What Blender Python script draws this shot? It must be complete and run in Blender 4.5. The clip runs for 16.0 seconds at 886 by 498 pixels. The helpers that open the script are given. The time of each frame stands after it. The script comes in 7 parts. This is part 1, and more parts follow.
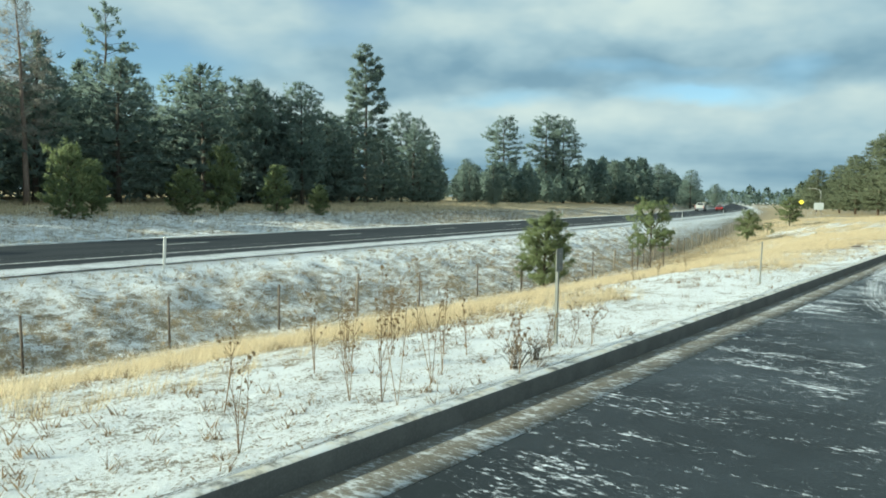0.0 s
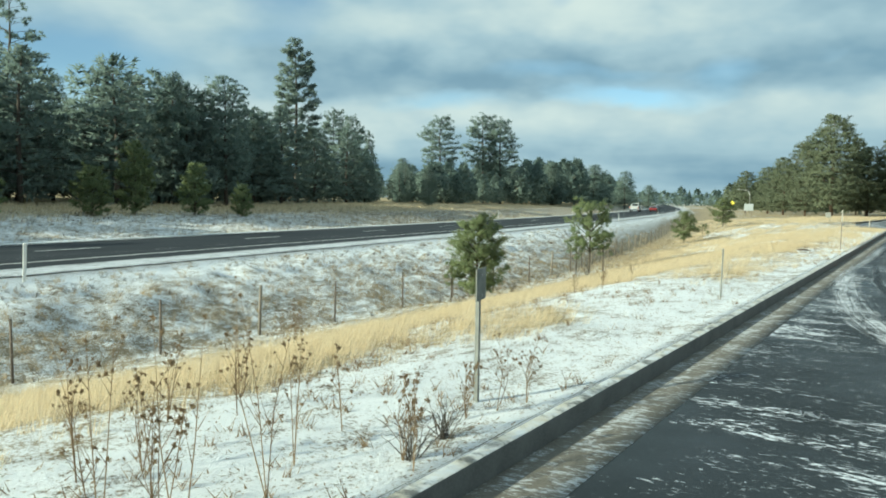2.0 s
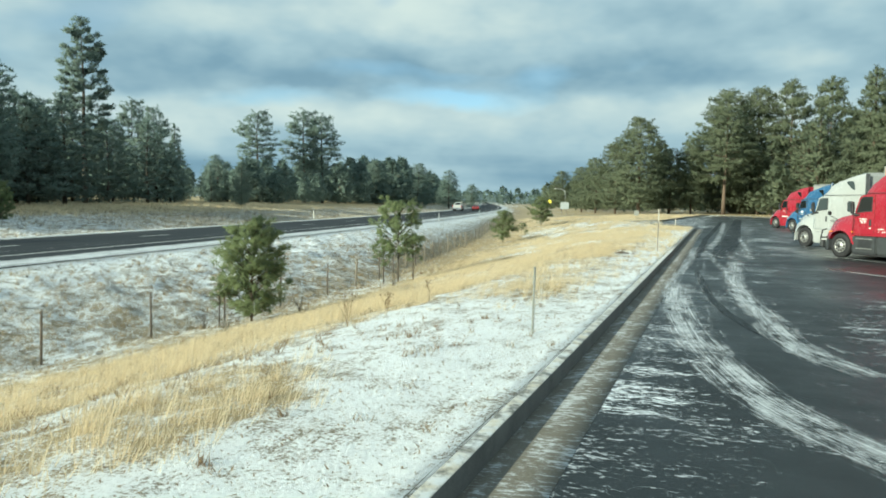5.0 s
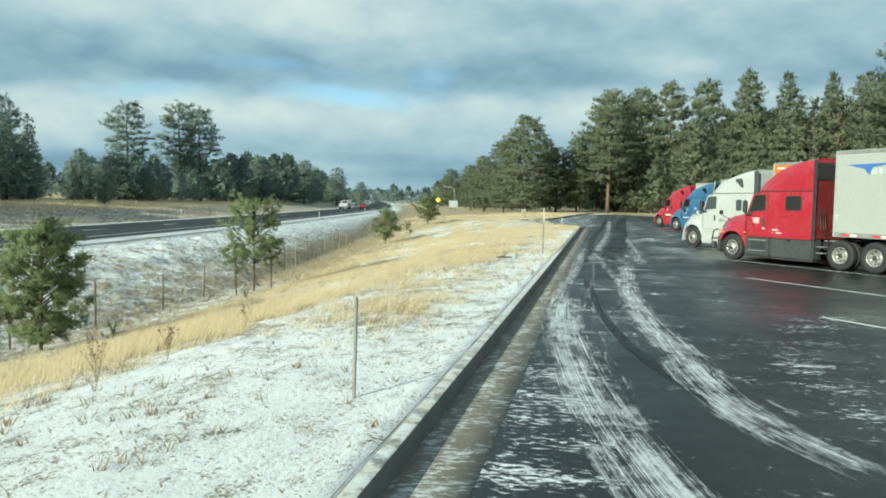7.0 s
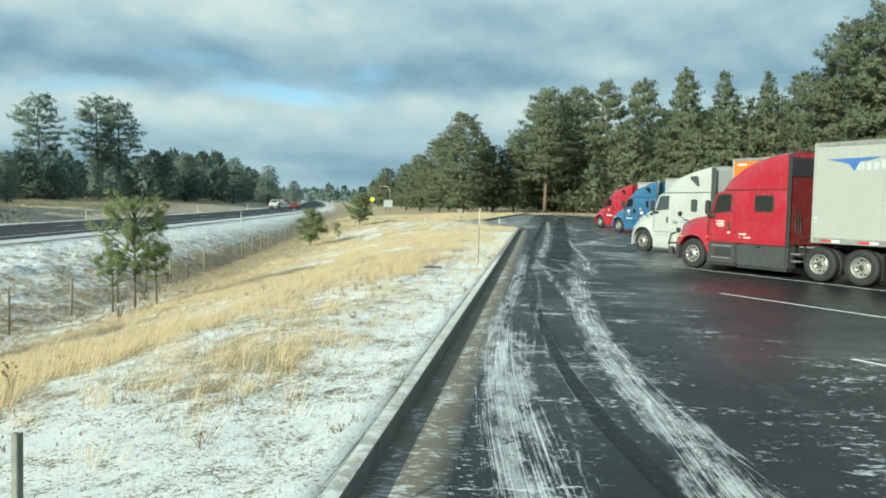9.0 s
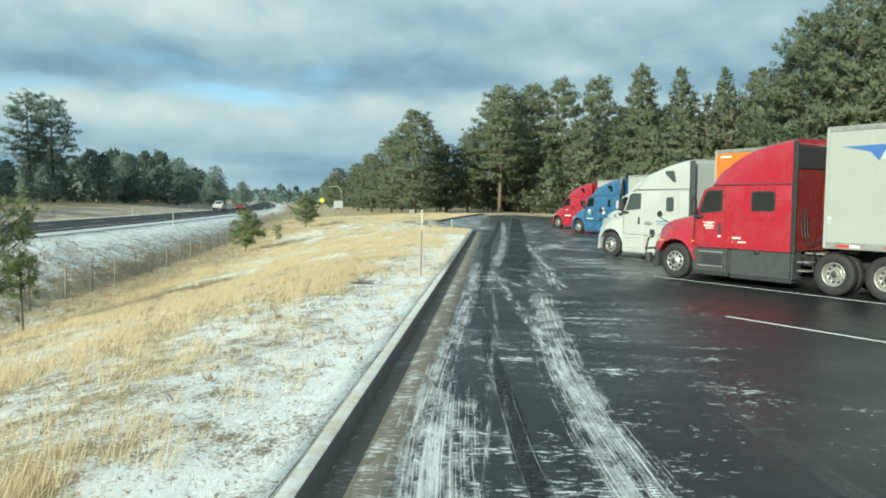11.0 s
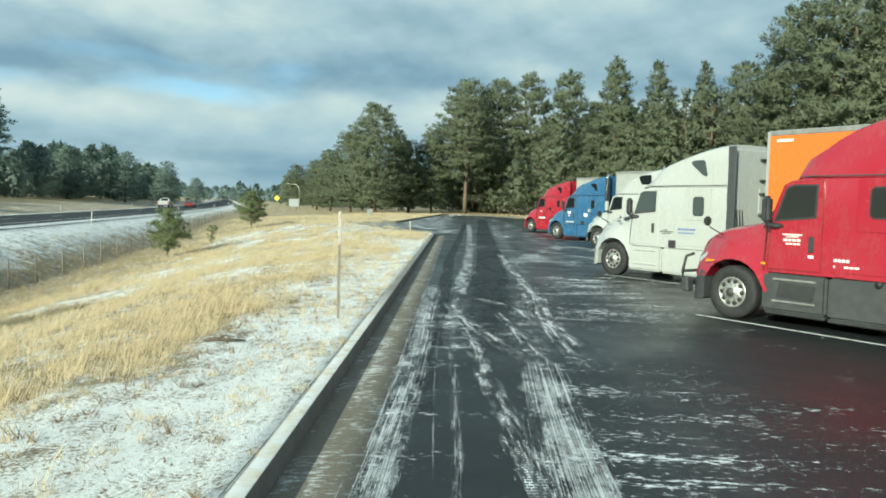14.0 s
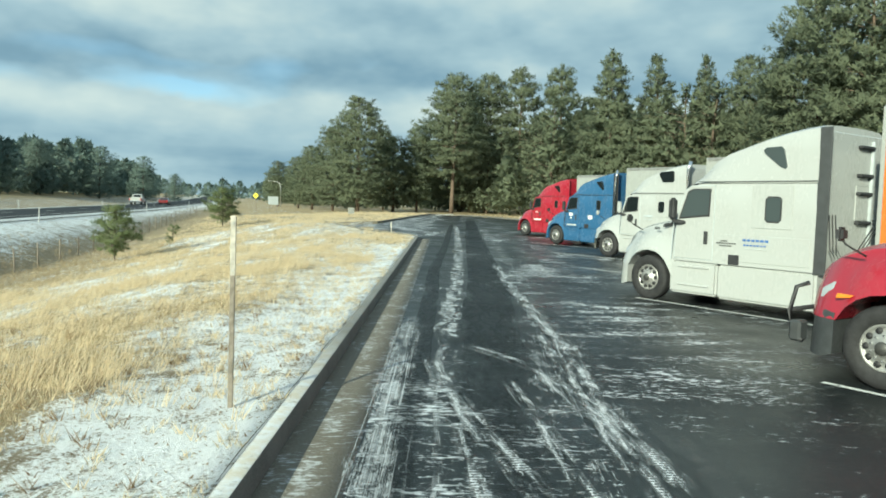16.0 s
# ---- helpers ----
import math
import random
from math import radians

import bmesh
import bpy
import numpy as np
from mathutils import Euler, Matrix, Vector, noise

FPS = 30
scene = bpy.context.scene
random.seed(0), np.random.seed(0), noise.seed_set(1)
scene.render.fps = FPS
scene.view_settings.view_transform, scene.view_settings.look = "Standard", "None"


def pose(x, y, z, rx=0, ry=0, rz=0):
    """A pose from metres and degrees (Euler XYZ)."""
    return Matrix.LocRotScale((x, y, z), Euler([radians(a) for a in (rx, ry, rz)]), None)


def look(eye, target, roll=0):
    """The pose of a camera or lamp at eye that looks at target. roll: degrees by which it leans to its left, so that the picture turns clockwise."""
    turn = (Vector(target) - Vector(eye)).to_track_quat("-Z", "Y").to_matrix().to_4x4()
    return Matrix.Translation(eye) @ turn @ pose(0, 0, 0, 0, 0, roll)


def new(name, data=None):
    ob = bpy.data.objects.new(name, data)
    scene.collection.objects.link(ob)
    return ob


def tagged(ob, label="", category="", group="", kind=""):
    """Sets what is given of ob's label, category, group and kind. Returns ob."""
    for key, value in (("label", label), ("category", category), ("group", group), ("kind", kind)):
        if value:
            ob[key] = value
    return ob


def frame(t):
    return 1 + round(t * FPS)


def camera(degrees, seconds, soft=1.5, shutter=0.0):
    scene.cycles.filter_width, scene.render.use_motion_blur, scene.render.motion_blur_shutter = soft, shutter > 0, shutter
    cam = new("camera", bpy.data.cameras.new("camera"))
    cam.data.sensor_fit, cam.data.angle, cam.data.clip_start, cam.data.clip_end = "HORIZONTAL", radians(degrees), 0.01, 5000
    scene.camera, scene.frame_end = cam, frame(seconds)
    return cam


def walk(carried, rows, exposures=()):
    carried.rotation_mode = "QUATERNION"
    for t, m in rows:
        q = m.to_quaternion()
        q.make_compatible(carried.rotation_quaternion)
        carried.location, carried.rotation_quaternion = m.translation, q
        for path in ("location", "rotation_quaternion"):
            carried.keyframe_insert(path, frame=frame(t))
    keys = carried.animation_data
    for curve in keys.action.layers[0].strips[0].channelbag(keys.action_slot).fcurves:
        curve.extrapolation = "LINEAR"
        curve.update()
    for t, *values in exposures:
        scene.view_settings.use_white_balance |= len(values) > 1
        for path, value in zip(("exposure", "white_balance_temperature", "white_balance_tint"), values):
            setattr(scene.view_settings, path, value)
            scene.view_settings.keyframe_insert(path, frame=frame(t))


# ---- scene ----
cam = camera(60.7, 16.0, soft=1.8)
PATH = [
    (0, (4.213, -5.875, 2.157), (3.0, -4.29, 2.021), 0.8),
    (0.5, (3.802, -5.216, 2.137), (2.608, -3.618, 2.003), 0.9),
    (1, (3.415, -4.464, 2.134), (2.249, -2.844, 2.001), 0.9),
    (1.5, (3.073, -3.702, 2.132), (1.946, -2.055, 1.999), 0.9),
    (2, (2.793, -2.952, 2.142), (1.713, -1.273, 2.01), 0.9),
    (2.5, (2.553, -2.173, 2.157), (1.53, -0.459, 2.027), 0.9),
    (3, (2.316, -1.315, 2.168), (1.355, 0.435, 2.039), 0.9),
    (3.5, (2.144, -0.484, 2.175), (1.25, 1.301, 2.048), 0.8),
    (4, (1.997, 0.37, 2.179), (1.173, 2.188, 2.052), 0.8),
    (4.5, (1.864, 1.299, 2.181), (1.112, 3.148, 2.054), 0.8),
    (5, (1.763, 2.25, 2.185), (1.084, 4.127, 2.057), 0.8),
    (7.5, (1.498, 7.543, 2.182), (1.143, 9.507, 2.054), 0.9),
    (8, (1.424, 8.672, 2.186), (1.11, 10.643, 2.058), 0.9),
    (8.5, (1.348, 9.77, 2.194), (1.07, 11.746, 2.065), 0.9),
    (9, (1.274, 10.939, 2.184), (1.03, 12.92, 2.057), 1.0),
    (9.5, (1.274, 12.143, 2.163), (1.062, 14.128, 2.036), 1.0),
    (12, (1.306, 17.876, 2.136), (1.217, 19.871, 2.013), 0.9),
    (12.5, (1.323, 19.192, 2.123), (1.246, 21.187, 1.999), 1.1),
    (13, (1.304, 20.637, 2.144), (1.242, 22.632, 2.019), 0.9),
    (13.5, (1.327, 22.056, 2.133), (1.279, 24.052, 2.008), 1.3),
    (14, (1.333, 23.49, 2.118), (1.299, 25.486, 1.995), 1.3),
    (14.5, (1.36, 25.003, 2.098), (1.336, 26.999, 1.975), 1.5),
    (15, (1.341, 26.404, 2.107), (1.328, 28.401, 1.985), 1.6),
    (15.5, (1.301, 27.767, 2.114), (1.297, 29.763, 1.991), 1.7),
    (16, (1.318, 29.116, 2.114), (1.321, 31.112, 1.99), 1.8),
]
walk(cam, [(t, look(e, g, r)) for t, e, g, r in PATH], exposures=[(0.0, 0.61, 5950, -12), (16.0, 0.61, 5950, -12)])

# ---- light ----
SUN_TO = Vector((-0.47, -0.883, 0.0)).normalized()
SUN_ELEV = radians(20.0)
world = bpy.data.worlds.new("sky")
scene.world = world
world.use_nodes = True
wn, wl = world.node_tree.nodes, world.node_tree.links
wn.clear()


def wnode(kind, **inputs):
    n = wn.new(kind)
    for k, v in inputs.items():
        n.inputs[k].default_value = v
    return n


sky = wn.new("ShaderNodeTexSky")
sky.sky_type = 'NISHITA'
sky.sun_disc = False
sky.sun_elevation = SUN_ELEV
sky.sun_rotation = math.atan2(SUN_TO.x, SUN_TO.y)
sky.air_density, sky.dust_density, sky.altitude = 1.0, 0.6, 2000
coord = wn.new("ShaderNodeTexCoord")
sep = wn.new("ShaderNodeSeparateXYZ")
wl.new(coord.outputs["Generated"], sep.inputs[0])


def wmath(op, a, b=None, c=None, clamp=False):
    n = wn.new("ShaderNodeMath")
    n.operation, n.use_clamp = op, clamp
    for i, v in enumerate((a, b, c)):
        if v is None:
            continue
        if isinstance(v, (int, float)):
            n.inputs[i].default_value = v
        else:
            wl.new(v, n.inputs[i])
    return n.outputs[0]


def wnoise(scale, detail, rough, sx, sy, sz, ox=0.0, up=0.0):
    m = wn.new("ShaderNodeMapping")
    m.inputs["Scale"].default_value = (sx, sy, sz)
    m.inputs["Location"].default_value = (ox, ox * 0.7, ox * 0.3 + up)
    wl.new(coord.outputs["Generated"], m.inputs[0])
    n = wn.new("ShaderNodeTexNoise")
    n.inputs["Scale"].default_value, n.inputs["Detail"].default_value, n.inputs["Roughness"].default_value = scale, detail, rough
    wl.new(m.outputs[0], n.inputs["Vector"])
    return n.outputs["Fac"]


def wramp(fac, stops):
    n = wn.new("ShaderNodeValToRGB")
    els = n.color_ramp.elements
    while len(els) < len(stops):
        els.new(0.5)
    for e, (p, c) in zip(els, stops):
        e.position, e.color = p, (c, c, c, 1) if isinstance(c, (int, float)) else (*c, 1)
    wl.new(fac, n.inputs[0])
    return n.outputs[0]


# broken stratocumulus: a bright low bank under a slate layer, looser and paler above, with small blue gaps
def wwarp(seed_off, amount):
    return wmath('MULTIPLY', wmath('SUBTRACT', wnoise(6.0, 4, 0.5, 1, 1, 1.9, seed_off), 0.5), amount)


az = wmath('ADD', wmath('MULTIPLY', wmath('ARCTAN2', sep.outputs["X"], sep.outputs["Y"]), 57.2958), wwarp(3.1, 9.0))
el_true = wmath('MULTIPLY', wmath('ARCSINE', sep.outputs["Z"]), 57.2958)
el = wmath('ADD', el_true, wmath('MULTIPLY', wwarp(8.4, 4.2), wmath('MULTIPLY', el_true, 0.2, clamp=True)))


def puffs(*spots):
    """The sum of soft patches of cloud: azimuth, elevation, their half widths, and how much lighter or darker."""
    total = None
    for a, e, ra, re, amp in spots:
        da = wmath('POWER', wmath('ABSOLUTE', wmath('DIVIDE', wmath('SUBTRACT', az, a), ra)), 2.0)
        de = wmath('POWER', wmath('ABSOLUTE', wmath('DIVIDE', wmath('SUBTRACT', el, e), re)), 2.0)
        g = wmath('MULTIPLY', wmath('POWER', 0.3679, wmath('ADD', da, de)), amp)
        total = g if total is None else wmath('ADD', total, g)
    return total


fine = wnoise(5.0, 4, 0.5, 1, 1, 2.0, 5.2)
fine_up = wnoise(5.0, 4, 0.5, 1, 1, 2.0, 5.2, 0.06)
big = wnoise(2.2, 3, 0.5, 1, 1, 2.4, 1.7)
streak = wnoise(3.0, 5, 0.6, 1, 1, 11.0, 9.3)
layer = wramp(wmath('DIVIDE', el, 40.0, clamp=True), [(0.0, 0.48), (0.025, 0.50), (0.05, 0.37), (0.085, 0.46), (0.12, 0.60), (0.155, 0.72), (0.178, 0.70), (0.20, 0.44), (0.225, 0.36), (0.26, 0.44), (0.30, 0.55), (0.36, 0.60), (1.0, 0.58)])
relief = wmath('ADD', wmath('MULTIPLY', wmath('SUBTRACT', fine, fine_up), 0.8), wmath('ADD', wmath('MULTIPLY', wmath('SUBTRACT', fine, 0.5), 0.30), wmath('MULTIPLY', wmath('SUBTRACT', big, 0.5), 0.30)))
low = wramp(wmath('DIVIDE', el_true, 10.0, clamp=True), [(0.15, 1.0), (0.55, 0.15)])
relief = wmath('ADD', relief, wmath('MULTIPLY', wmath('MULTIPLY', wmath('SUBTRACT', streak, 0.5), 0.42), low))
light = puffs((-23, 12.8, 9, 2.4, 0.24), (-37, 11.5, 6, 2.0, 0.16), (4, 10.2, 4.5, 1.4, 0.24), (-52, 9.5, 6, 1.6, 0.16), (-42, 8.8, 7, 1.5, -0.08), (17, 8.5, 9, 3.5, -0.12), (-12, 6.4, 6, 1.6, -0.16), (-26, 5.8, 5, 1.3, 0.10), (10, 14.5, 8, 2.0, -0.04), (-57, 13, 7, 2.5, 0.06))
shade = wramp(wmath('ADD', layer, wmath('ADD', relief, light)), [(0.0, (0.20, 0.31, 0.43)), (0.30, (0.335, 0.465, 0.60)), (0.55, (0.57, 0.68, 0.78)), (0.80, (0.86, 0.89, 0.90)), (1.0, (0.97, 0.97, 0.94))])
gaps = puffs((-20.5, 7.4, 4.5, 0.75, 1.0), (-12.5, 8.8, 3.0, 1.8, 0.45), (-60, 8.5, 8, 3.2, 1.0), (-44, 14.2, 4.0, 1.6, 0.75), (-24.5, 14, 2.0, 1.2, 0.35), (-33, 7.3, 4.5, 0.7, 0.6), (-24, 9.2, 7, 0.9, 0.5), (-6, 10.5, 3.0, 1.5, 0.35), (-46, 11.5, 5.0, 1.2, 0.45))
high = wramp(wmath('DIVIDE', el_true, 90.0, clamp=True), [(0.17, 0.0), (0.4, 0.55)])
cover = wramp(wmath('ADD', wmath('ADD', gaps, wmath('MULTIPLY', high, wmath('MULTIPLY', big, 0.9))), wmath('MULTIPLY', wmath('SUBTRACT', fine, 0.5), 0.7)), [(0.18, 1.0), (0.8, 0.12)])
skybg = wnode("ShaderNodeBackground", Strength=0.094)
wl.new(sky.outputs[0], skybg.inputs[0])
cloudbg = wnode("ShaderNodeBackground", Strength=0.54)
wl.new(shade, cloudbg.inputs[0])
wmix = wn.new("ShaderNodeMixShader")
wl.new(cover, wmix.inputs[0])
wl.new(skybg.outputs[0], wmix.inputs[1])
wl.new(cloudbg.outputs[0], wmix.inputs[2])
wout = wn.new("ShaderNodeOutputWorld")
wl.new(wmix.outputs[0], wout.inputs[0])

sun = new("sun", bpy.data.lights.new("sun", "SUN"))
sun.data.energy, sun.data.angle, sun.data.color = 5.0, radians(0.6), (1.0, 0.885, 0.71)
sun.matrix_world = look((SUN_TO * math.cos(SUN_ELEV) + Vector((0, 0, math.sin(SUN_ELEV)))) * 80, (0, 0, 0))

# ---- materials ----


class Mat:
    """A small node-graph helper round one Principled material."""

    def __init__(self, name, color=(0.5, 0.5, 0.5), rough=0.6, metal=0.0, spec=0.5):
        self.m = bpy.data.materials.new(name)
        self.m.use_nodes = True
        self.n, self.l = self.m.node_tree.nodes, self.m.node_tree.links
        self.p = self.n["Principled BSDF"]
        self.set("Base Color", (*color, 1))
        self.set("Roughness", rough)
        self.set("Metallic", metal)
        self.set("Specular IOR Level", spec)
        self.tc = self.n.new("ShaderNodeTexCoord")

    def set(self, name, v):
        if hasattr(v, "is_linked"):
            self.l.new(v, self.p.inputs[name])
        else:
            self.p.inputs[name].default_value = v

    def noise(self, scale, detail=4, rough=0.55, stretch=(1, 1, 1), kind="Object", vec=None, off=0.0):
        m = self.n.new("ShaderNodeMapping")
        m.inputs["Scale"].default_value = stretch
        m.inputs["Location"].default_value = (off, off * 0.6, off * 0.2)
        self.l.new(vec or self.tc.outputs[kind], m.inputs[0])
        t = self.n.new("ShaderNodeTexNoise")
        t.inputs["Scale"].default_value, t.inputs["Detail"].default_value, t.inputs["Roughness"].default_value = scale, detail, rough
        self.l.new(m.outputs[0], t.inputs["Vector"])
        return t.outputs["Fac"]

    def ramp(self, fac, stops):
        n = self.n.new("ShaderNodeValToRGB")
        els = n.color_ramp.elements
        while len(els) < len(stops):
            els.new(0.5)
        for e, (p, c) in zip(els, stops):
            e.position, e.color = p, (c, c, c, 1) if isinstance(c, (int, float)) else (*c, 1)
        self.l.new(fac, n.inputs[0])
        return n.outputs[0]

    def math(self, op, a, b=None, clamp=False):
        n = self.n.new("ShaderNodeMath")
        n.operation, n.use_clamp = op, clamp
        for i, v in enumerate((a, b)):
            if v is None:
                continue
            if isinstance(v, (int, float)):
                n.inputs[i].default_value = v
            else:
                self.l.new(v, n.inputs[i])
        return n.outputs[0]

    def mix(self, fac, a, b):
        n = self.n.new("ShaderNodeMix")
        n.data_type = 'RGBA'
        for sock, v in ((n.inputs[0], fac), (n.inputs[6], a), (n.inputs[7], b)):
            if isinstance(v, tuple):
                sock.default_value = (*v, 1)
            elif isinstance(v, (int, float)):
                sock.default_value = v
            else:
                self.l.new(v, sock)
        return n.outputs[2]

    def attr(self, name):
        n = self.n.new("ShaderNodeAttribute")
        n.attribute_name = name
        return n.outputs["Fac"]

    def rand(self):
        return self.n.new("ShaderNodeObjectInfo").outputs["Random"]

    def island(self):
        return self.n.new("ShaderNodeNewGeometry").outputs["Random Per Island"]

    def bump(self, h, strength, dist):
        n = self.n.new("ShaderNodeBump")
        n.inputs["Strength"].default_value, n.inputs["Distance"].default_value = strength, dist
        self.l.new(h, n.inputs["Height"])
        self.l.new(n.outputs[0], self.p.inputs["Normal"])
        return self


def plain(name, color, rough=0.5, metal=0.0, vary=0.12, scale=6.0, bump=0.0, spec=0.5):
    """A surface of one colour with mottling, dirt and uneven gloss."""
    k = Mat(name, color, rough, metal, spec)
    f = k.noise(scale, 6, 0.6)
    lo = tuple(c * (1 - vary) for c in color)
    hi = tuple(min(1, c * (1 + vary)) for c in color)
    k.set("Base Color", k.mix(k.ramp(f, [(0.3, 0.0), (0.7, 1.0)]), lo, hi))
    g = k.noise(scale * 4, 4, 0.6, off=3)
    k.set("Roughness", k.ramp(g, [(0.3, max(0.02, rough - 0.08)), (0.7, min(1, rough + 0.1))]))
    if bump:
        k.bump(g, bump, 0.01)
    return k.m


def paint(name, color, grime=(0.20, 0.18, 0.16), amount=0.25):
    """Vehicle paint with road salt and grime, heavier in patches."""
    k = Mat(name, color, 0.28)
    f = k.noise(1.6, 7, 0.62)
    g = k.noise(14, 5, 0.6, stretch=(1, 1, 0.35), off=2)
    d = k.math('MULTIPLY', k.ramp(f, [(0.42, 0.0), (0.75, 1.0)]), k.ramp(g, [(0.35, 0.1), (0.7, 1.0)]))
    d = k.math('MULTIPLY', d, amount)
    k.set("Base Color", k.mix(d, color, grime))
    k.set("Roughness", k.ramp(d, [(0.0, 0.24), (0.3, 0.5)]))
    k.set("Coat Weight", 0.35)
    k.set("Coat Roughness", 0.08)
    return k.m


# ground: snow crust over short dead grass, litter and soil
k = Mat("snow_ground", rough=0.8, spec=0.3)
gmask, smask = k.attr("grass"), k.attr("snow")
n1, n2, n3 = k.noise(0.9, 6, 0.62), k.noise(3.2, 8, 0.74, stretch=(1.3, 0.75, 1), off=5), k.noise(26, 7, 0.82, off=9)
thin = k.math('ADD', k.math('MULTIPLY', k.math('SUBTRACT', n1, 0.5), 0.55), k.math('ADD', k.math('MULTIPLY', k.math('SUBTRACT', n2, 0.5), 1.0), k.math('MULTIPLY', k.math('SUBTRACT', n3, 0.5), 1.6)))
snowy = k.ramp(k.math('ADD', thin, smask), [(0.45, 0.0), (0.52, 0.75), (0.60, 1.0)])
soil = k.mix(k.ramp(n2, [(0.3, 0.0), (0.7, 1.0)]), (0.16, 0.13, 0.09), (0.38, 0.315, 0.21))
straw = k.mix(k.ramp(n3, [(0.3, 0.0), (0.75, 1.0)]), (0.33, 0.25, 0.13), (0.60, 0.475, 0.28))
base = k.mix(gmask, soil, straw)
white = k.mix(k.ramp(n3, [(0.3, 0.0), (0.7, 1.0)]), (0.76, 0.78, 0.81), (0.91, 0.92, 0.925))
k.set("Base Color", k.mix(snowy, base, white))
k.set("Roughness", k.ramp(n3, [(0.2, 0.6), (0.8, 0.95)]))
k.bump(k.math('ADD', k.math('MULTIPLY', n2, 0.7), k.math('MULTIPLY', n3, 0.3)), 0.8, 0.10)
M_GROUND = k.m

# lot asphalt: wet, near black, with thin wind-drifted snow lying in flecks
k = Mat("wet_asphalt", rough=0.4, spec=0.2)
ag = k.noise(160, 3, 0.7)
patch = k.noise(0.35, 6, 0.6, off=4)
flk = k.noise(12.0, 8, 0.78, stretch=(0.65, 1.5, 1), off=7)
area = k.noise(0.42, 5, 0.6, stretch=(1.4, 0.55, 1), off=2)
edge = k.attr("drift")
ripple = k.noise(1.0, 3, 0.5, stretch=(0.55, 2.3, 1), off=5)
cover = k.math('ADD', k.math('MULTIPLY', area, 0.24), k.math('MULTIPLY', ripple, 0.20))
tot = k.math('ADD', k.math('MULTIPLY', flk, 0.56), k.math('ADD', cover, edge))
fl = k.ramp(tot, [(0.578, 0.0), (0.592, 0.5), (0.63, 0.95)])
tar = k.mix(k.ramp(ag, [(0.35, 0.0), (0.7, 1.0)]), (0.006, 0.0085, 0.0095), (0.027, 0.032, 0.034))
tar = k.mix(k.ramp(patch, [(0.35, 0.0), (0.7, 0.5)]), tar, (0.022, 0.026, 0.028))
k.set("Base Color", k.mix(fl, tar, (0.76, 0.79, 0.83)))
wet = k.ramp(patch, [(0.3, 0.24), (0.62, 0.50)])
k.set("Roughness", k.mix(fl, wet, (0.85, 0.85, 0.85)))
k.bump(k.math('ADD', k.math('MULTIPLY', ag, 0.35), fl), 0.35, 0.012)
M_ASPHALT = k.m

k = Mat("highway_asphalt", rough=0.8, spec=0.15)
hg = k.noise(0.5, 6, 0.6, stretch=(2.2, 0.12, 1))
k.set("Base Color", k.ramp(hg, [(0.3, (0.018, 0.022, 0.027)), (0.7, (0.046, 0.051, 0.058))]))
k.bump(k.noise(120, 3), 0.2, 0.01)
M_HWY = k.m

k = Mat("kerb_concrete", rough=0.85)
c1, c2 = k.noise(1.8, 7, 0.65), k.noise(45, 4, 0.7)
conc = k.mix(k.ramp(c1, [(0.3, 0.0), (0.7, 1.0)]), (0.080, 0.080, 0.075), (0.150, 0.147, 0.137))
conc = k.mix(k.ramp(c2, [(0.45, 0.0), (0.75, 0.5)]), conc, (0.20, 0.196, 0.184))
nz = k.n.new("ShaderNodeSeparateXYZ")
k.l.new(k.n.new("ShaderNodeNewGeometry").outputs["True Normal"], nz.inputs[0])
lie = k.math('MULTIPLY', k.ramp(nz.outputs["Z"], [(0.75, 0.0), (0.92, 1.0)]), k.ramp(k.math('ADD', k.math('MULTIPLY', k.noise(5, 7, 0.7, off=3), 0.7), k.math('MULTIPLY', c1, 0.3)), [(0.42, 0.10), (0.52, 0.85)]))
ky = k.n.new("ShaderNodeSeparateXYZ")
k.l.new(k.tc.outputs["Object"], ky.inputs[0])
along = k.ramp(k.math('MULTIPLY', ky.outputs["Y"], 0.02, clamp=True), [(0.16, 0.0), (0.44, 0.75), (0.64, 1.0)])
along = k.math('MULTIPLY', along, k.ramp(k.math('ADD', k.math('MULTIPLY', k.noise(7, 8, 0.72, off=9), 0.75), k.math('MULTIPLY', c1, 0.25)), [(0.31, 0.30), (0.45, 1.0)]))
lie = k.math('MAXIMUM', lie, k.math('MULTIPLY', along, k.ramp(nz.outputs["Z"], [(0.75, 0.0), (0.92, 1.0)])))
lie = k.math('MULTIPLY', lie, k.ramp(k.math('MULTIPLY', ky.outputs["Y"], 0.02, clamp=True), [(0.72, 1.0), (0.80, 0.2)]))
k.set("Base Color", k.mix(lie, conc, k.mix(k.ramp(k.noise(3.5, 6, 0.7, off=12), [(0.42, 0.0), (0.62, 0.7)]), (0.78, 0.79, 0.80), (0.62, 0.53, 0.37))))
k.bump(c2, 0.4, 0.008)
M_KERB = k.m

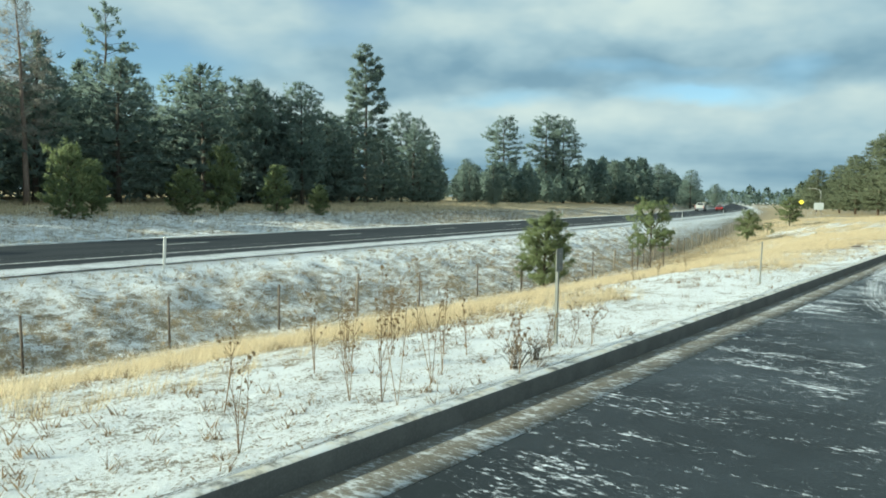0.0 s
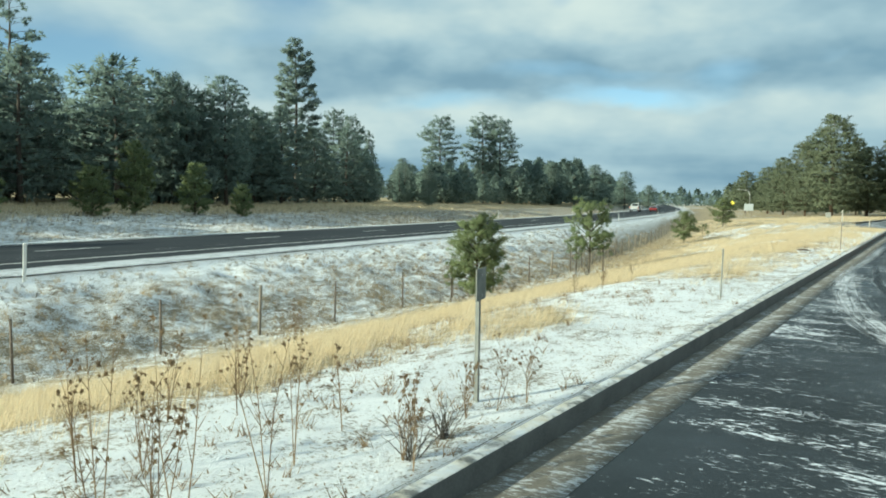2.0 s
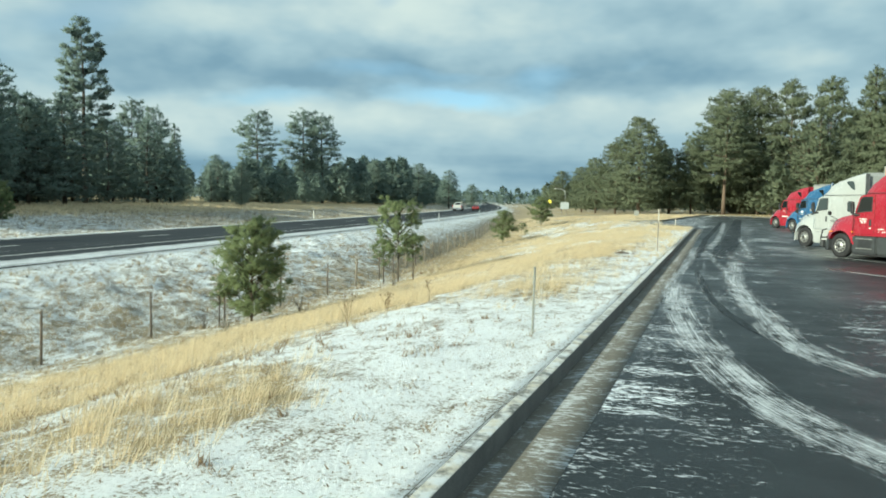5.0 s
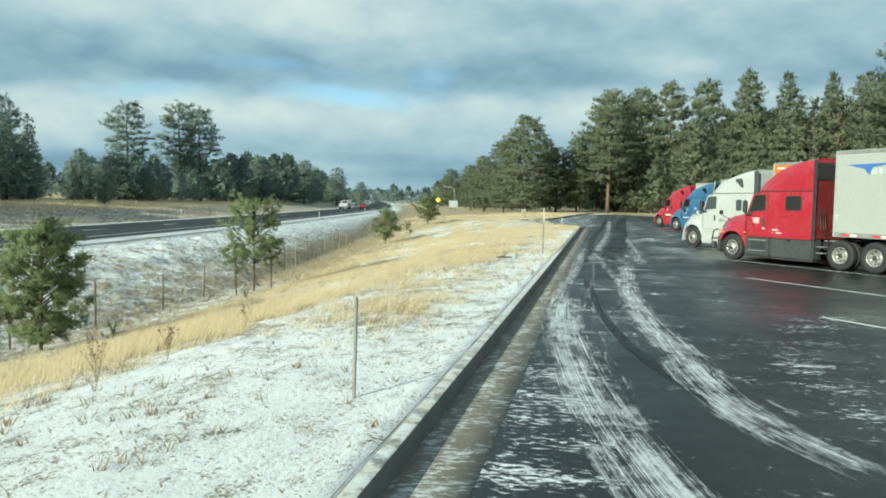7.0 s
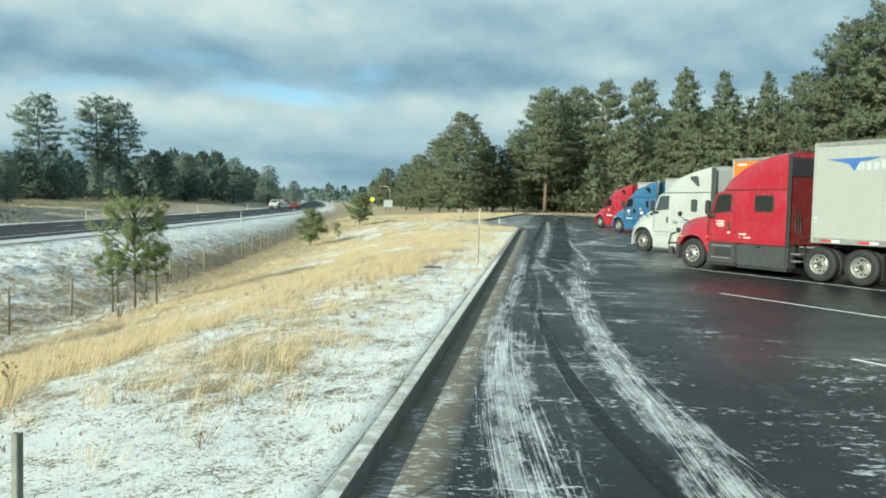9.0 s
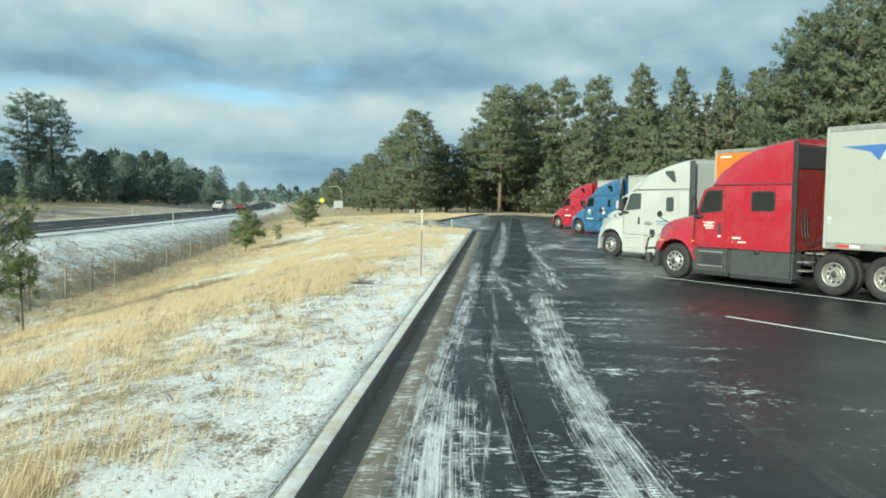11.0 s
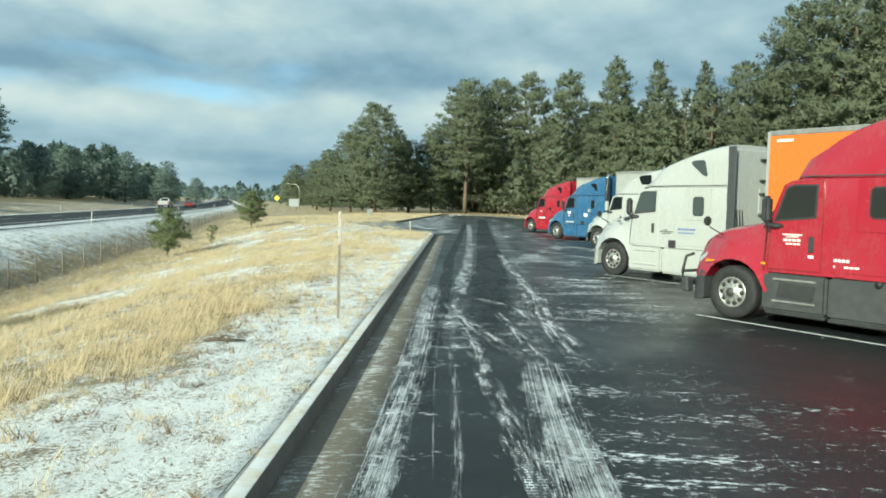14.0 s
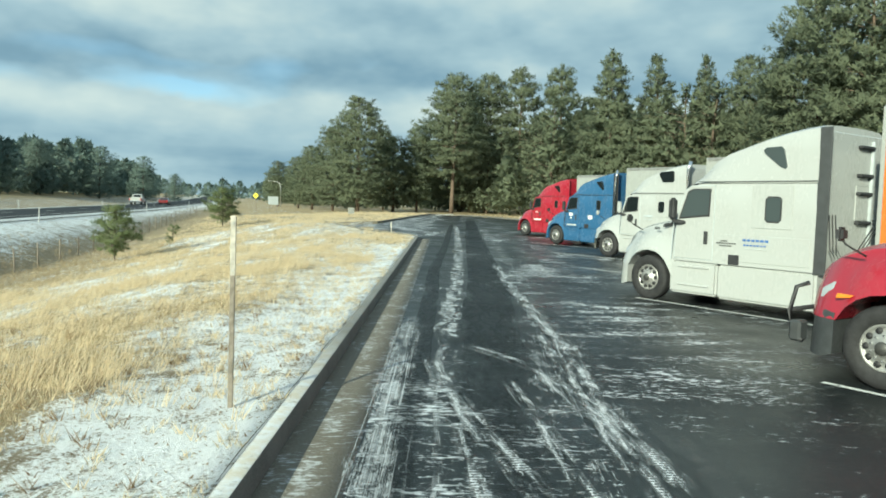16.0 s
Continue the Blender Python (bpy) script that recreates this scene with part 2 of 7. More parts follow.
k = Mat("gutter_concrete", rough=0.8)
c1, c2 = k.noise(2.2, 8, 0.7, stretch=(1, 0.6, 1)), k.noise(60, 4, 0.7)
conc = k.mix(k.ramp(c2, [(0.35, 0.0), (0.7, 1.0)]), (0.10, 0.090, 0.073), (0.225, 0.20, 0.158))
flk = k.noise(9, 8, 0.78, stretch=(0.7, 2.0, 1), off=4)
gx_ = k.n.new("ShaderNodeSeparateXYZ")
k.l.new(k.tc.outputs["Object"], gx_.inputs[0])
lip = k.ramp(gx_.outputs["X"], [(0.0, 0.0), (0.22, 0.0), (0.29, 0.035), (0.40, 0.01), (0.54, 0.005), (0.61, 0.022), (0.66, 0.015)])
k.set("Base Color", k.mix(k.ramp(k.math('ADD', k.math('ADD', lip, k.ramp(k.math('MULTIPLY', gx_.outputs["Y"], 0.02, clamp=True), [(0.22, 0.018), (0.46, 0.0)])), k.math('ADD', k.math('MULTIPLY', flk, 0.6), k.math('MULTIPLY', c1, 0.4))), [(0.535, 0.0), (0.60, 0.7)]), conc, (0.66, 0.69, 0.72)))
k.bump(c2, 0.4, 0.01)
M_GUTTER = k.m


def track_mat(name, amount, freq, lugs=False, along=0.30):
    """Packed snow squeezed out by tyres: broken lengthwise ribs over asphalt."""
    k = Mat(name, (0.78, 0.81, 0.85), 0.75)
    uv = k.tc.outputs["UV"]
    ribs = k.noise(1.0, 3, 0.7, stretch=(freq, along, 1), vec=uv)
    brk = k.noise(1.0, 8, 0.72, stretch=(3.0, 1.6, 1), vec=uv, off=3)
    grit = k.noise(1.0, 5, 0.75, stretch=(26.0, 14.0, 1), vec=uv, off=6)
    fade = k.math('ADD', k.attr("fade"), amount)
    film = k.ramp(k.math('ADD', k.math('ADD', k.math('MULTIPLY', brk, 0.72), k.math('MULTIPLY', grit, 0.28)), fade), [(0.49, 0.0), (0.54, 0.20), (0.66, 0.46)])
    ridge = k.ramp(k.math('ADD', k.math('ADD', k.math('MULTIPLY', ribs, 0.64), k.math('MULTIPLY', brk, 0.36)), k.math('ADD', fade, k.math('MULTIPLY', k.math('SUBTRACT', grit, 0.5), 0.25))), [(0.530, 0.0), (0.556, 0.38), (0.64, 0.72)])
    thread = k.noise(1.0, 2, 0.6, stretch=(freq * 2.6, along * 0.73, 1), vec=uv, off=11)
    thread = k.ramp(k.math('ADD', k.math('ADD', k.math('MULTIPLY', thread, 0.6), k.math('MULTIPLY', brk, 0.4)), fade), [(0.545, 0.0), (0.565, 0.75)])
    a = k.math('MAXIMUM', k.math('MAXIMUM', film, ridge), k.math('MULTIPLY', thread, 0.55))
    if lugs:
        m = k.n.new("ShaderNodeMapping")
        m.inputs["Scale"].default_value = (1.0, 1.0, 1.0)
        k.l.new(uv, m.inputs[0])
        br = k.n.new("ShaderNodeTexBrick")
        k.l.new(m.outputs[0], br.inputs["Vector"])
        for key, v in (("Scale", 1.0), ("Mortar Size", 0.017), ("Brick Width", 0.165), ("Row Height", 0.055), ("Mortar Smooth", 0.4)):
            br.inputs[key].default_value = v
        hole = k.math('SUBTRACT', 1.0, br.outputs["Fac"])
        a = k.math('MULTIPLY', k.math('ADD', k.math('MULTIPLY', a, 0.6), k.math('MULTIPLY', br.outputs["Fac"], k.ramp(k.math('ADD', brk, fade), [(0.42, 0.0), (0.6, 0.75)]))), k.math('SUBTRACT', 1.0, k.math('MULTIPLY', hole, 0.6)), clamp=True)
    k.set("Alpha", a)
    k.bump(brk, 0.5, 0.01)
    return k.m


M_TRACK = track_mat("tyre_packed_snow", -0.025, 32.0)
M_LUG = track_mat("tread_pressed_snow", -0.03, 10.0, True)
M_RIPPLE = track_mat("rippled_snow", -0.03, 1.3, False, 2.6)
M_RIDGE = track_mat("ridge_snow", 0.05, 3.0)
k = Mat("bare_wheel_path", (0.016, 0.019, 0.021), 0.42, spec=0.18)
k.set("Alpha", k.math('MULTIPLY', k.ramp(k.noise(7, 6, 0.7), [(0.30, 0.5), (0.55, 1.0)]), k.ramp(k.math('ADD', k.attr("fade"), k.math('MULTIPLY', k.noise(1.1, 6, 0.7, stretch=(2.5, 0.5, 1), off=2), 0.6)), [(0.22, 0.0), (0.42, 0.85)])))
M_BARE = k.m
k = Mat("dry_wheel_path", (0.23, 0.235, 0.24), 0.8)
k.set("Alpha", k.math('MULTIPLY', k.ramp(k.noise(6, 6, 0.7), [(0.40, 0.0), (0.75, 0.4)]), k.ramp(k.math('ADD', k.attr("fade"), k.math('MULTIPLY', k.noise(1.3, 5, 0.7, off=2), 0.5)), [(0.20, 0.0), (0.38, 0.7)])))
M_DRY = k.m
k = Mat("line_paint", (0.75, 0.76, 0.74), 0.6)
w = k.noise(5, 7, 0.7)
k.set("Alpha", k.ramp(w, [(0.30, 0.0), (0.42, 0.95)]))
M_LINE = k.m


def foliage(name, dark, light, brown=(0.20, 0.12, 0.05)):
    k = Mat(name, dark, 0.65, spec=0.25)
    i, r = k.island(), k.rand()
    col = k.mix(i, dark, light)
    col = k.mix(k.math('MULTIPLY', r, 0.45), col, tuple(c * 0.62 for c in light))
    col = k.mix(k.ramp(k.math('ADD', i, 0.0), [(0.975, 0.0), (0.985, 0.4)]), col, brown)
    k.set("Base Color", col)
    k.set("Subsurface Weight", 0.0)
    t = k.n.new("ShaderNodeBsdfTranslucent")
    k.l.new(col, t.inputs[0])
    mx = k.n.new("ShaderNodeMixShader")
    mx.inputs[0].default_value = 0.56
    k.l.new(k.p.outputs[0], mx.inputs[1])
    k.l.new(t.outputs[0], mx.inputs[2])
    k.l.new(mx.outputs[0], k.n["Material Output"].inputs[0])
    return k.m


M_PINE = foliage("pine_needles", (0.17, 0.205, 0.142), (0.28, 0.315, 0.205))
# same pine as M_PINE, with haze and side shade put into the colour
M_PINE_HAZED = foliage("blue_green_pine_needles", (0.175, 0.24, 0.215), (0.29, 0.36, 0.315))
M_PINE_YOUNG = foliage("young_pine_needles", (0.16, 0.21, 0.11), (0.31, 0.36, 0.18))
M_STRAW = foliage("dry_grass", (0.60, 0.485, 0.31), (0.93, 0.81, 0.59), (0.40, 0.29, 0.16))
M_STRAW_DULL = foliage("dull_dry_grass", (0.36, 0.29, 0.19), (0.60, 0.49, 0.33), (0.25, 0.18, 0.11))
M_WEED = foliage("dead_weed", (0.19, 0.13, 0.08), (0.40, 0.30, 0.185))
M_BRUSH = foliage("grey_brush_twigs", (0.11, 0.095, 0.08), (0.22, 0.195, 0.165))
M_TWIG = foliage("dead_twigs", (0.30, 0.29, 0.26), (0.48, 0.46, 0.41))
k = Mat("pine_bark", rough=0.9)
b = k.noise(9, 7, 0.7, stretch=(1, 1, 0.22))
k.set("Base Color", k.ramp(b, [(0.3, (0.07, 0.052, 0.040)), (0.7, (0.19, 0.138, 0.10))]))
k.bump(b, 0.8, 0.04)
M_BARK = k.m
M_BARK_GREY = plain("grey_pine_bark", (0.085, 0.072, 0.06), 0.9, vary=0.4, scale=9, bump=0.5)
M_BARK_DARK = plain("young_bark", (0.085, 0.068, 0.052), 0.9, vary=0.4, scale=20, bump=0.4)
k = Mat("dead_wood", rough=0.9)
b = k.noise(7, 7, 0.7, stretch=(1, 1, 0.2))
k.set("Base Color", k.ramp(b, [(0.3, (0.12, 0.085, 0.07)), (0.7, (0.30, 0.235, 0.20))]))
M_DEAD = k.m
M_POSTWOOD = plain("weathered_wood", (0.20, 0.175, 0.145), 0.9, vary=0.4, scale=14, bump=0.5)
M_SIGNBACK = plain("dull_sign_back", (0.19, 0.195, 0.18), 0.6, vary=0.25)
M_PALEPOST = plain("pale_weathered_wood", (0.40, 0.375, 0.33), 0.85, vary=0.3, scale=14, bump=0.4)
M_STEEL = plain("galvanised_steel", (0.42, 0.42, 0.40), 0.45, 0.8, vary=0.25)
M_WIRE = plain("fence_wire", (0.30, 0.29, 0.27), 0.5, 0.8)
M_WHITE = plain("white_marker", (0.78, 0.78, 0.75), 0.5)
M_RUBBER = plain("tyre_rubber", (0.022, 0.022, 0.024), 0.75, vary=0.4, scale=9, bump=0.2)
M_ALU = plain("dull_aluminium", (0.36, 0.36, 0.35), 0.42, 0.55, vary=0.2)
M_BLACK = plain("black_plastic", (0.03, 0.031, 0.034), 0.55, vary=0.3)
M_GREY = plain("grey_plastic", (0.048, 0.052, 0.056), 0.55, vary=0.2)
M_CHASSIS = plain("chassis_black", (0.02, 0.02, 0.022), 0.6, vary=0.4)
M_CHROME = plain("chrome", (0.75, 0.76, 0.78), 0.12, 1.0, vary=0.05)
M_LENS = plain("lamp_lens", (0.34, 0.37, 0.40), 0.1, vary=0.1)
M_AMBER = plain("amber_lens", (0.75, 0.24, 0.03), 0.2, vary=0.1)
M_REDTAPE = plain("red_reflector", (0.55, 0.03, 0.03), 0.4)
M_GLASS = Mat("tinted_glass", (0.012, 0.016, 0.018), 0.05, spec=0.8).m
# opaque; the pale base stands in for reflections and the lit cab inside
M_GLASS_PALE = Mat("pale_cab_glass", (0.06, 0.075, 0.08), 0.06, spec=0.8).m
M_GLASS_SMOKE = Mat("smoked_cab_glass", (0.026, 0.028, 0.028), 0.07, spec=0.7).m
M_HUB = plain("oily_hub", (0.06, 0.06, 0.058), 0.5, 0.3, vary=0.3)
M_RED = paint("red_paint", (0.315, 0.016, 0.034))
M_BLUE = paint("blue_paint", (0.036, 0.112, 0.235))
M_WHITEP = paint("white_paint", (0.405, 0.42, 0.418))
M_TRAILER = paint("white_trailer_panel", (0.34, 0.355, 0.345), amount=0.35)
M_ORANGE = paint("orange_trailer_panel", (0.66, 0.165, 0.032), amount=0.2)
M_LOGOBLUE = plain("blue_decal", (0.06, 0.14, 0.38), 0.4)
M_LOGOGREY = plain("grey_decal", (0.42, 0.46, 0.48), 0.4)
M_YELLOW = plain("yellow_sign", (0.80, 0.66, 0.04), 0.4)
# the sedan's paint and seams; also shade colour behind the red tractor's sleeper
M_DARKRED = paint("dark_red_paint_and_shade", (0.16, 0.02, 0.022))
M_TAIL = plain("tail_lamp", (0.5, 0.02, 0.02), 0.25)

# ---- mesh helpers ----


def mesh_from(name, verts, faces, material, smooth=False):
    me = bpy.data.meshes.new(name)
    me.from_pydata([tuple(v) for v in verts], [], [tuple(f) for f in faces])
    me.materials.append(material)
    if smooth:
        me.shade_smooth()
    me.update()
    return me


def tri_mesh(name, co, material, nors=None):
    """A mesh of loose triangles from an (n, 3, 3) array."""
    me = bpy.data.meshes.new(name)
    n = len(co)
    me.vertices.add(n * 3)
    me.vertices.foreach_set("co", np.asarray(co, dtype=np.float32).ravel())
    me.loops.add(n * 3)
    me.loops.foreach_set("vertex_index", np.arange(n * 3, dtype=np.int32))
    me.polygons.add(n)
    me.polygons.foreach_set("loop_start", np.arange(0, n * 3, 3, dtype=np.int32))
    me.materials.append(material)
    me.update()
    me.validate()
    if nors is not None:
        me.polygons.foreach_set("use_smooth", np.ones(n, dtype=bool))
        me.normals_split_custom_set_from_vertices(np.repeat(np.asarray(nors, dtype=np.float32), 3, 0))
    return me


def grid_mesh(name, P, material, smooth=True):
    """A mesh from an (nu, nv, 3) array of points."""
    nu, nv = P.shape[:2]
    idx = np.arange(nu * nv).reshape(nu, nv)
    q = np.stack([idx[:-1, :-1], idx[1:, :-1], idx[1:, 1:], idx[:-1, 1:]], -1).reshape(-1, 4)
    me = bpy.data.meshes.new(name)
    me.vertices.add(nu * nv)
    me.vertices.foreach_set("co", P.astype(np.float32).ravel())
    me.loops.add(len(q) * 4)
    me.loops.foreach_set("vertex_index", q.astype(np.int32).ravel())
    me.polygons.add(len(q))
    me.polygons.foreach_set("loop_start", np.arange(0, len(q) * 4, 4, dtype=np.int32))
    me.materials.append(material)
    me.update()
    if smooth:
        me.shade_smooth()
    return me


def float_attr(me, name, values):
    a = me.attributes.new(name, 'FLOAT', 'POINT')
    a.data.foreach_set("value", np.asarray(values, dtype=np.float32).ravel())


def part(name, me, parent, label=""):
    """Links a mesh (or bmesh with its material) as one part under a thing."""
    ob = new(name, me)
    ob.parent = parent
    if label:
        ob["label"] = label
    return ob


def thing(name, m, label, category, group=""):
    ob = new(name)
    ob.empty_display_size = 0.2
    ob.matrix_world = m
    return tagged(ob, label, category, group)


def box_me(name, x0, x1, y0, y1, z0, z1, material, bev=0.0, seg=1):
    bm = bmesh.new()
    bmesh.ops.create_cube(bm, size=1)
    bmesh.ops.transform(bm, matrix=Matrix.Translation(((x0 + x1) / 2, (y0 + y1) / 2, (z0 + z1) / 2)) @ Matrix.Diagonal((x1 - x0, y1 - y0, z1 - z0, 1)), verts=bm.verts)
    if bev:
        bmesh.ops.bevel(bm, geom=bm.edges[:], offset=bev, segments=seg, affect='EDGES')
    me = bpy.data.meshes.new(name)
    bm.to_mesh(me)
    bm.free()
    me.materials.append(material)
    return me


def prism_me(name, pts, y0, y1, material, bev=0.0):
    """An outline in the xz plane, thick from y0 to y1."""
    bm = bmesh.new()
    f = bm.faces.new([bm.verts.new((x, y0, z)) for x, z in pts])
    r = bmesh.ops.extrude_face_region(bm, geom=[f])
    bmesh.ops.translate(bm, vec=(0, y1 - y0, 0), verts=[v for v in r["geom"] if isinstance(v, bmesh.types.BMVert)])
    bmesh.ops.recalc_face_normals(bm, faces=bm.faces[:])
    if bev:
        bmesh.ops.bevel(bm, geom=bm.edges[:], offset=bev, segments=1, affect='EDGES')
    me = bpy.data.meshes.new(name)
    bm.to_mesh(me)
    bm.free()
    me.materials.append(material)
    return me


def lathe_me(name, prof, material, seg=32, axis="y", centre=(0, 0, 0), smooth=True):
    """Turns a profile of (radius, height) round an axis."""
    vs, fs = [], []
    n = len(prof)
    for i in range(seg):
        a = 2 * math.pi * i / seg
        for r, h in prof:
            p = (r * math.cos(a), h, r * math.sin(a)) if axis == "y" else (r * math.cos(a), r * math.sin(a), h)
            vs.append((p[0] + centre[0], p[1] + centre[1], p[2] + centre[2]))
    for i in range(seg):
        j = (i + 1) % seg
        for kk in range(n - 1):
            fs.append((i * n + kk, i * n + kk + 1, j * n + kk + 1, j * n + kk))
    return mesh_from(name, vs, fs, material, smooth)


def tube_me(name, pts, radii, material, seg=8):
    """A tapered tube along a line of points."""
    pts = [Vector(p) for p in pts]
    if isinstance(radii, (int, float)):
        radii = [radii] * len(pts)
    vs, fs = [], []
    for i, p in enumerate(pts):
        d = (pts[min(i + 1, len(pts) - 1)] - pts[max(i - 1, 0)]).normalized()
        u = d.cross(Vector((0.13, 0.29, 0.95)) if abs(d.z) < 0.9 else Vector((1, 0, 0))).normalized()
        w = d.cross(u)
        for s in range(seg):
            a = 2 * math.pi * s / seg
            vs.append(p + (u * math.cos(a) + w * math.sin(a)) * radii[i])
    for i in range(len(pts) - 1):
        for s in range(seg):
            t = (s + 1) % seg
            fs.append((i * seg + s, i * seg + t, (i + 1) * seg + t, (i + 1) * seg + s))
    fs.append(tuple(range(seg))[::-1])
    fs.append(tuple(range((len(pts) - 1) * seg, len(pts) * seg)))
    return mesh_from(name, vs, fs, material, True)


def loft_me(name, stations, material):
    """A closed skin over cross-sections (x, z_bottom, z_top, half_bottom, half_top, corner, crown)."""
    vs, fs = [], []
    for x, zb, zt, wb, wt, r, cr in stations:
        h = zt - zb
        half = [(wb, zb), (wb * 0.75 + wt * 0.25, zb + h * 0.3), (wb * 0.4 + wt * 0.6, zb + max(h * 0.6, 0)), (wt, zt - r), (wt - r * 0.29, zt - r * 0.29), (wt - r, zt), (wt * 0.45, zt + cr * 0.8), (0, zt + cr)]
        ring = [(x, w, z) for w, z in half] + [(x, -w, z) for w, z in half[-2::-1]]
        vs += ring
    n = 15
    for i in range(len(stations) - 1):
        for s in range(n):
            t = (s + 1) % n
            fs.append((i * n + s, i * n + t, (i + 1) * n + t, (i + 1) * n + s))
    fs.append(tuple(range(n))[::-1])
    fs.append(tuple(range((len(stations) - 1) * n, len(stations) * n)))
    me = mesh_from(name, vs, fs, material)
    bm = bmesh.new()
    bm.from_mesh(me)
    bmesh.ops.recalc_face_normals(bm, faces=bm.faces[:])
    bm.to_mesh(me)
    bm.free()
    me.shade_smooth()
    me.set_sharp_from_angle(angle=radians(38))
    return me


# ---- the lie of the land ----


def vnoise(x, y, seed=0):
    """Smooth value noise in numpy, 0 to 1."""
    xi, yi = np.floor(x).astype(np.int64), np.floor(y).astype(np.int64)
    fx, fy = x - xi, y - yi
    fx, fy = fx * fx * (3 - 2 * fx), fy * fy * (3 - 2 * fy)

    def h(a, b):
        v = np.sin(a * 127.1 + b * 311.7 + seed * 74.7) * 43758.5453
        return v - np.floor(v)
    return (h(xi, yi) * (1 - fx) + h(xi + 1, yi) * fx) * (1 - fy) + (h(xi, yi + 1) * (1 - fx) + h(xi + 1, yi + 1) * fx) * fy


def fbm(x, y, seed=0, oct=4):
    s, a, t = 0.0, 0.5, 0.0
    for o in range(oct):
        s = s + a * vnoise(x * 2 ** o, y * 2 ** o, seed + o)
        t += a
        a *= 0.5
    return s / t


def sstep(a, b, x):
    t = np.clip((x - a) / (b - a), 0, 1)
    return t * t * (3 - 2 * t)


def hwy_x(y):
    """The highway's edge on the lot's side."""
    y = np.asarray(y, float)
    yc = np.minimum(y, 320)
    return -18.0 - 0.115 * yc - 0.0003 * yc * yc - np.maximum(y - 320, 0) * 0.307


HWY_W = 12.6
HWY_Z = -0.20
FENCE_Y = [-80, 0, 30, 38, 60, 86, 120, 200, 400, 900]
FENCE_X = [-13.8, -13.8, -13.9, -14.9, -19.6, -24.2, -31.5, -48, -104, -260]


def fence_x(y):
    return np.interp(y, FENCE_Y, FENCE_X)


def ditch_z(y):
    return np.interp(y, [-80, 35, 60, 90, 130, 200], [-2.02, -2.02, -2.45, -2.25, -1.5, -0.8])


LOT_END = 72.0
LOT_FAR = 150.0


def lot_left(y):
    """The lot's boundary towards the grass, past the end of the straight kerb."""
    return np.interp(y, [-90, 72.0, 74.5, 90, 91, 96, 148, 150], [0, 0, -1.2, -7.5, -6.5, -4.6, -1.0, -0.8])


def lot_right(y):
    """The lot's boundary towards the woods at its far end."""
    return np.interp(y, [96, 129.7, 139.3, 147, 150.6], [26.2, 11.4, 9.0, 6.3, 3.0])


def ground_z(x, y):
    x, y = np.asarray(x, float), np.asarray(y, float)
    fx, hx, zf = fence_x(y), hwy_x(y), ditch_z(y)
    ll = np.where(y < LOT_FAR, lot_left(y), 0.0)
    s = np.clip((x - ll) / np.minimum(fx - ll, -1), 0, 1)
    near = np.interp(s, [0, 0.05, 0.16, 0.30, 0.45, 0.65, 0.82, 1.0], [0.0, 0.04, 0.06, 0.15, 0.33, 0.62, 0.85, 1.0])
    z1 = 0.17 * (1 - near) + 0.10 * np.sin(np.clip(s * 6, 0, math.pi)) * (1 - near) + zf * near
    u = np.clip((x - fx) / np.minimum(hx - fx, -1), 0, 1)
    up = np.interp(u, [0, 0.15, 0.5, 0.85, 1.0], [0, 0.22, 0.66, 0.93, 1.0])
    z2 = zf * (1 - up) + (HWY_Z - 0.05) * up
    w = hx - HWY_W - x
    z3 = np.interp(w, [-1, 0, 1.5, 5, 12, 26, 60, 200], [HWY_Z - 0.05, HWY_Z - 0.05, -0.35, -0.75, 0.0, 0.95, 1.5, 3.0])
    z = np.where(x > fx, z1, np.where(x > hx, z2, z3))
    z = z + np.where((x < hx + 0.6) & (x > hx - HWY_W - 0.6), -0.02, 0.0)
    rough = 0.10 * (fbm(x * 0.9, y * 0.9, 3) - 0.5) + 0.075 * (fbm(x * 2.6, y * 2.6, 9, 2) - 0.5)
    clods = fbm(x * 1.5 + 3.0, y * 1.1, 14, 3) - 0.5
    rough = rough + (0.30 * clods + 0.16 * np.maximum(clods, 0)) * sstep(0.4, -1.2, x - fx) * sstep(0.3, 1.6, x - hx) * sstep(90, 60, y)
    rough = rough + 0.22 * (fbm(x * 0.8, y * 0.8, 17, 3) - 0.5) * sstep(1.0, 3.0, hx - HWY_W - x) * sstep(200, 120, y)
    z = z + rough * sstep(0.3, 2.0, ll - x) * np.where((x < hx + 1.0) & (x > hx - HWY_W - 1.0), 0.0, 1.0)
    right = np.where(y < LOT_FAR, x > ll - 0.10, False)
    beyond = 0.16 + 0.012 * np.clip(x - 26, 0, 60)
    zr = np.where((x < np.minimum(26, lot_right(y) + 0.25)) & (y > -60), -0.12, beyond)
    z = np.where(right, zr, z)
    back = (y >= LOT_FAR) & (x > -0.9)
    z = np.where(back, 0.17 + 0.004 * np.clip(y - LOT_FAR, 0, 200), z)
    return z


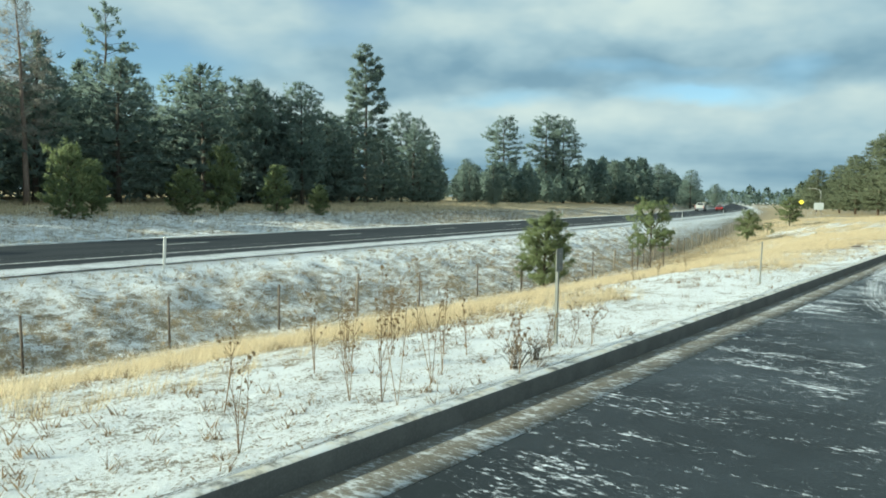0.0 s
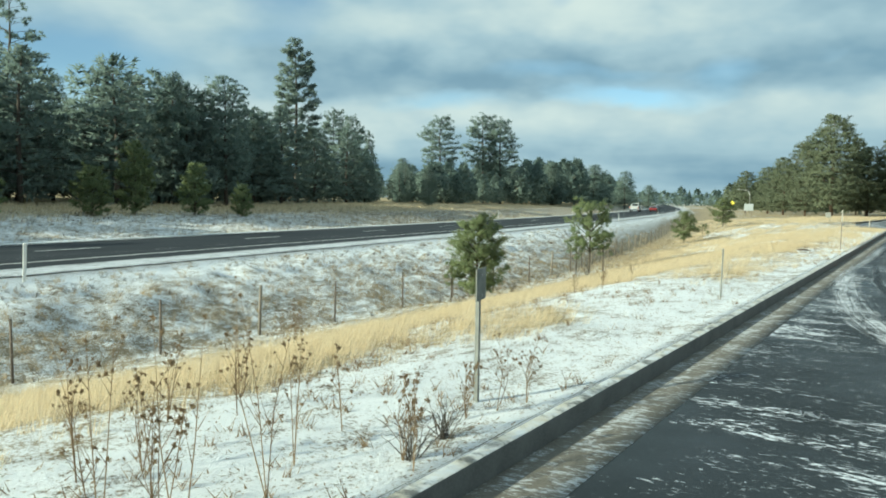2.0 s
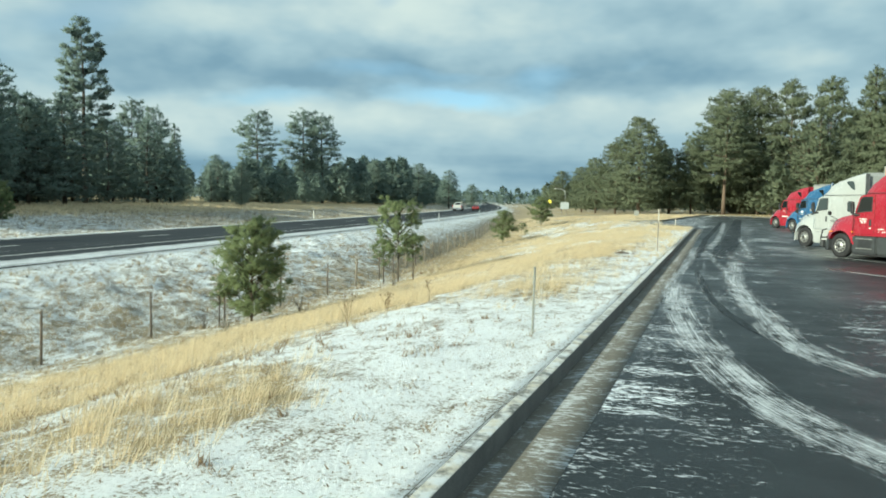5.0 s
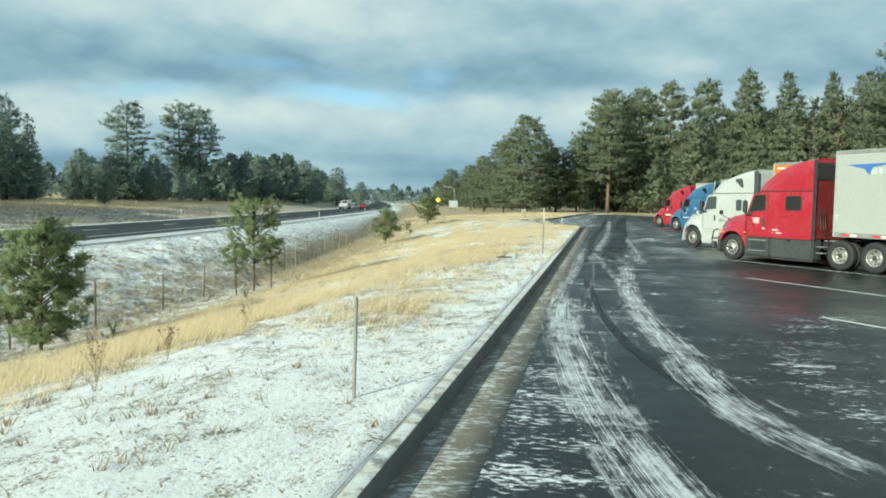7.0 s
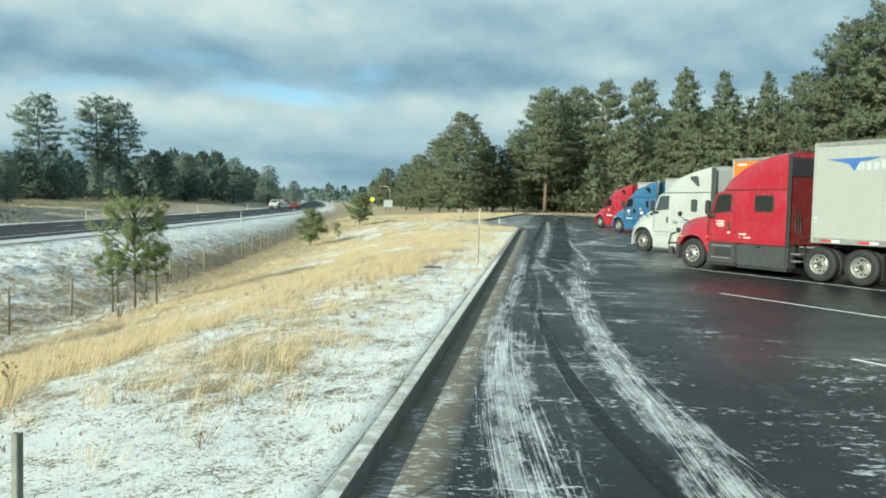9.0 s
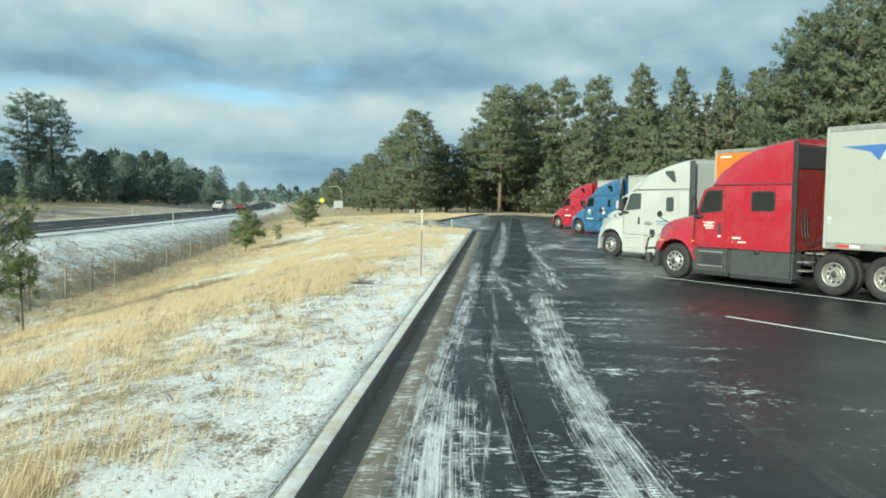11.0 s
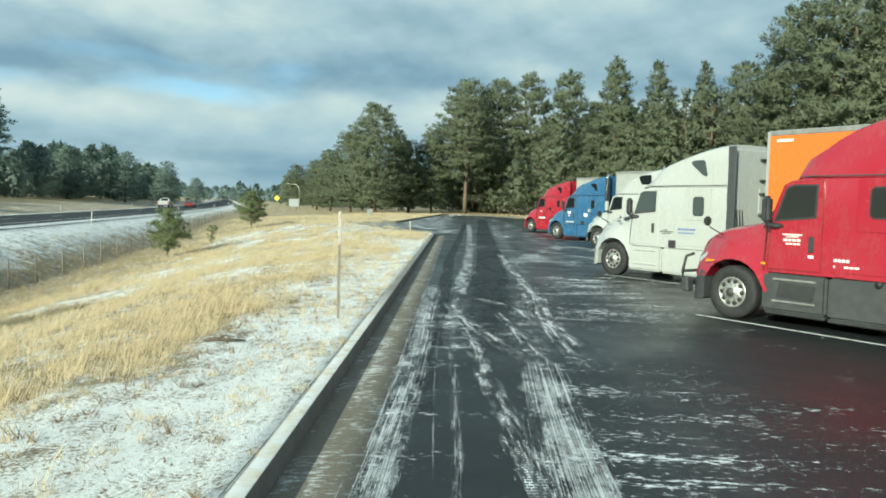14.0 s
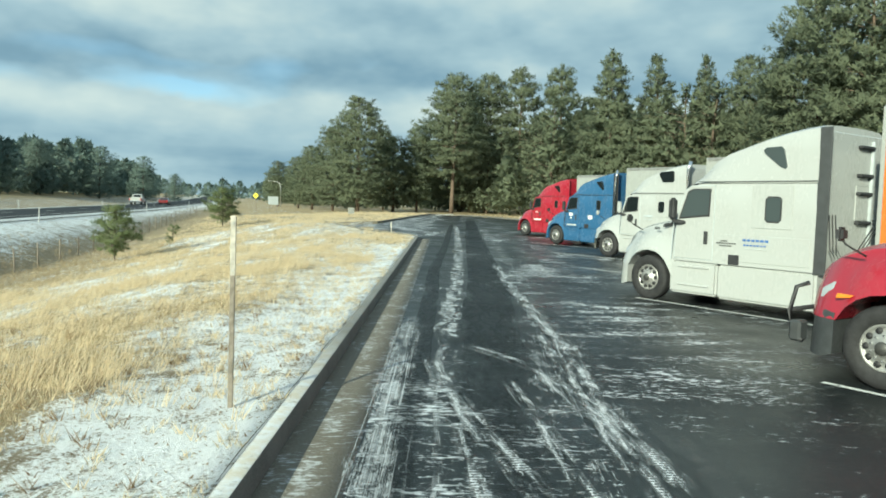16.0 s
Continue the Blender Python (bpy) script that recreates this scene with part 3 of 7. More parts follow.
def grass_mask(x, y):
    """How thick the tall straw-coloured grass stands."""
    d = -x
    start = np.interp(y, [-60, 0, 5, 11, 18, 30, 45, 70, 90], [2.4, 2.4, 3.3, 4.7, 4.8, 3.0, 1.6, 0.6, 0.5])
    nz = fbm(x * 0.45, y * 0.22, 21) - 0.5
    g = sstep(-0.5, 0.9, d - start + nz * 2.8)
    tongue = sstep(2.6, 0.8, np.abs(d - 3.2 + nz * 2.4)) * sstep(16, 21, y) * sstep(32, 24, y)
    g = np.maximum(g, tongue * 0.95)
    g = g * (0.55 + 0.45 * sstep(-1.0, 4.0, y + nz * 4))
    patch = sstep(1.25, 0.6, np.sqrt(((d - 3.5) / 1.5) ** 2 + ((y - 8.0) / 3.2) ** 2) + nz * 0.8)
    g = np.maximum(g, patch)
    dens = 0.50 + 1.5 * (fbm(x * 0.8, y * 0.35, 33) - 0.38)
    g = g * np.clip(dens, 0.08, 1) * (1 - 0.6 * sstep(22, 34, y) * sstep(0.56, 0.44, fbm(x * 0.55, y * 0.24, 91)))
    fx = fence_x(y)
    g = g * sstep(fx - 0.5, fx + 3.6, x) + 0.16 * sstep(fx - 3, fx, x) * sstep(fx + 4, fx + 1, x)
    hx = hwy_x(y)
    w = hx - HWY_W - x
    g = np.maximum(g, sstep(15, 22, w + nz * 6) * 0.75)
    g = np.where((x > hx - HWY_W - 0.5) & (x < hx + 0.8), 0, g)
    g = np.where((y > 95) & (x > np.where(y < 150.6, lot_right(y), -0.9)), 0.6, g)
    return np.clip(g, 0, 1)


def snow_mask(x, y):
    """0 bare to 1 deep; about 0.5 is half covered."""
    g = grass_mask(x, y)
    s = 0.632 - 0.33 * g
    fx, hx = fence_x(y), hwy_x(y)
    mid = (x < fx + 2.0) & (x > hx)
    s = np.where(mid, 0.572 + 0.05 * sstep(3.5, 0.5, x - hx) - 0.10 * sstep(-5.0, -0.5, x - fx), s)
    s = np.where((x <= hx) & (x > hx - HWY_W), 0.60, s)
    w = hx - HWY_W - x
    s = np.where(w > 0, np.where(w < 1.2, 0.58, 0.515 - 0.22 * sstep(16, 23, w)), s)
    s = s - 0.17 * sstep(36, 48, y) * sstep(-2.2, -0.6, x - fx) * sstep(6.5, 4.0, x - fx)
    s = s - 0.14 * sstep(35, 75, y) * (w > 1.5)
    s = s - 0.15 * sstep(80, 110, y) * (x > fx) - 0.035 * sstep(24, 34, y) * (x > fx + 5)
    s = np.where((x > 10) | (y > 95) & (x > np.where(y < 150.6, lot_right(y), -0.9)), 0.22, s)
    return s


def lines(*spans):
    out = []
    for a, b, step in spans:
        out += list(np.arange(a, b - 1e-6, step))
    return np.array(sorted(set(np.round(out + [spans[-1][1]], 3))))


gx = lines((-900, -300, 100), (-300, -120, 12), (-120, -60, 4), (-60, -34, 1.6), (-34, -24, 0.6), (-24, -13, 0.3), (-13, -6, 0.4), (-6, -0.4, 0.22), (-0.4, -0.158, 0.242), (-0.158, -0.02, 0.138), (-0.02, 0.5, 0.52), (0.5, 25.5, 1.25), (25.5, 26.5, 0.5), (26.5, 120, 6), (120, 900, 130))
gy = lines((-400, -60, 60), (-60, -14, 4), (-14, 50, 0.32), (50, 100, 0.7), (100, 155, 1.4), (155, 330, 6), (330, 1000, 60), (1000, 2200, 300))
GX, GY = np.meshgrid(gx, gy, indexing="ij")
GZ = ground_z(GX, GY)
me = grid_mesh("ground", np.stack([GX, GY, GZ], -1), M_GROUND)
float_attr(me, "grass", grass_mask(GX, GY))
float_attr(me, "snow", snow_mask(GX, GY))
ground = tagged(new("ground", me), "snow-dusted roadside ground with dead straw-coloured grass", "ground", kind="structure")


# ---- lot surface, kerb, gutter, highway ----
def lot_surface():
    ys = lines((-60, 20, 0.8), (20, 80, 0.8), (80, 150.2, 1.5))
    fr = np.array([0, 0.03, 0.06, 0.1, 0.15, 0.2, 0.27, 0.35, 0.45, 0.6, 0.8, 1.0])
    L = lot_left(ys) + np.where(ys < 72.5, 0.60, 0.0)
    X = L[:, None] + (np.minimum(26.2, lot_right(ys) + 1.0) - L)[:, None] * fr[None, :]
    Y = np.repeat(ys[:, None], len(fr), 1)
    Z = 0.0 * X - 0.004 + 0.006 * (fbm(X * 0.3, Y * 0.3, 5) - 0.5)
    me = grid_mesh("parking_lot", np.stack([X, Y, Z], -1), M_ASPHALT)
    drift = 0.021 * sstep(0.5, 1.6, X) * sstep(9, 6, X) * sstep(12, 4, Y) + 0.042 * sstep(2.4, 0.9, X) * (1 - 0.7 * sstep(38, 46, Y)) * (0.7 + 0.3 * sstep(3, 11, Y)) + 0.012 * sstep(1.2, 2.0, X) * sstep(6.5, 5.0, X) - 0.05 * sstep(9.5, 13, X) + 0.024 * sstep(44, 60, Y) * sstep(2.6, 4.0, X) + 0.045 * sstep(71, 76, Y) * sstep(2.0, 0.5, X) + 0.010 * sstep(16, 24, Y) * sstep(7, 5, X) - 0.018 * sstep(3.6, 5.0, X) * sstep(22, 26, Y) * sstep(37, 34, Y) + 0.022 * sstep(34, 38, Y) * sstep(2.8, 3.6, X) * sstep(10.0, 8.0, X) * sstep(62, 48, Y)
    float_attr(me, "drift", drift)
    return tagged(new("parking_lot", me), "wet black asphalt truck lot flecked with drifted snow", "parking lot", kind="structure")


lot_surface()


def sweep(name, line, prof, material):
    """A profile of (out, z), carried along a flat line of (x, y); out points to the line's left."""
    line = [Vector((a, b, 0)) for a, b in line]
    P = []
    for i, p in enumerate(line):
        d = (line[min(i + 1, len(line) - 1)] - line[max(i - 1, 0)]).normalized()
        nrm = Vector((-d.y, d.x, 0))
        P.append([(p.x + nrm.x * o, p.y + nrm.y * o, z) for o, z in prof])
    me = grid_mesh(name, np.array(P), material)
    me.set_sharp_from_angle(angle=radians(35))
    return me


KERB_PROF = [(-0.005, -0.2), (-0.005, 0.148), (0.006, 0.168), (0.025, 0.176), (0.125, 0.180), (0.14, 0.170), (0.145, 0.0)]
straight = [(0.0, y) for y in np.arange(-60, LOT_END - 1.5, 3.0)] + [(0.0, LOT_END - 1.4), (-0.08, LOT_END - 0.4), (-0.35, LOT_END + 0.6), (-0.9, LOT_END + 1.6), (-2.0, LOT_END + 3.2), (-4.0, LOT_END + 7.5), (-7.2, LOT_END + 17.0)]
tagged(new("kerb", sweep("kerb", straight, KERB_PROF, M_KERB)), "straight weathered concrete kerb beside the verge", "kerb", kind="structure")
island = [(-9.0, 93.5), (-7.0, 92.2), (-6.2, 93.0), (-4.8, 97)] + [(float(lot_left(y)), y) for y in np.arange(101, 148, 4)] + [(-0.9, 148.5), (0.2, 150.0), (1.6, 150.7), (3.0, 150.6), (4.6, 149.0), (6.3, 147.0), (7.8, 143.4), (9.0, 139.3), (10.2, 134.8), (11.4, 129.7), (18.8, 112.8), (26.0, 96.4)]
tagged(new("kerb", sweep("kerb", island, KERB_PROF, M_KERB)), "far concrete kerb round the lot's end", "kerb", kind="structure")
M_JOINT = Mat("joint_soil", (0.06, 0.052, 0.042), 0.95)
M_JOINT.set("Alpha", M_JOINT.ramp(M_JOINT.noise(1.1, 6, 0.7), [(0.36, 0.0), (0.44, 1.0)]))
P = np.array([[(-0.151 - 0.012 * math.sin(y * 2.3) * math.sin(y * 0.7) - w, y, 0.184) for w in (0.0, 0.007 + 0.004 * math.sin(y * 3.1))] for y in np.arange(-8, LOT_END - 2, 0.25)])
tagged(new("kerb_joint", grid_mesh("kerb_joint", P, M_JOINT.m)), "thin dark crack between kerb and verge", "joint", kind="structure")
P = np.array([[(x, y, z) for x, z in ((-0.004, -0.035), (0.12, -0.02), (0.4, -0.006), (0.66, 0.001), (0.67, -0.1))] for y in np.arange(-60, LOT_END + 0.1, 1.0)])
tagged(new("gutter", grid_mesh("gutter", P, M_GUTTER)), "tan concrete gutter pan with snow dust", "gutter", kind="structure")

hy = lines((-120, 160, 4), (160, 400, 12), (400, 1400, 100))
hx = hwy_x(hy)
cols = [0.0, 0.4, 3, 6, 9, 12.2, HWY_W]
P = np.stack([np.stack([hx - c, hy, np.full_like(hy, HWY_Z + (0.0 if 0.2 < c < 12.4 else -0.06) + 0.04 * math.sin(c / HWY_W * math.pi))], -1) for c in cols], 1)
tagged(new("highway", grid_mesh("highway", P, M_HWY)), "dark damp two-lane highway carriageway", "road", kind="structure")


def ribbon(name, pts, width, z, material, fade=0.0, label="", category="line", kind="structure"):
    """A flat strip along a flat line, with lengthwise and crosswise coordinates."""
    pts = [Vector((p[0], p[1], 0)) for p in pts]
    dense = []
    for i in range(len(pts) - 1):
        p0, p1, p2, p3 = pts[max(i - 1, 0)], pts[i], pts[i + 1], pts[min(i + 2, len(pts) - 1)]
        n = max(1, int((p2 - p1).length / 0.35))
        for s in range(n):
            t = s / n
            dense.append(0.5 * ((2 * p1) + (p2 - p0) * t + (2 * p0 - 5 * p1 + 4 * p2 - p3) * t * t + (3 * p1 - p0 - 3 * p2 + p3) * t ** 3))
    dense.append(pts[-1])
    cross = [-1, -0.6, -0.2, 0.2, 0.6, 1]
    P, UV, F, run = [], [], [], 0.0
    for i, p in enumerate(dense):
        d = (dense[min(i + 1, len(dense) - 1)] - dense[max(i - 1, 0)]).normalized()
        nrm = Vector((-d.y, d.x, 0))
        run += (p - dense[i - 1]).length if i else 0
        end = min(i, len(dense) - 1 - i) / max(1, len(dense) * 0.10)
        P.append([(p.x + nrm.x * c * width / 2, p.y + nrm.y * c * width / 2, z) for c in cross])
        for c in cross:
            UV.append(((c + 1) / 2, run))
            F.append(fade - 0.16 * max(0, 1 - end) - 0.10 * abs(c) ** 3)
    me = grid_mesh(name, np.array(P), material)
    uv = me.uv_layers.new(name="UVMap")
    vi = np.zeros(len(me.loops), dtype=np.int32)
    me.loops.foreach_get("vertex_index", vi)
    uv.data.foreach_set("uv", np.array(UV, dtype=np.float32)[vi].ravel())
    float_attr(me, "fade", F)
    return tagged(new(name, me), label, category, kind=kind)


# painted lines
hd = lambda off, y0, y1, step=6: [(float(hwy_x(y)) - off, y) for y in np.arange(y0, y1, step)]
ribbon("edge_line", hd(2.9, -80, 400), 0.15, HWY_Z + 0.04, M_LINE, label="white painted highway edge line", category="road line")
ribbon("edge_line", hd(11.2, -80, 400), 0.15, HWY_Z + 0.035, M_LINE, label="white painted highway edge line", category="road line")
ribbon("snow_edge", hd(0.45, -80, 400), 2.0, HWY_Z + 0.022, M_TRACK, 0.16, "thin snow along the highway shoulder", "snow")
ribbon("snow_edge", hd(12.2, -80, 400), 1.0, HWY_Z + 0.022, M_TRACK, 0.14, "thin snow along the highway shoulder", "snow")
ribbon("snow_edge", hd(4.6, -80, 400), 0.7, HWY_Z + 0.042, M_TRACK, -0.02, "thin snow between the wheel paths", "snow")
for y in np.arange(-60, 300, 12.2):
    ribbon("lane_dash", [(float(hwy_x(y + d)) - 7.0, y + d) for d in (0, 1.5, 3.0)], 0.15, HWY_Z + 0.05, M_LINE, label="white painted lane dash", category="road line")

STALL = 34.5
SD = Vector((math.sin(radians(STALL)), -math.cos(radians(STALL)), 0))
for x, y in ((5.9, 14.2), (5.85, 22.4), (5.85, 30.4), (6.15, 38.5), (5.95, 46.9), (6.1, 55.1), (6.2, 63.3), (6.3, 71.5), (6.4, 79.7), (6.5, 87.9)):
    ribbon("stall_line", [(x + SD.x * s, y + SD.y * s) for s in (0, 6, 12, 18, 23)], 0.11, 0.008, M_LINE, label="white painted angled stall line", category="road line")

# tyre tracks in the snow
TR = [
    ([(4.4, 7.9), (3.6, 9.0), (2.8, 10.3), (2.25, 11.6), (1.82, 13.4), (1.45, 15.5), (1.08, 18.7), (0.86, 21.5), (0.76, 25.0)], 0.84, 0.06),
    ([(1.25, 16.5), (1.0, 18.7), (0.80, 21), (0.68, 24), (0.72, 28), (0.80, 33), (0.80, 38), (0.78, 44)], 0.48, 0.04),
    ([(4.6, 11.6), (3.8, 13.0), (3.1, 14.6), (2.80, 16.4), (2.70, 18.3), (2.48, 20.6), (2.28, 24), (2.27, 27), (2.36, 30.5), (2.55, 34.5)], 0.70, 0.06),
    ([(4.6, 13.2), (3.54, 14.8), (3.25, 16.3), (2.92, 18.0), (2.6, 20.0)], 0.50, -0.02),
    ([(1.10, 17.0), (1.22, 21), (1.33, 25.5), (1.38, 30), (1.31, 36), (1.4, 44)], 0.16, 0.0),
    ([(2.1, 13.6), (1.9, 15.6), (1.65, 18.0), (1.5, 21.0), (1.5, 25.0)], 0.22, -0.03),
    ([(2.36, 29.5), (2.6, 36), (3.1, 43.3), (3.5, 50), (3.8, 61), (4.3, 80), (4.9, 98)], 0.80, -0.01),
]
RIPPLED = [
    ([(1.42, 36), (1.5, 43), (1.74, 49.3), (2.0, 60), (2.3, 79.6), (2.5, 98)], 0.50, 0.05),
    ([(3.6, 46), (4.2, 52), (4.9, 62), (5.4, 76), (5.8, 96)], 1.3, -0.03),
]
LUG = [
    ([(2.9, 15.5), (2.62, 18.6), (2.45, 22.0), (2.2, 25.5), (1.95, 29.5), (1.75, 32.5), (1.48, 37.3)], 0.30, 0.0),
    ([(3.2, 33.0), (3.12, 35.3), (3.07, 37.5), (3.22, 40.5), (3.18, 42.7), (3.1, 48.1), (3.2, 56)], 0.34, 0.02),
    ([(3.3, 34.5), (2.85, 37.0), (2.57, 38.6), (1.92, 39.9), (1.3, 40.6)], 0.30, -0.01),
    ([(2.35, 33.2), (2.02, 34.8), (1.48, 37.3), (1.2, 39.5)], 0.30, 0.0),
    ([(2.75, 32.2), (2.47, 34.3), (2.38, 35.6), (2.15, 38.2)], 0.22, -0.01),
    ([(3.05, 32.4), (2.95, 35.0), (2.9, 38.0), (3.0, 41.5)], 0.26, -0.01),
]
ribbon("dry_path", [(5.6, 14.5), (4.8, 16.4), (4.31, 18.7), (4.02, 21.5), (3.8, 24.5), (3.6, 28), (3.55, 34), (3.4, 40), (3.3, 48)], 0.30, 0.0047, M_DRY, 0.1, "paler dried wheel path on the asphalt", "tyre track", "stuff")
BARE = [
    ([(1.2, 28.5), (1.32, 26.0), (1.50, 23.6), (1.63, 21.5), (1.85, 19.6), (2.05, 18.2), (2.5, 16.2), (3.0, 14.7)], 0.21),
    ([(4.6, 122), (3.95, 98), (3.4, 80.5), (2.87, 60.5), (2.57, 49.5), (2.22, 43.2), (2.0, 38.5), (1.9, 34)], 1.05),
    ([(2.2, 102), (1.75, 80), (1.5, 67), (1.12, 53), (1.10, 46), (1.04, 40), (1.0, 31)], 0.36),
]
for i, (pts, w) in enumerate(BARE):
    ribbon("bare_path", pts, w, 0.0034 + 0.0006 * i, M_BARE, 0.1, "dark bare wheel path through the flecked snow", "tyre track", "stuff")
EDGES = [
    [(1.16, 28.0), (1.28, 25.6), (1.42, 23.2), (1.57, 21.15), (1.76, 19.36), (1.94, 18.2)],
    [(1.52, 24.15), (1.69, 21.8), (1.93, 19.8), (2.12, 18.55)],
    [(1.22, 37.7), (1.11, 36.2), (1.09, 34.4), (1.12, 32.0), (1.2, 29.0)],
]
for i, pts in enumerate(EDGES):
    ribbon("snow_ridge", pts, 0.026, 0.0040 + 0.0003 * i, M_RIDGE, -0.05, "thin snow ridge squeezed out beside a wheel path", "tyre track", "stuff")
for i, (pts, w, fade) in enumerate(TR):
    ribbon("tyre_track", pts, w, 0.006 + 0.0015 * i, M_TRACK, fade, "packed snow tyre track curving over asphalt", "tyre track", "stuff")
for i, (pts, w, fade) in enumerate(RIPPLED):
    ribbon("tyre_track", pts, w, 0.0300 + 0.0015 * i, M_RIPPLE, fade, "rippled snow between the bare wheel paths", "tyre track", "stuff")
ribbon("snow_seam", [(0.635, 26), (0.628, 34), (0.637, 42), (0.63, 52), (0.635, 62), (0.63, 71)], 0.024, 0.0052, M_RIDGE, -0.03, "thin line of snow along the gutter's edge", "snow", "stuff")
for i, (pts, w, fade) in enumerate(LUG):
    ribbon("tyre_track", pts, w, 0.0205 + 0.0015 * i, M_LUG, fade, "tyre tread print pressed in thin snow", "tyre track", "stuff")

# ---- plants ----


def pine_arrays(H, crown0, width, seed, tufts=1400, tuft=0.55, per=12, limbs_n=150, shape=(1.0, 0.6), leaf=0.42, spread=0.22, core=0.12, skip=0.0, lean=0.0, slim=0.34, lift=0.06):
    """Trunk line, limb lines, and the needle triangles of one pine with their soft normals. shape: the crown's outline, (1 - u^a)^b."""
    rng = np.random.default_rng(seed)
    nz = 9
    hs = np.linspace(0, H, nz)
    bend = np.cumsum(rng.normal(0, 0.005 * H, (nz, 2)), 0) * np.linspace(0, 1, nz)[:, None]
    bend[:, 0] += lean * hs
    r0 = 0.014 * H + 0.02 if H > 7 else 0.008 * H + 0.009
    trunk = [((bend[i, 0], bend[i, 1], h), max(0.015, r0 * (1 - h / H) ** 0.85 + 0.012)) for i, h in enumerate(hs)]
    n = limbs_n
    u = np.clip((np.arange(n) + rng.uniform(0, 1, n)) / n, 0, 0.985)
    u = u[rng.random(n) >= skip]
    n = len(u)
    h = H * (crown0 + (1 - crown0) * u)
    az = 2.39996 * np.arange(n) + rng.normal(0, 0.3, n)
    ph = rng.uniform(0, 6.28, 4)
    prof = (1 - u ** shape[0]) ** shape[1] * (0.62 + 0.38 * np.minimum(1, u / 0.18))
    lobe = 1 + 0.13 * np.sin(2 * az + ph[0] + 6 * u) + 0.11 * np.sin(3 * az + ph[1] - 11 * u) + 0.08 * np.sin(17 * u + ph[2] + az)
    L = width * prof * lobe * rng.uniform(0.74, 1.06, n) + 0.012 * H
    rise = lift + 0.42 * u + rng.normal(0, 0.14, n)
    p0 = np.stack([np.interp(h, hs, bend[:, 0]), np.interp(h, hs, bend[:, 1]), h], 1)
    way = np.stack([np.cos(az), np.sin(az), rise], 1)
    tip = p0 + way * L[:, None] - np.stack([0 * L, 0 * L, 0.10 * L * (1 - u)], 1)
    mid = (p0 + tip) / 2 + np.stack([0 * L, 0 * L, 0.05 * L], 1)
    limbs = [(p0[i], mid[i], tip[i], 0.010 * L[i] + 0.010) for i in range(0, n, 1 + n // 100)]
    pick = rng.choice(n, tufts, p=L ** 1.35 / (L ** 1.35).sum())
    inner = rng.random(tufts) < core
    s = np.where(inner, rng.uniform(0.12, 0.55, tufts), 0.48 + 0.56 * rng.random(tufts) ** 0.7)
    a2 = az[pick] + rng.normal(0, spread, tufts)
    reach = L[pick] * s
    S = p0[pick] + np.stack([np.cos(a2) * reach, np.sin(a2) * reach, rise[pick] * reach - 0.10 * reach * (1 - u[pick])], 1) + rng.normal(0, tuft * 0.30, (tufts, 3))
    size = tuft * rng.uniform(0.65, 1.25, tufts)
    top = np.array([(bend[-1, 0], bend[-1, 1], H - c * tuft * 0.45) for c in range(6)])
    S = np.concatenate([S, top])
    size = np.concatenate([size, tuft * (0.35 + 0.12 * np.arange(6))])
    m = len(S)
    out = S - np.stack([np.interp(S[:, 2], hs, bend[:, 0]), np.interp(S[:, 2], hs, bend[:, 1]), S[:, 2] - 0.12 * H], 1)
    out[:, 2] *= 0.35
    out /= np.linalg.norm(out, axis=1)[:, None] + 1e-6
    o = rng.normal(0, 1, (m, per, 3))
    o /= np.linalg.norm(o, axis=2)[..., None]
    k = size[:, None, None]
    base = S[:, None, :] + o * k * rng.uniform(0.25, 0.85, (m, per, 1)) * np.array([1, 1, 0.8])
    nor = o * 0.55 + out[:, None, :] * 0.85 + rng.normal(0, 0.20, o.shape) + np.array([0, 0, 0.15])
    nor /= np.linalg.norm(nor, axis=2)[..., None]
    dirs = o * 0.7 + out[:, None, :] * 0.3 + rng.normal(0, 0.6, o.shape) + np.array([0, 0, 0.25])
    dirs /= np.linalg.norm(dirs, axis=2)[..., None]
    side = np.cross(dirs, nor + rng.normal(0, 0.4, o.shape))
    side /= np.linalg.norm(side, axis=2)[..., None] + 1e-6
    le = leaf * rng.uniform(0.6, 1.35, (m, per, 1))
    we = leaf * slim * rng.uniform(0.6, 1.35, (m, per, 1))
    t = np.stack([base - dirs * le * 0.35 - side * we * 0.5, base - dirs * le * 0.2 + side * we * 0.5, base + dirs * le * 0.65], 2).reshape(-1, 3, 3)
    nor = nor.reshape(-1, 3)
    flip = (np.cross(t[:, 1] - t[:, 0], t[:, 2] - t[:, 0]) * nor).sum(1) < 0
    t[flip] = t[flip][:, ::-1]
    return trunk, limbs, t, nor


def limbs_me(name, limbs, material):
    vs, fs = [], []
    for p0, p1, p2, r in limbs:
        d = Vector(p2 - p0).normalized()
        u = d.cross(Vector((0, 0, 1)) if abs(d.z) < 0.95 else Vector((1, 0, 0))).normalized()
        w = d.cross(u)
        b = len(vs)
        for p, rr in ((p0, r), (p1, r * 0.7), (p2, r * 0.2)):
            for s in range(3):
                a = 2.094 * s
                vs.append(Vector(p) + (u * math.cos(a) + w * math.sin(a)) * rr)
        for i in range(2):
            for s in range(3):
                t = (s + 1) % 3
                fs.append((b + i * 3 + s, b + i * 3 + t, b + i * 3 + 3 + t, b + i * 3 + 3 + s))
    return mesh_from(name, vs, fs, material)


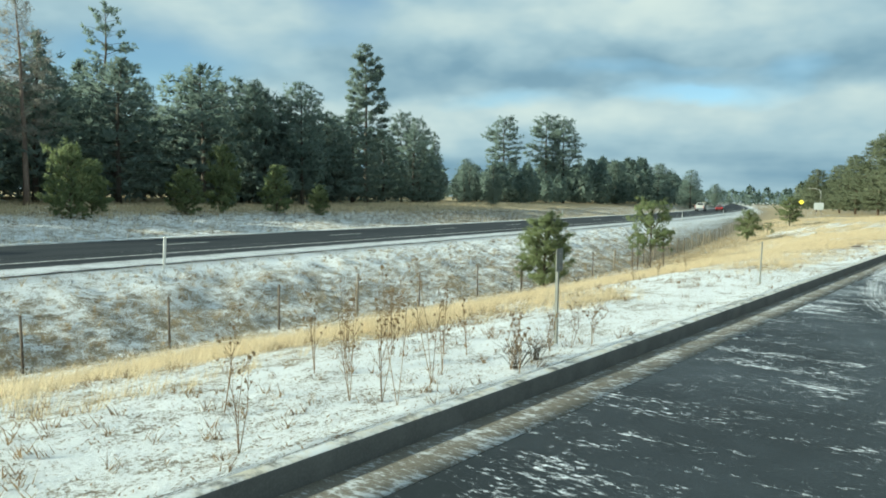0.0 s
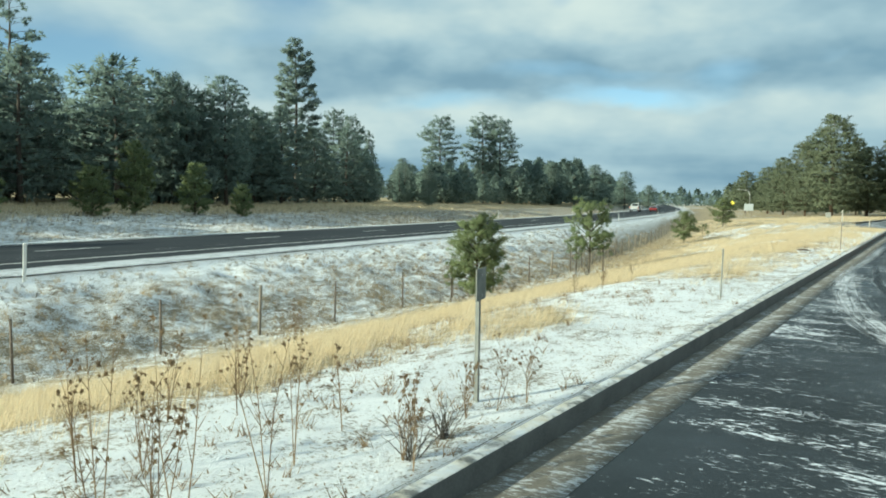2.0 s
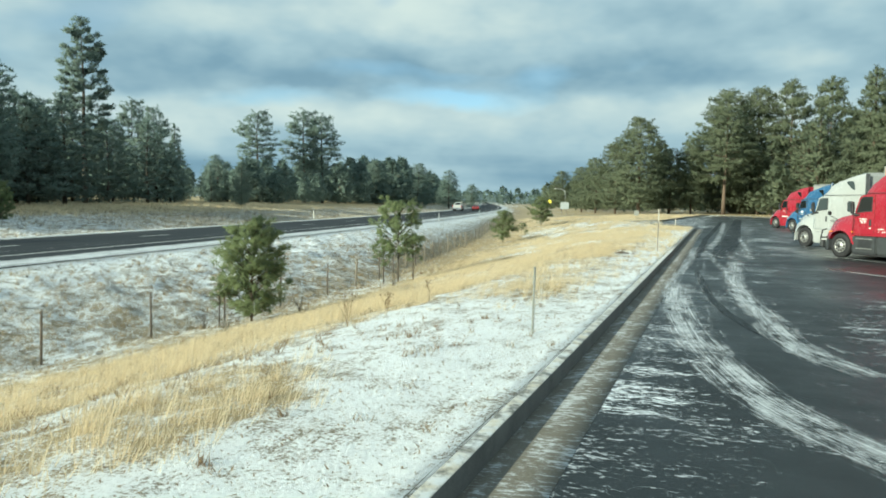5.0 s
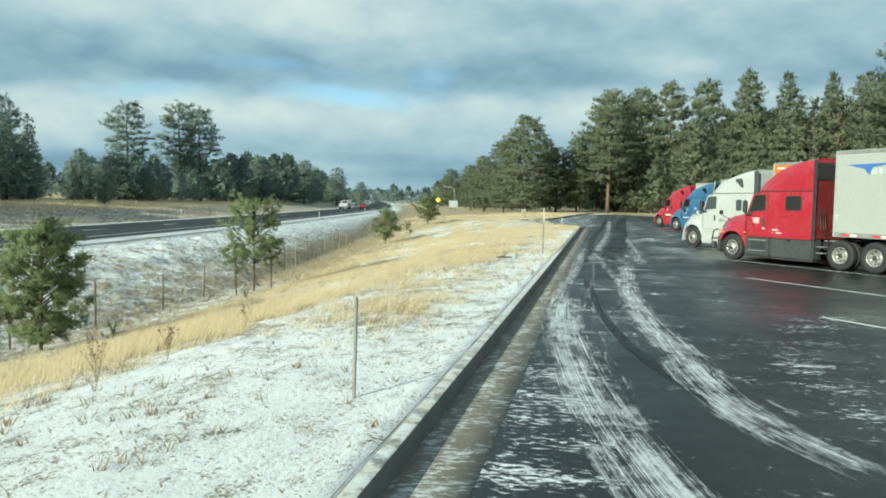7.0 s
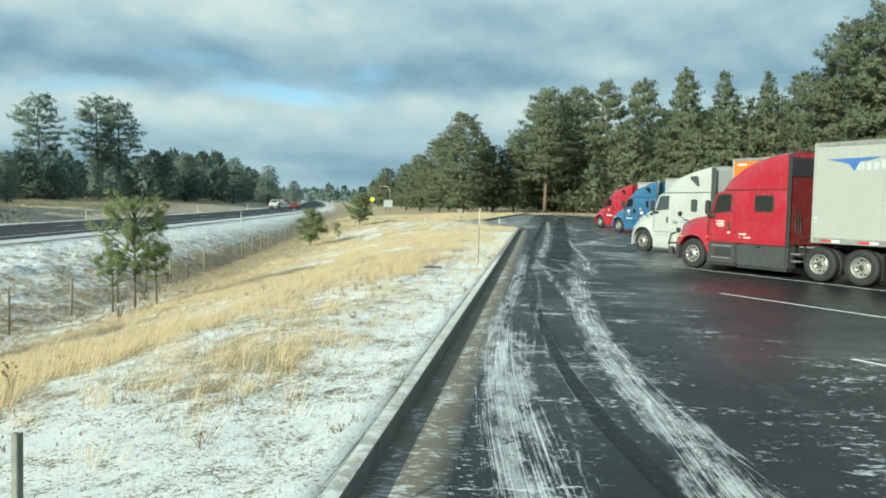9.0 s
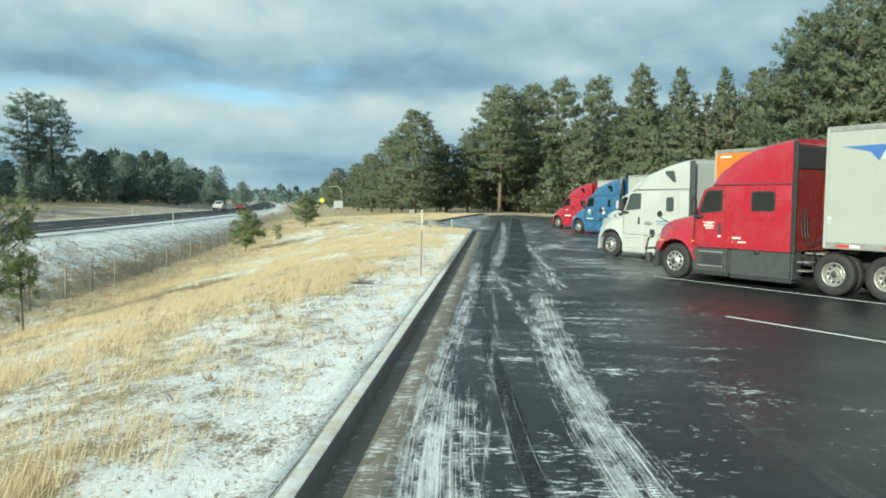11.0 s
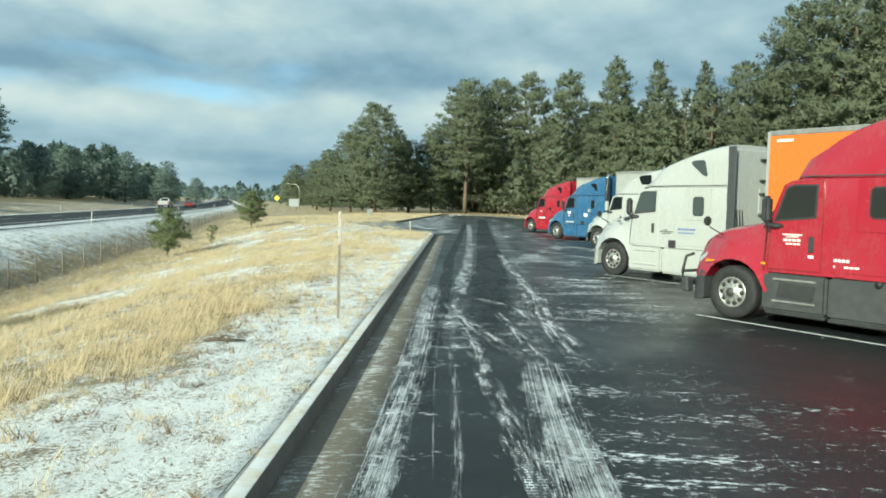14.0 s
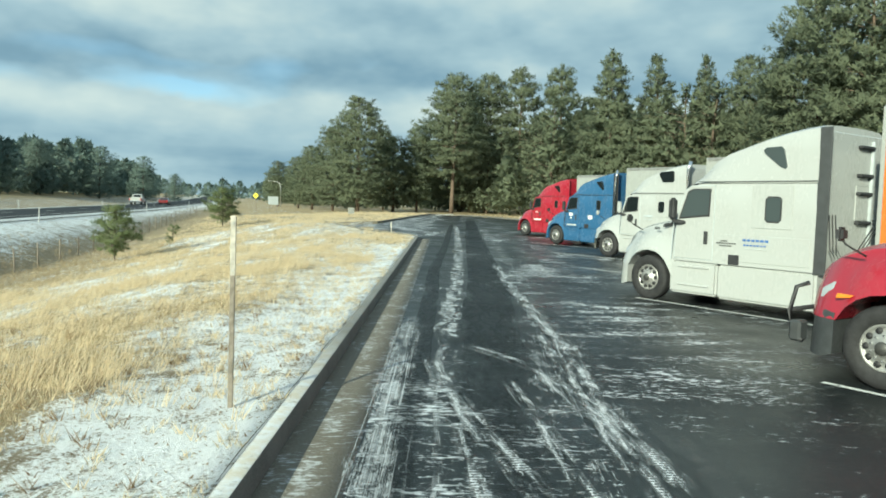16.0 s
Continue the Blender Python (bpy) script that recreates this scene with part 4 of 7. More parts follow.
def trunk_me(name, trunk, limbs, material):
    """A trunk and the limbs that grow from it, as one mesh."""
    bm = bmesh.new()
    bm.from_mesh(tube_me(name, [p for p, r in trunk], [r for p, r in trunk], material, 9))
    bm.from_mesh(limbs_me(name, limbs, material))
    me = bpy.data.meshes.new(name)
    bm.to_mesh(me)
    bm.free()
    me.materials.append(material)
    return me


PINES = {}


def pine_proto(key, H, crown0, width, seed, mat=None, bark=None, **kw):
    trunk, limbs, tris, nors = pine_arrays(H, crown0, width, seed, **kw)
    t = trunk_me("trunk", trunk, limbs, bark or M_BARK)
    c = tri_mesh("crown", tris, mat or M_PINE, nors) if mat != "none" else None
    PINES[key] = (H, t, c)


def pine(key, x, y, height, turn, label, group, wide=1.0, sink=0.08):
    H, t, c = PINES[key]
    s = height / H
    ob = thing("pine_tree", Matrix.Translation((x, y, float(ground_z(x, y)) - sink)) @ Matrix.Rotation(turn, 4, 'Z') @ Matrix.Diagonal((s * wide, s * wide, s, 1)), label, "tree", group)
    part("trunk", t, ob)
    if c:
        part("crown", c, ob)
    return ob


for hi, nt, pr, lf in (("", 480, 8, 0.82), ("_near", 1450, 11, 0.45), ("_fine", 2000, 15, 0.45)):
    tf, ln = (0.62, 170) if hi == "" else (0.50, 300)
    bare, sl = (0.055, 0.28) if hi == "_fine" else (0.0, 0.34)
    pine_proto("a" + hi, 20, 0.05 + bare, 4.4, 11, tufts=nt, tuft=tf, per=pr, leaf=lf, slim=sl, limbs_n=ln, spread=0.30, shape=(1.25, 0.75))
    pine_proto("b" + hi, 20, 0.05 + bare, 5.2, 12, tufts=int(nt * 1.15), tuft=tf, per=pr, leaf=lf, slim=sl, limbs_n=ln, spread=0.30, shape=(2.1, 0.72))
    pine_proto("c" + hi, 20, 0.14, 4.1, 13, tufts=nt, tuft=tf, per=pr, leaf=lf, slim=sl, limbs_n=ln, spread=0.30, shape=(2.8, 0.60))
    pine_proto("d" + hi, 20, 0.04 + bare, 5.9, 14, tufts=int(nt * 1.3), tuft=tf, per=pr, leaf=lf, slim=sl, limbs_n=ln, spread=0.30, shape=(2.6, 0.72))
    pine_proto("f" + hi, 20, 0.34, 3.9, 21, tufts=int(nt * 0.62), tuft=tf, per=pr, leaf=lf, slim=sl, limbs_n=110, spread=0.20, core=0.05, shape=(2.6, 0.55))
    pine_proto("e" + hi, 20, 0.04 + bare, 4.4, 15, tufts=nt, tuft=tf * 0.9, per=pr, leaf=lf, slim=sl, limbs_n=ln, spread=0.30, shape=(1.05, 0.85))
# copies for the left grove: haze and shade in the needle colour, darker bark
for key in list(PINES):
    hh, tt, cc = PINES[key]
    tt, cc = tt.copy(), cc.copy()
    tt.materials[0], cc.materials[0] = M_BARK_GREY, M_PINE_HAZED
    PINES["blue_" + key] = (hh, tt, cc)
pine_proto("tall", 26, 0.25, 3.5, 16, mat=M_PINE_HAZED, bark=M_BARK_GREY, tufts=1300, tuft=0.50, per=16, limbs_n=105, leaf=0.46, shape=(2.2, 0.6), spread=0.17, core=0.05)
pine_proto("thin", 26, 0.30, 4.2, 17, mat=M_PINE_HAZED, bark=M_BARK_GREY, tufts=380, tuft=0.50, per=16, limbs_n=80, leaf=0.46, skip=0.3, shape=(2.0, 0.5), spread=0.13, core=0.0)
pine_proto("snag", 20, 0.30, 3.2, 18, mat=M_TWIG, bark=M_DEAD, tufts=520, tuft=0.50, per=16, limbs_n=150, leaf=0.55, skip=0.15, shape=(1.5, 0.6), spread=0.15, core=0.05, slim=0.07)
pine_proto("young", 6, 0.02, 2.3, 19, mat=M_PINE_YOUNG, bark=M_BARK_DARK, tufts=460, tuft=0.34, per=16, limbs_n=80, leaf=0.34, shape=(1.8, 0.75), lift=0.42)
pine_proto("young2", 6, 0.02, 2.8, 20, mat=M_PINE_YOUNG, bark=M_BARK_DARK, tufts=540, tuft=0.36, per=16, limbs_n=80, leaf=0.34, shape=(2.4, 0.65), lift=0.42)

LEFT = "pines across the highway"
RIGHT = "pines behind the lot"
L_HAZED = "tall ponderosa pine across the highway, needles tinted for haze"
# (kind, x, y, height, breadth)
left_trees = [
    ("snag", -64.4, 24.3, 17.8, 1.0), ("thin", -88.1, 44.0, 24.5, 1.0), ("b", -81.5, 35.0, 14.6, 1.0), ("d", -72, 30, 12, 1.1), ("b", -81.0, 39.5, 15.8, 0.85), ("b", -81.7, 45.8, 14.2, 1.0), ("a", -88.2, 53.6, 12.0, 1.1), ("c", -77.0, 52.4, 14.8, 0.75),
    ("b", -67.6, 51.2, 14.4, 0.85), ("d", -70.5, 54.5, 14.0, 0.75), ("c", -66.3, 57.6, 14.8, 1.05), ("d", -74.5, 70.9, 12.4, 0.95), ("tall", -79.4, 82.9, 25.0, 1.0), ("f", -86.9, 100.3, 16.2, 0.85), ("f", -87.8, 106.1, 15.8, 0.8),
    ("e", -88.4, 112.0, 13.8, 0.9), ("f", -101.8, 157.7, 21.2, 1.15), ("f", -97.4, 172.0, 23.0, 1.15), ("f", -93.5, 174.2, 22.0, 1.15), ("d", -88.6, 97.6, 12.8, 1.0), ("b", -105.7, 146.6, 10.5, 1.2), ("d", -96.0, 188.0, 10.5, 1.2),
    ("b", -91.3, 201.5, 12.4, 1.3), ("d", -87.5, 224.9, 13.4, 1.3), ("b", -85.0, 247.2, 13.0, 1.3), ("d", -83.7, 268.7, 8.6, 1.3), ("b", -70.9, 106.7, 7.2, 1.0), ("d", -92.0, 204.5, 12.5, 1.3),
]
rng = random.Random(5)
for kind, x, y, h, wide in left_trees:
    lab = {"snag": "bare dead pine snag with brown branches", "thin": "sparse-topped tall pine across the highway", "tall": "tallest ponderosa pine standing above the grove"}.get(kind, L_HAZED)
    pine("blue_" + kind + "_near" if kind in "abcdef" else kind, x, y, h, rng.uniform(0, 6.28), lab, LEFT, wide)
for x, y, h, kd, wide in ((-49.5, 20.7, 5.0, "young2", 0.80), (-52.4, 23.8, 4.2, "young", 0.9), (-53.0, 32.4, 3.7, "young2", 0.95), (-53.6, 36.7, 6.2, "young", 0.66), (-52.6, 42.0, 4.7, "young", 0.80), (-52.0, 47.0, 2.9, "young2", 0.80)):
    pine(kd, x, y, h, rng.uniform(0, 6.28), "bushy young pine at the grove's edge", LEFT, wide)
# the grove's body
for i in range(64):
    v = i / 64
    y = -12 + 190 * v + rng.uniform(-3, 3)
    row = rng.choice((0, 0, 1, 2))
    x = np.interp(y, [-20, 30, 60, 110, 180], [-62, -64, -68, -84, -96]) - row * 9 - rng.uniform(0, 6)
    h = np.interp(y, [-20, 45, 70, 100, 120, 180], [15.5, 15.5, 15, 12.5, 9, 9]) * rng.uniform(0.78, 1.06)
    pine("blue_" + rng.choice("abddbe"), float(x), y, float(h), rng.uniform(0, 6.28), L_HAZED, LEFT, rng.uniform(1.2, 1.55))

R_LAB = "olive-green sunlit ponderosa pine behind the lot"
right_trees = [
    ("f", 2.7, 158.0, 19.5, 1.25), ("f", -10.4, 176.0, 15.0, 0.8), ("b", -43.9, 236.3, 12.0, 1.25), ("b", -32.9, 207.9, 11.8, 1.3), ("b", -26.3, 188.7, 13.0, 1.3), ("d", -19.2, 169.5, 15.0, 1.05), ("b", -12.6, 152.2, 18.0, 1.22), ("d", -7.4, 160.6, 12.6, 1.1), ("c", -3.4, 162.7, 14.6, 0.95),
    ("d", 2.9, 170.8, 24.6, 0.92), ("c", 9.2, 175.7, 25.6, 0.95), ("f", 15.4, 172.3, 26.0, 0.80), ("f", 21.4, 161.6, 24.8, 0.80), ("a", 23.4, 131.4, 22.2, 0.98), ("e", 28.6, 127.6, 21.0, 0.95), ("e", 33.0, 123.5, 20.2, 0.8), ("b", 36.0, 116.4, 19.0, 0.8),
    ("e", 37.0, 111.1, 18.6, 0.95), ("d", 37.2, 103.4, 22.4, 0.95), ("b", 39.0, 97.2, 23.6, 1.1), ("a", 40.5, 93.0, 22.6, 1.2),
]
for kind, x, y, h, wide in right_trees:
    pine(kind + "_fine", x, y, h * 1.03, rng.uniform(0, 6.28), R_LAB, RIGHT, wide)
for i in range(38):
    v = i / 38
    y = 84 + 92 * v + rng.uniform(-2, 2)
    x = np.interp(y, [80, 100, 130, 150, 180], [40, 36, 24, 6, -6]) + rng.choice((1.5, 5, 10, 16)) + rng.uniform(0, 4)
    h = np.interp(y, [80, 100, 130, 160, 180], [20, 19, 18.5, 18, 15]) * rng.uniform(0.72, 1.0)
    pine(rng.choice("abdeb"), float(x), y + (18 if y > 142 and x < 16 else 0), float(h), rng.uniform(0, 6.28), R_LAB, RIGHT, rng.uniform(1.0, 1.25))
for i in range(9):
    pine(rng.choice("abdeb"), 44 + rng.uniform(0, 6), 62 - 11 * i, rng.uniform(14, 21), rng.uniform(0, 6.28), R_LAB, RIGHT, rng.uniform(1.0, 1.2))
# unseen pines, added out of view to cast shade on the far bank
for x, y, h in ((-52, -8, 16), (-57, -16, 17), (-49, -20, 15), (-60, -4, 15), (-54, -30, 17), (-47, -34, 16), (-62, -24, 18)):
    pine("blue_" + rng.choice("abd"), x, y, h, rng.uniform(0, 6.28), L_HAZED, LEFT, 1.1)


def woods(name, spots, label, mat, n=700):
    """Far woods: many low-detail pines joined into one mass."""
    g = np.random.default_rng(77)
    out, nors = [], []
    for x, y, h in spots:
        u = g.random(n) ** 0.8
        a = g.uniform(0, 6.283, n)
        w, e, p1 = g.uniform(0.28, 0.46), g.uniform(1.3, 2.6), g.uniform(0, 6.28)
        rad = h * w * (1 - u ** e) ** 0.65 * (0.7 + 0.3 * np.minimum(1, u / 0.2)) * (1 + 0.16 * np.sin(3 * a + 9 * u + p1)) * g.random(n) ** 0.4
        c = np.stack([x + np.cos(a) * rad, y + np.sin(a) * rad, float(ground_z(x, y)) + h * (0.06 + 0.92 * u)], 1)
        d1, d2 = g.normal(0, 1, (n, 3)), g.normal(0, 1, (n, 3))
        s = h * 1.2 / math.sqrt(n)
        nor = c - np.array([x, y, float(ground_z(x, y)) + h * 0.4]) + g.normal(0, 0.06 * h, (n, 3))
        nor /= np.linalg.norm(nor, axis=1)[:, None]
        t = np.stack([c - d1 * s * 0.5, c + d1 * s * 0.5, c + d2 * s], 1)
        flip = (np.cross(t[:, 1] - t[:, 0], t[:, 2] - t[:, 0]) * nor).sum(1) < 0
        t[flip] = t[flip][:, ::-1]
        out.append(t)
        nors.append(nor)
    tagged(new(name, tri_mesh(name, np.concatenate(out), mat, np.concatenate(nors))), label, "woods", kind="stuff")


spots = []
for i in range(150):
    y = 125 + 240 * i / 150 + rng.uniform(-4, 4)
    x = float(hwy_x(y)) - HWY_W - np.interp(y, [125, 180, 300, 365], [34, 26, 16, 14]) - rng.choice((0, 6, 13, 22)) - rng.uniform(0, 6)
    h = float(np.interp(y, [120, 170, 200, 260, 300, 365], [8.0, 9.5, 14.0, 16.0, 14, 12])) * rng.uniform(0.55, 1.08)
    spots.append((x, y, h))
# these woods also carry haze and shade in their needle colour
woods("far_woods", spots, "pine woods along the highway, coloured for haze and shade", M_PINE_HAZED, 600)
spots = []
for i in range(70):
    y = 150 + 250 * i / 70
    x = float(np.interp(y, [150, 190, 240, 400], [-4, -20, -38, -86])) + rng.choice((0, 7, 14, 24)) + rng.uniform(0, 6)
    spots.append((x, y, float(np.interp(y, [150, 240, 400], [10, 11, 14])) * rng.uniform(0.65, 1.0)))
woods("far_woods", spots, "olive pine woods beyond the lot", M_PINE, 600)
spots = []
for i in range(340):
    a = radians(-62 + 100 * i / 340)
    d = rng.uniform(480, 760)
    spots.append((math.sin(a) * d, math.cos(a) * d, rng.uniform(8, 13)))
# distance haze is put into the needle colour
woods("horizon_woods", spots, "distant pine forest on the horizon", M_PINE_HAZED, 190)

# the depth of the woods behind the first rows
spots = []
for i in range(70):
    y = 62 + 130 * i / 70
    x = float(np.interp(y, [60, 100, 130, 150, 190], [50, 50, 38, 22, 10])) + rng.uniform(4, 22)
    spots.append((x, y, rng.uniform(13, 19)))
for i in range(60):
    y = -6 + 124 * i / 60
    x = float(np.interp(y, [-20, 30, 60, 110], [-76, -80, -88, -104])) - rng.uniform(2, 16)
    spots.append((x, y, float(np.interp(y, [0, 60, 100, 120], [13, 13, 10, 8])) * rng.uniform(0.8, 1.05)))
woods("back_woods", spots, "deep pine woods behind the front trees", M_PINE)

# small pines on the verge
PINES_SMALL = "small pines by the fence"
pine_proto("verge1", 3.0, 0.06, 1.15, 31, mat=M_PINE_YOUNG, bark=M_BARK_DARK, tufts=430, tuft=0.19, per=34, limbs_n=80, leaf=0.18, shape=(2.0, 0.72), slim=0.16, lift=0.42)
pine_proto("verge2", 3.4, 0.32, 1.55, 32, mat=M_PINE_YOUNG, bark=M_BARK_DARK, tufts=260, tuft=0.20, per=34, limbs_n=40, leaf=0.18, shape=(2.4, 0.55), spread=0.15, core=0.03, slim=0.16, lift=0.42)
pine("verge1", -12.3, 23.0, 3.3, 0.4, "small bushy green pine beside the wire fence", PINES_SMALL, 0.95)
pine("verge2", -12.7, 35.9, 3.6, 1.9, "small open pine with bare lower trunk", PINES_SMALL, 0.82)
pine_proto("sapling", 2.4, 0.45, 0.6, 34, mat=M_PINE_YOUNG, bark=M_BARK_DARK, tufts=46, tuft=0.17, per=30, limbs_n=16, leaf=0.18, shape=(2.4, 0.5), core=0.0, slim=0.16, lift=0.5)
pine("sapling", -12.0, 36.1, 2.2, 3.9, "slim pine sapling beside a larger one", PINES_SMALL)
pine("sapling", -13.3, 35.5, 2.1, 5.2, "slim pine sapling beside a larger one", PINES_SMALL)
pine("sapling", -13.1, 22.4, 1.6, 2.2, "slim pine sapling beside a larger one", PINES_SMALL)
pine_proto("verge3", 3.4, 0.14, 1.5, 33, mat=M_PINE_YOUNG, bark=M_BARK_DARK, tufts=330, tuft=0.24, per=22, limbs_n=62, leaf=0.20, shape=(1.7, 0.8), slim=0.2, lift=0.42)
pine("verge3", -17.7, 73.0, 3.3, 2.6, "small rounded pine in the dry grass", PINES_SMALL, 1.0)
pine("verge3", -22.2, 110, 4.2, 4.4, "small broad pine in the dry grass", PINES_SMALL, 1.1)
pine("sapling", -19.4, 87.2, 1.3, 1.1, "knee-high pine seedling in the dry grass", PINES_SMALL, 1.6)
pine("sapling", -17.2, 80.5, 0.8, 3.1, "knee-high pine seedling in the dry grass", PINES_SMALL, 1.6)

# ---- trucks ----


def wheel(parent, x, y, r, width, dual, face):
    """A wheel with its tyre and rim; face is +1 where the outside shows to the left."""
    w = new("wheel")
    w.empty_display_size = 0.1
    w.parent = parent
    w.location = (x, y, r)
    h = width / 2
    ty = [(r * 0.56, -h * 0.8), (r * 0.60, -h), (r * 0.86, -h * 1.02), (r * 0.97, -h * 0.86), (r, -h * 0.6), (r, h * 0.6), (r * 0.97, h * 0.86), (r * 0.86, h * 1.02), (r * 0.60, h), (r * 0.56, h * 0.8)]
    key = ("tyre", r, width)
    if key not in WHEEL_ME:
        WHEEL_ME[key] = lathe_me("tyre", ty, M_RUBBER, 36)
    part("tyre", WHEEL_ME[key], w)
    if dual:
        t2 = part("tyre", WHEEL_ME[key], w)
        t2.location = (0, -face * width * 1.12, 0)
    key = ("rim", r, width, dual, face)
    if key not in WHEEL_ME:
        if dual:
            pr = [(r * 0.57, h * 0.85), (r * 0.53, h * 0.95), (r * 0.50, h * 0.7), (r * 0.47, -h * 0.1), (r * 0.42, -h * 0.28), (r * 0.24, -h * 0.3), (r * 0.20, h * 0.1), (r * 0.17, h * 0.55), (r * 0.02, h * 0.6)]
        else:
            pr = [(r * 0.57, h * 0.85), (r * 0.53, h * 0.97), (r * 0.50, h * 0.8), (r * 0.46, h * 0.68), (r * 0.38, h * 0.92), (r * 0.24, h * 1.0), (r * 0.20, h * 1.2), (r * 0.14, h * 1.38), (r * 0.02, h * 1.4)]
        WHEEL_ME[key] = lathe_me("rim", [(a, b * face) for a, b in pr], M_ALU, 30)
        level = -0.27 if dual else 0.86
        WHEEL_ME[key + ("hole",)] = lathe_me("hand_hole", [(0.002, level * h * face + 0.012 * face), (r * 0.082, level * h * face + 0.012 * face), (r * 0.082, level * h * face - 0.05 * face)], M_CHASSIS, 10)
        WHEEL_ME[key + ("nut",)] = lathe_me("wheel_nut", [(0.001, (level + 0.22) * h * face + 0.02 * face), (r * 0.026, (level + 0.20) * h * face + 0.012 * face), (r * 0.028, level * h * face - 0.03 * face)], M_CHROME, 6)
    part("rim", WHEEL_ME[key], w)
    top = 0.64 if dual else 1.44
    if key + ("hub",) not in WHEEL_ME:
        WHEEL_ME[key + ("hub",)] = lathe_me("hub_cap", [(0.001, h * top * face + 0.01 * face), (r * 0.12, h * top * face + 0.004 * face), (r * 0.17, h * (top - 0.12) * face), (r * 0.178, h * (top - 0.5) * face)], M_HUB, 16)
    part("hub_cap", WHEEL_ME[key + ("hub",)], w)
    for i in range(10):
        a = 2 * math.pi * i / 10
        o = part("hand_hole", WHEEL_ME[key + ("hole",)], w)
        o.location = (math.cos(a) * r * 0.42, 0, math.sin(a) * r * 0.42)
        o = part("wheel_nut", WHEEL_ME[key + ("nut",)], w)
        a += 0.314
        o.location = (math.cos(a) * r * 0.30, 0, math.sin(a) * r * 0.30)
    return w


WHEEL_ME = {}


def arch(x):
    return 0.50 + math.sqrt(max(0.0, 0.66 ** 2 - x * x)) if abs(x) < 0.66 else 0.0


def tractor(m, label, paint_m, skirt_m, vent=True, roof_h=3.85, window=(-3.05, -2.39, 2.00, 2.54), exhaust=False, decals=(), mirror_m=None, extender=(None, 0.2), bumper_m=None, longer=0.0, nose=(1.66, 1.51, 1.36, 1.26, 1.14), brow=False, glass=None, rear_shade_m=None):
    """A long-nosed sleeper tractor, its front axle over the origin, facing +x."""
    t = thing("truck_tractor", m, label, "truck", "trucks parked in the lot")

    def far(x):
        return x - longer * min(1.0, max(0.0, (-1.75 - x) / 0.5))
    back = far(-3.65)
    mirror_m = mirror_m or M_BLACK
    bumper_m = bumper_m or skirt_m
    glass = glass or M_GLASS
    # hood with wheel arches
    st = []
    for x in (1.10, 1.06, 0.96, 0.82, 0.68, 0.60, 0.48, 0.34, 0.18, 0.0, -0.18, -0.34, -0.48, -0.60, -0.68, -0.74):
        zt = float(np.interp(x, [-0.74, -0.4, 0.0, 0.4, 0.75, 0.98, 1.06, 1.10], [1.93, 1.87, 1.79, *nose]))
        zb = max(0.78 if x > 0 else 0.60, arch(x))
        wb = float(np.interp(x, [-0.74, -0.6, 0.4, 0.75, 0.98, 1.10], [1.215, 1.235, 1.235, 1.17, 0.98, 0.78]))
        wt = float(np.interp(x, [-0.74, -0.4, 0.2, 0.7, 1.10], [1.10, 1.00, 0.92, 0.80, 0.62]))
        st.append((x, min(zb, zt - 0.25), zt, wb, wt, 0.17, 0.05))
    part("hood", loft_me("hood", st, paint_m), t)
    # cab and sleeper
    st = []
    for x, zt in ((-0.56, 1.88), (-0.62, 1.94), (-0.74, 2.12), (-0.88, 2.36), (-1.00, 2.56), (-1.10, 2.66), (-1.3, 2.72), (-2.0, 2.76), (-2.8, 2.76), (-3.65, 2.76)):
        wt = float(np.interp(x, [-1.3, -0.9, -0.56], [1.2, 1.13, 1.00]))
        wb = float(np.interp(x, [-0.9, -0.56], [1.22, 1.18]))
        st.append((far(x), 0.98, zt, wb, wt, 0.12, 0.03))
    part("cab", loft_me("cab", st, paint_m), t)
    # roof fairing
    k = (roof_h - 2.75) / 1.10
    st = []
    front = ((-1.20, 2.74), (-1.215, 2.88), (-1.25, 2.98), (-1.33, 3.06), (-1.45, 3.13)) if brow else ((-0.98, 2.62), (-1.06, 2.74), (-1.20, 2.87), (-1.40, 3.02))
    for x, zt in front + ((-1.62, 3.22), (-1.85, 3.37), (-2.15, 3.52), (-2.5, 3.65), (-2.9, 3.75), (-3.3, 3.82), (-3.65, 3.85)):
        wt = float(np.interp(x, [-3.65, -2.0, -1.4, -0.98], [1.20, 1.13, 1.02, 0.90]))
        wb = float(np.interp(x, [-1.6, -0.98], [1.212, 1.08]))
        st.append((far(x), min(2.70, zt - 0.06), 2.75 + (zt - 2.75) * k if zt > 2.75 else zt, wb, wt, 0.05 + 0.14 * min(1, max(0, zt - 2.8)), 0.03))
    part("roof_fairing", loft_me("roof_fairing", st, paint_m), t)
    for s in (1, -1):
        y = 1.222 * s

        def panel(name, pts, mat, d0=-0.004, d1=0.012, bev=0.004, label=""):
            a, b = sorted((y + d0 * s, y + d1 * s))
            return part(name, prism_me(name, [(far(px), pz) for px, pz in pts], a, b, mat, bev), t, label)
        # door with its window and handle
        panel("door_seal", [(-0.730, 1.031), (-1.729, 1.031), (-1.729, 2.649), (-1.145, 2.649), (-0.99, 2.567), (-0.768, 1.983)], M_DARKRED if paint_m is M_RED else M_LOGOGREY if paint_m is M_WHITEP else M_GREY, -0.02, 0.003, 0.0)
        panel("door", [(-0.74, 1.04), (-1.72, 1.04), (-1.72, 2.64), (-1.15, 2.64), (-1.00, 2.56), (-0.78, 1.98)], paint_m, -0.02, 0.012, 0.012)
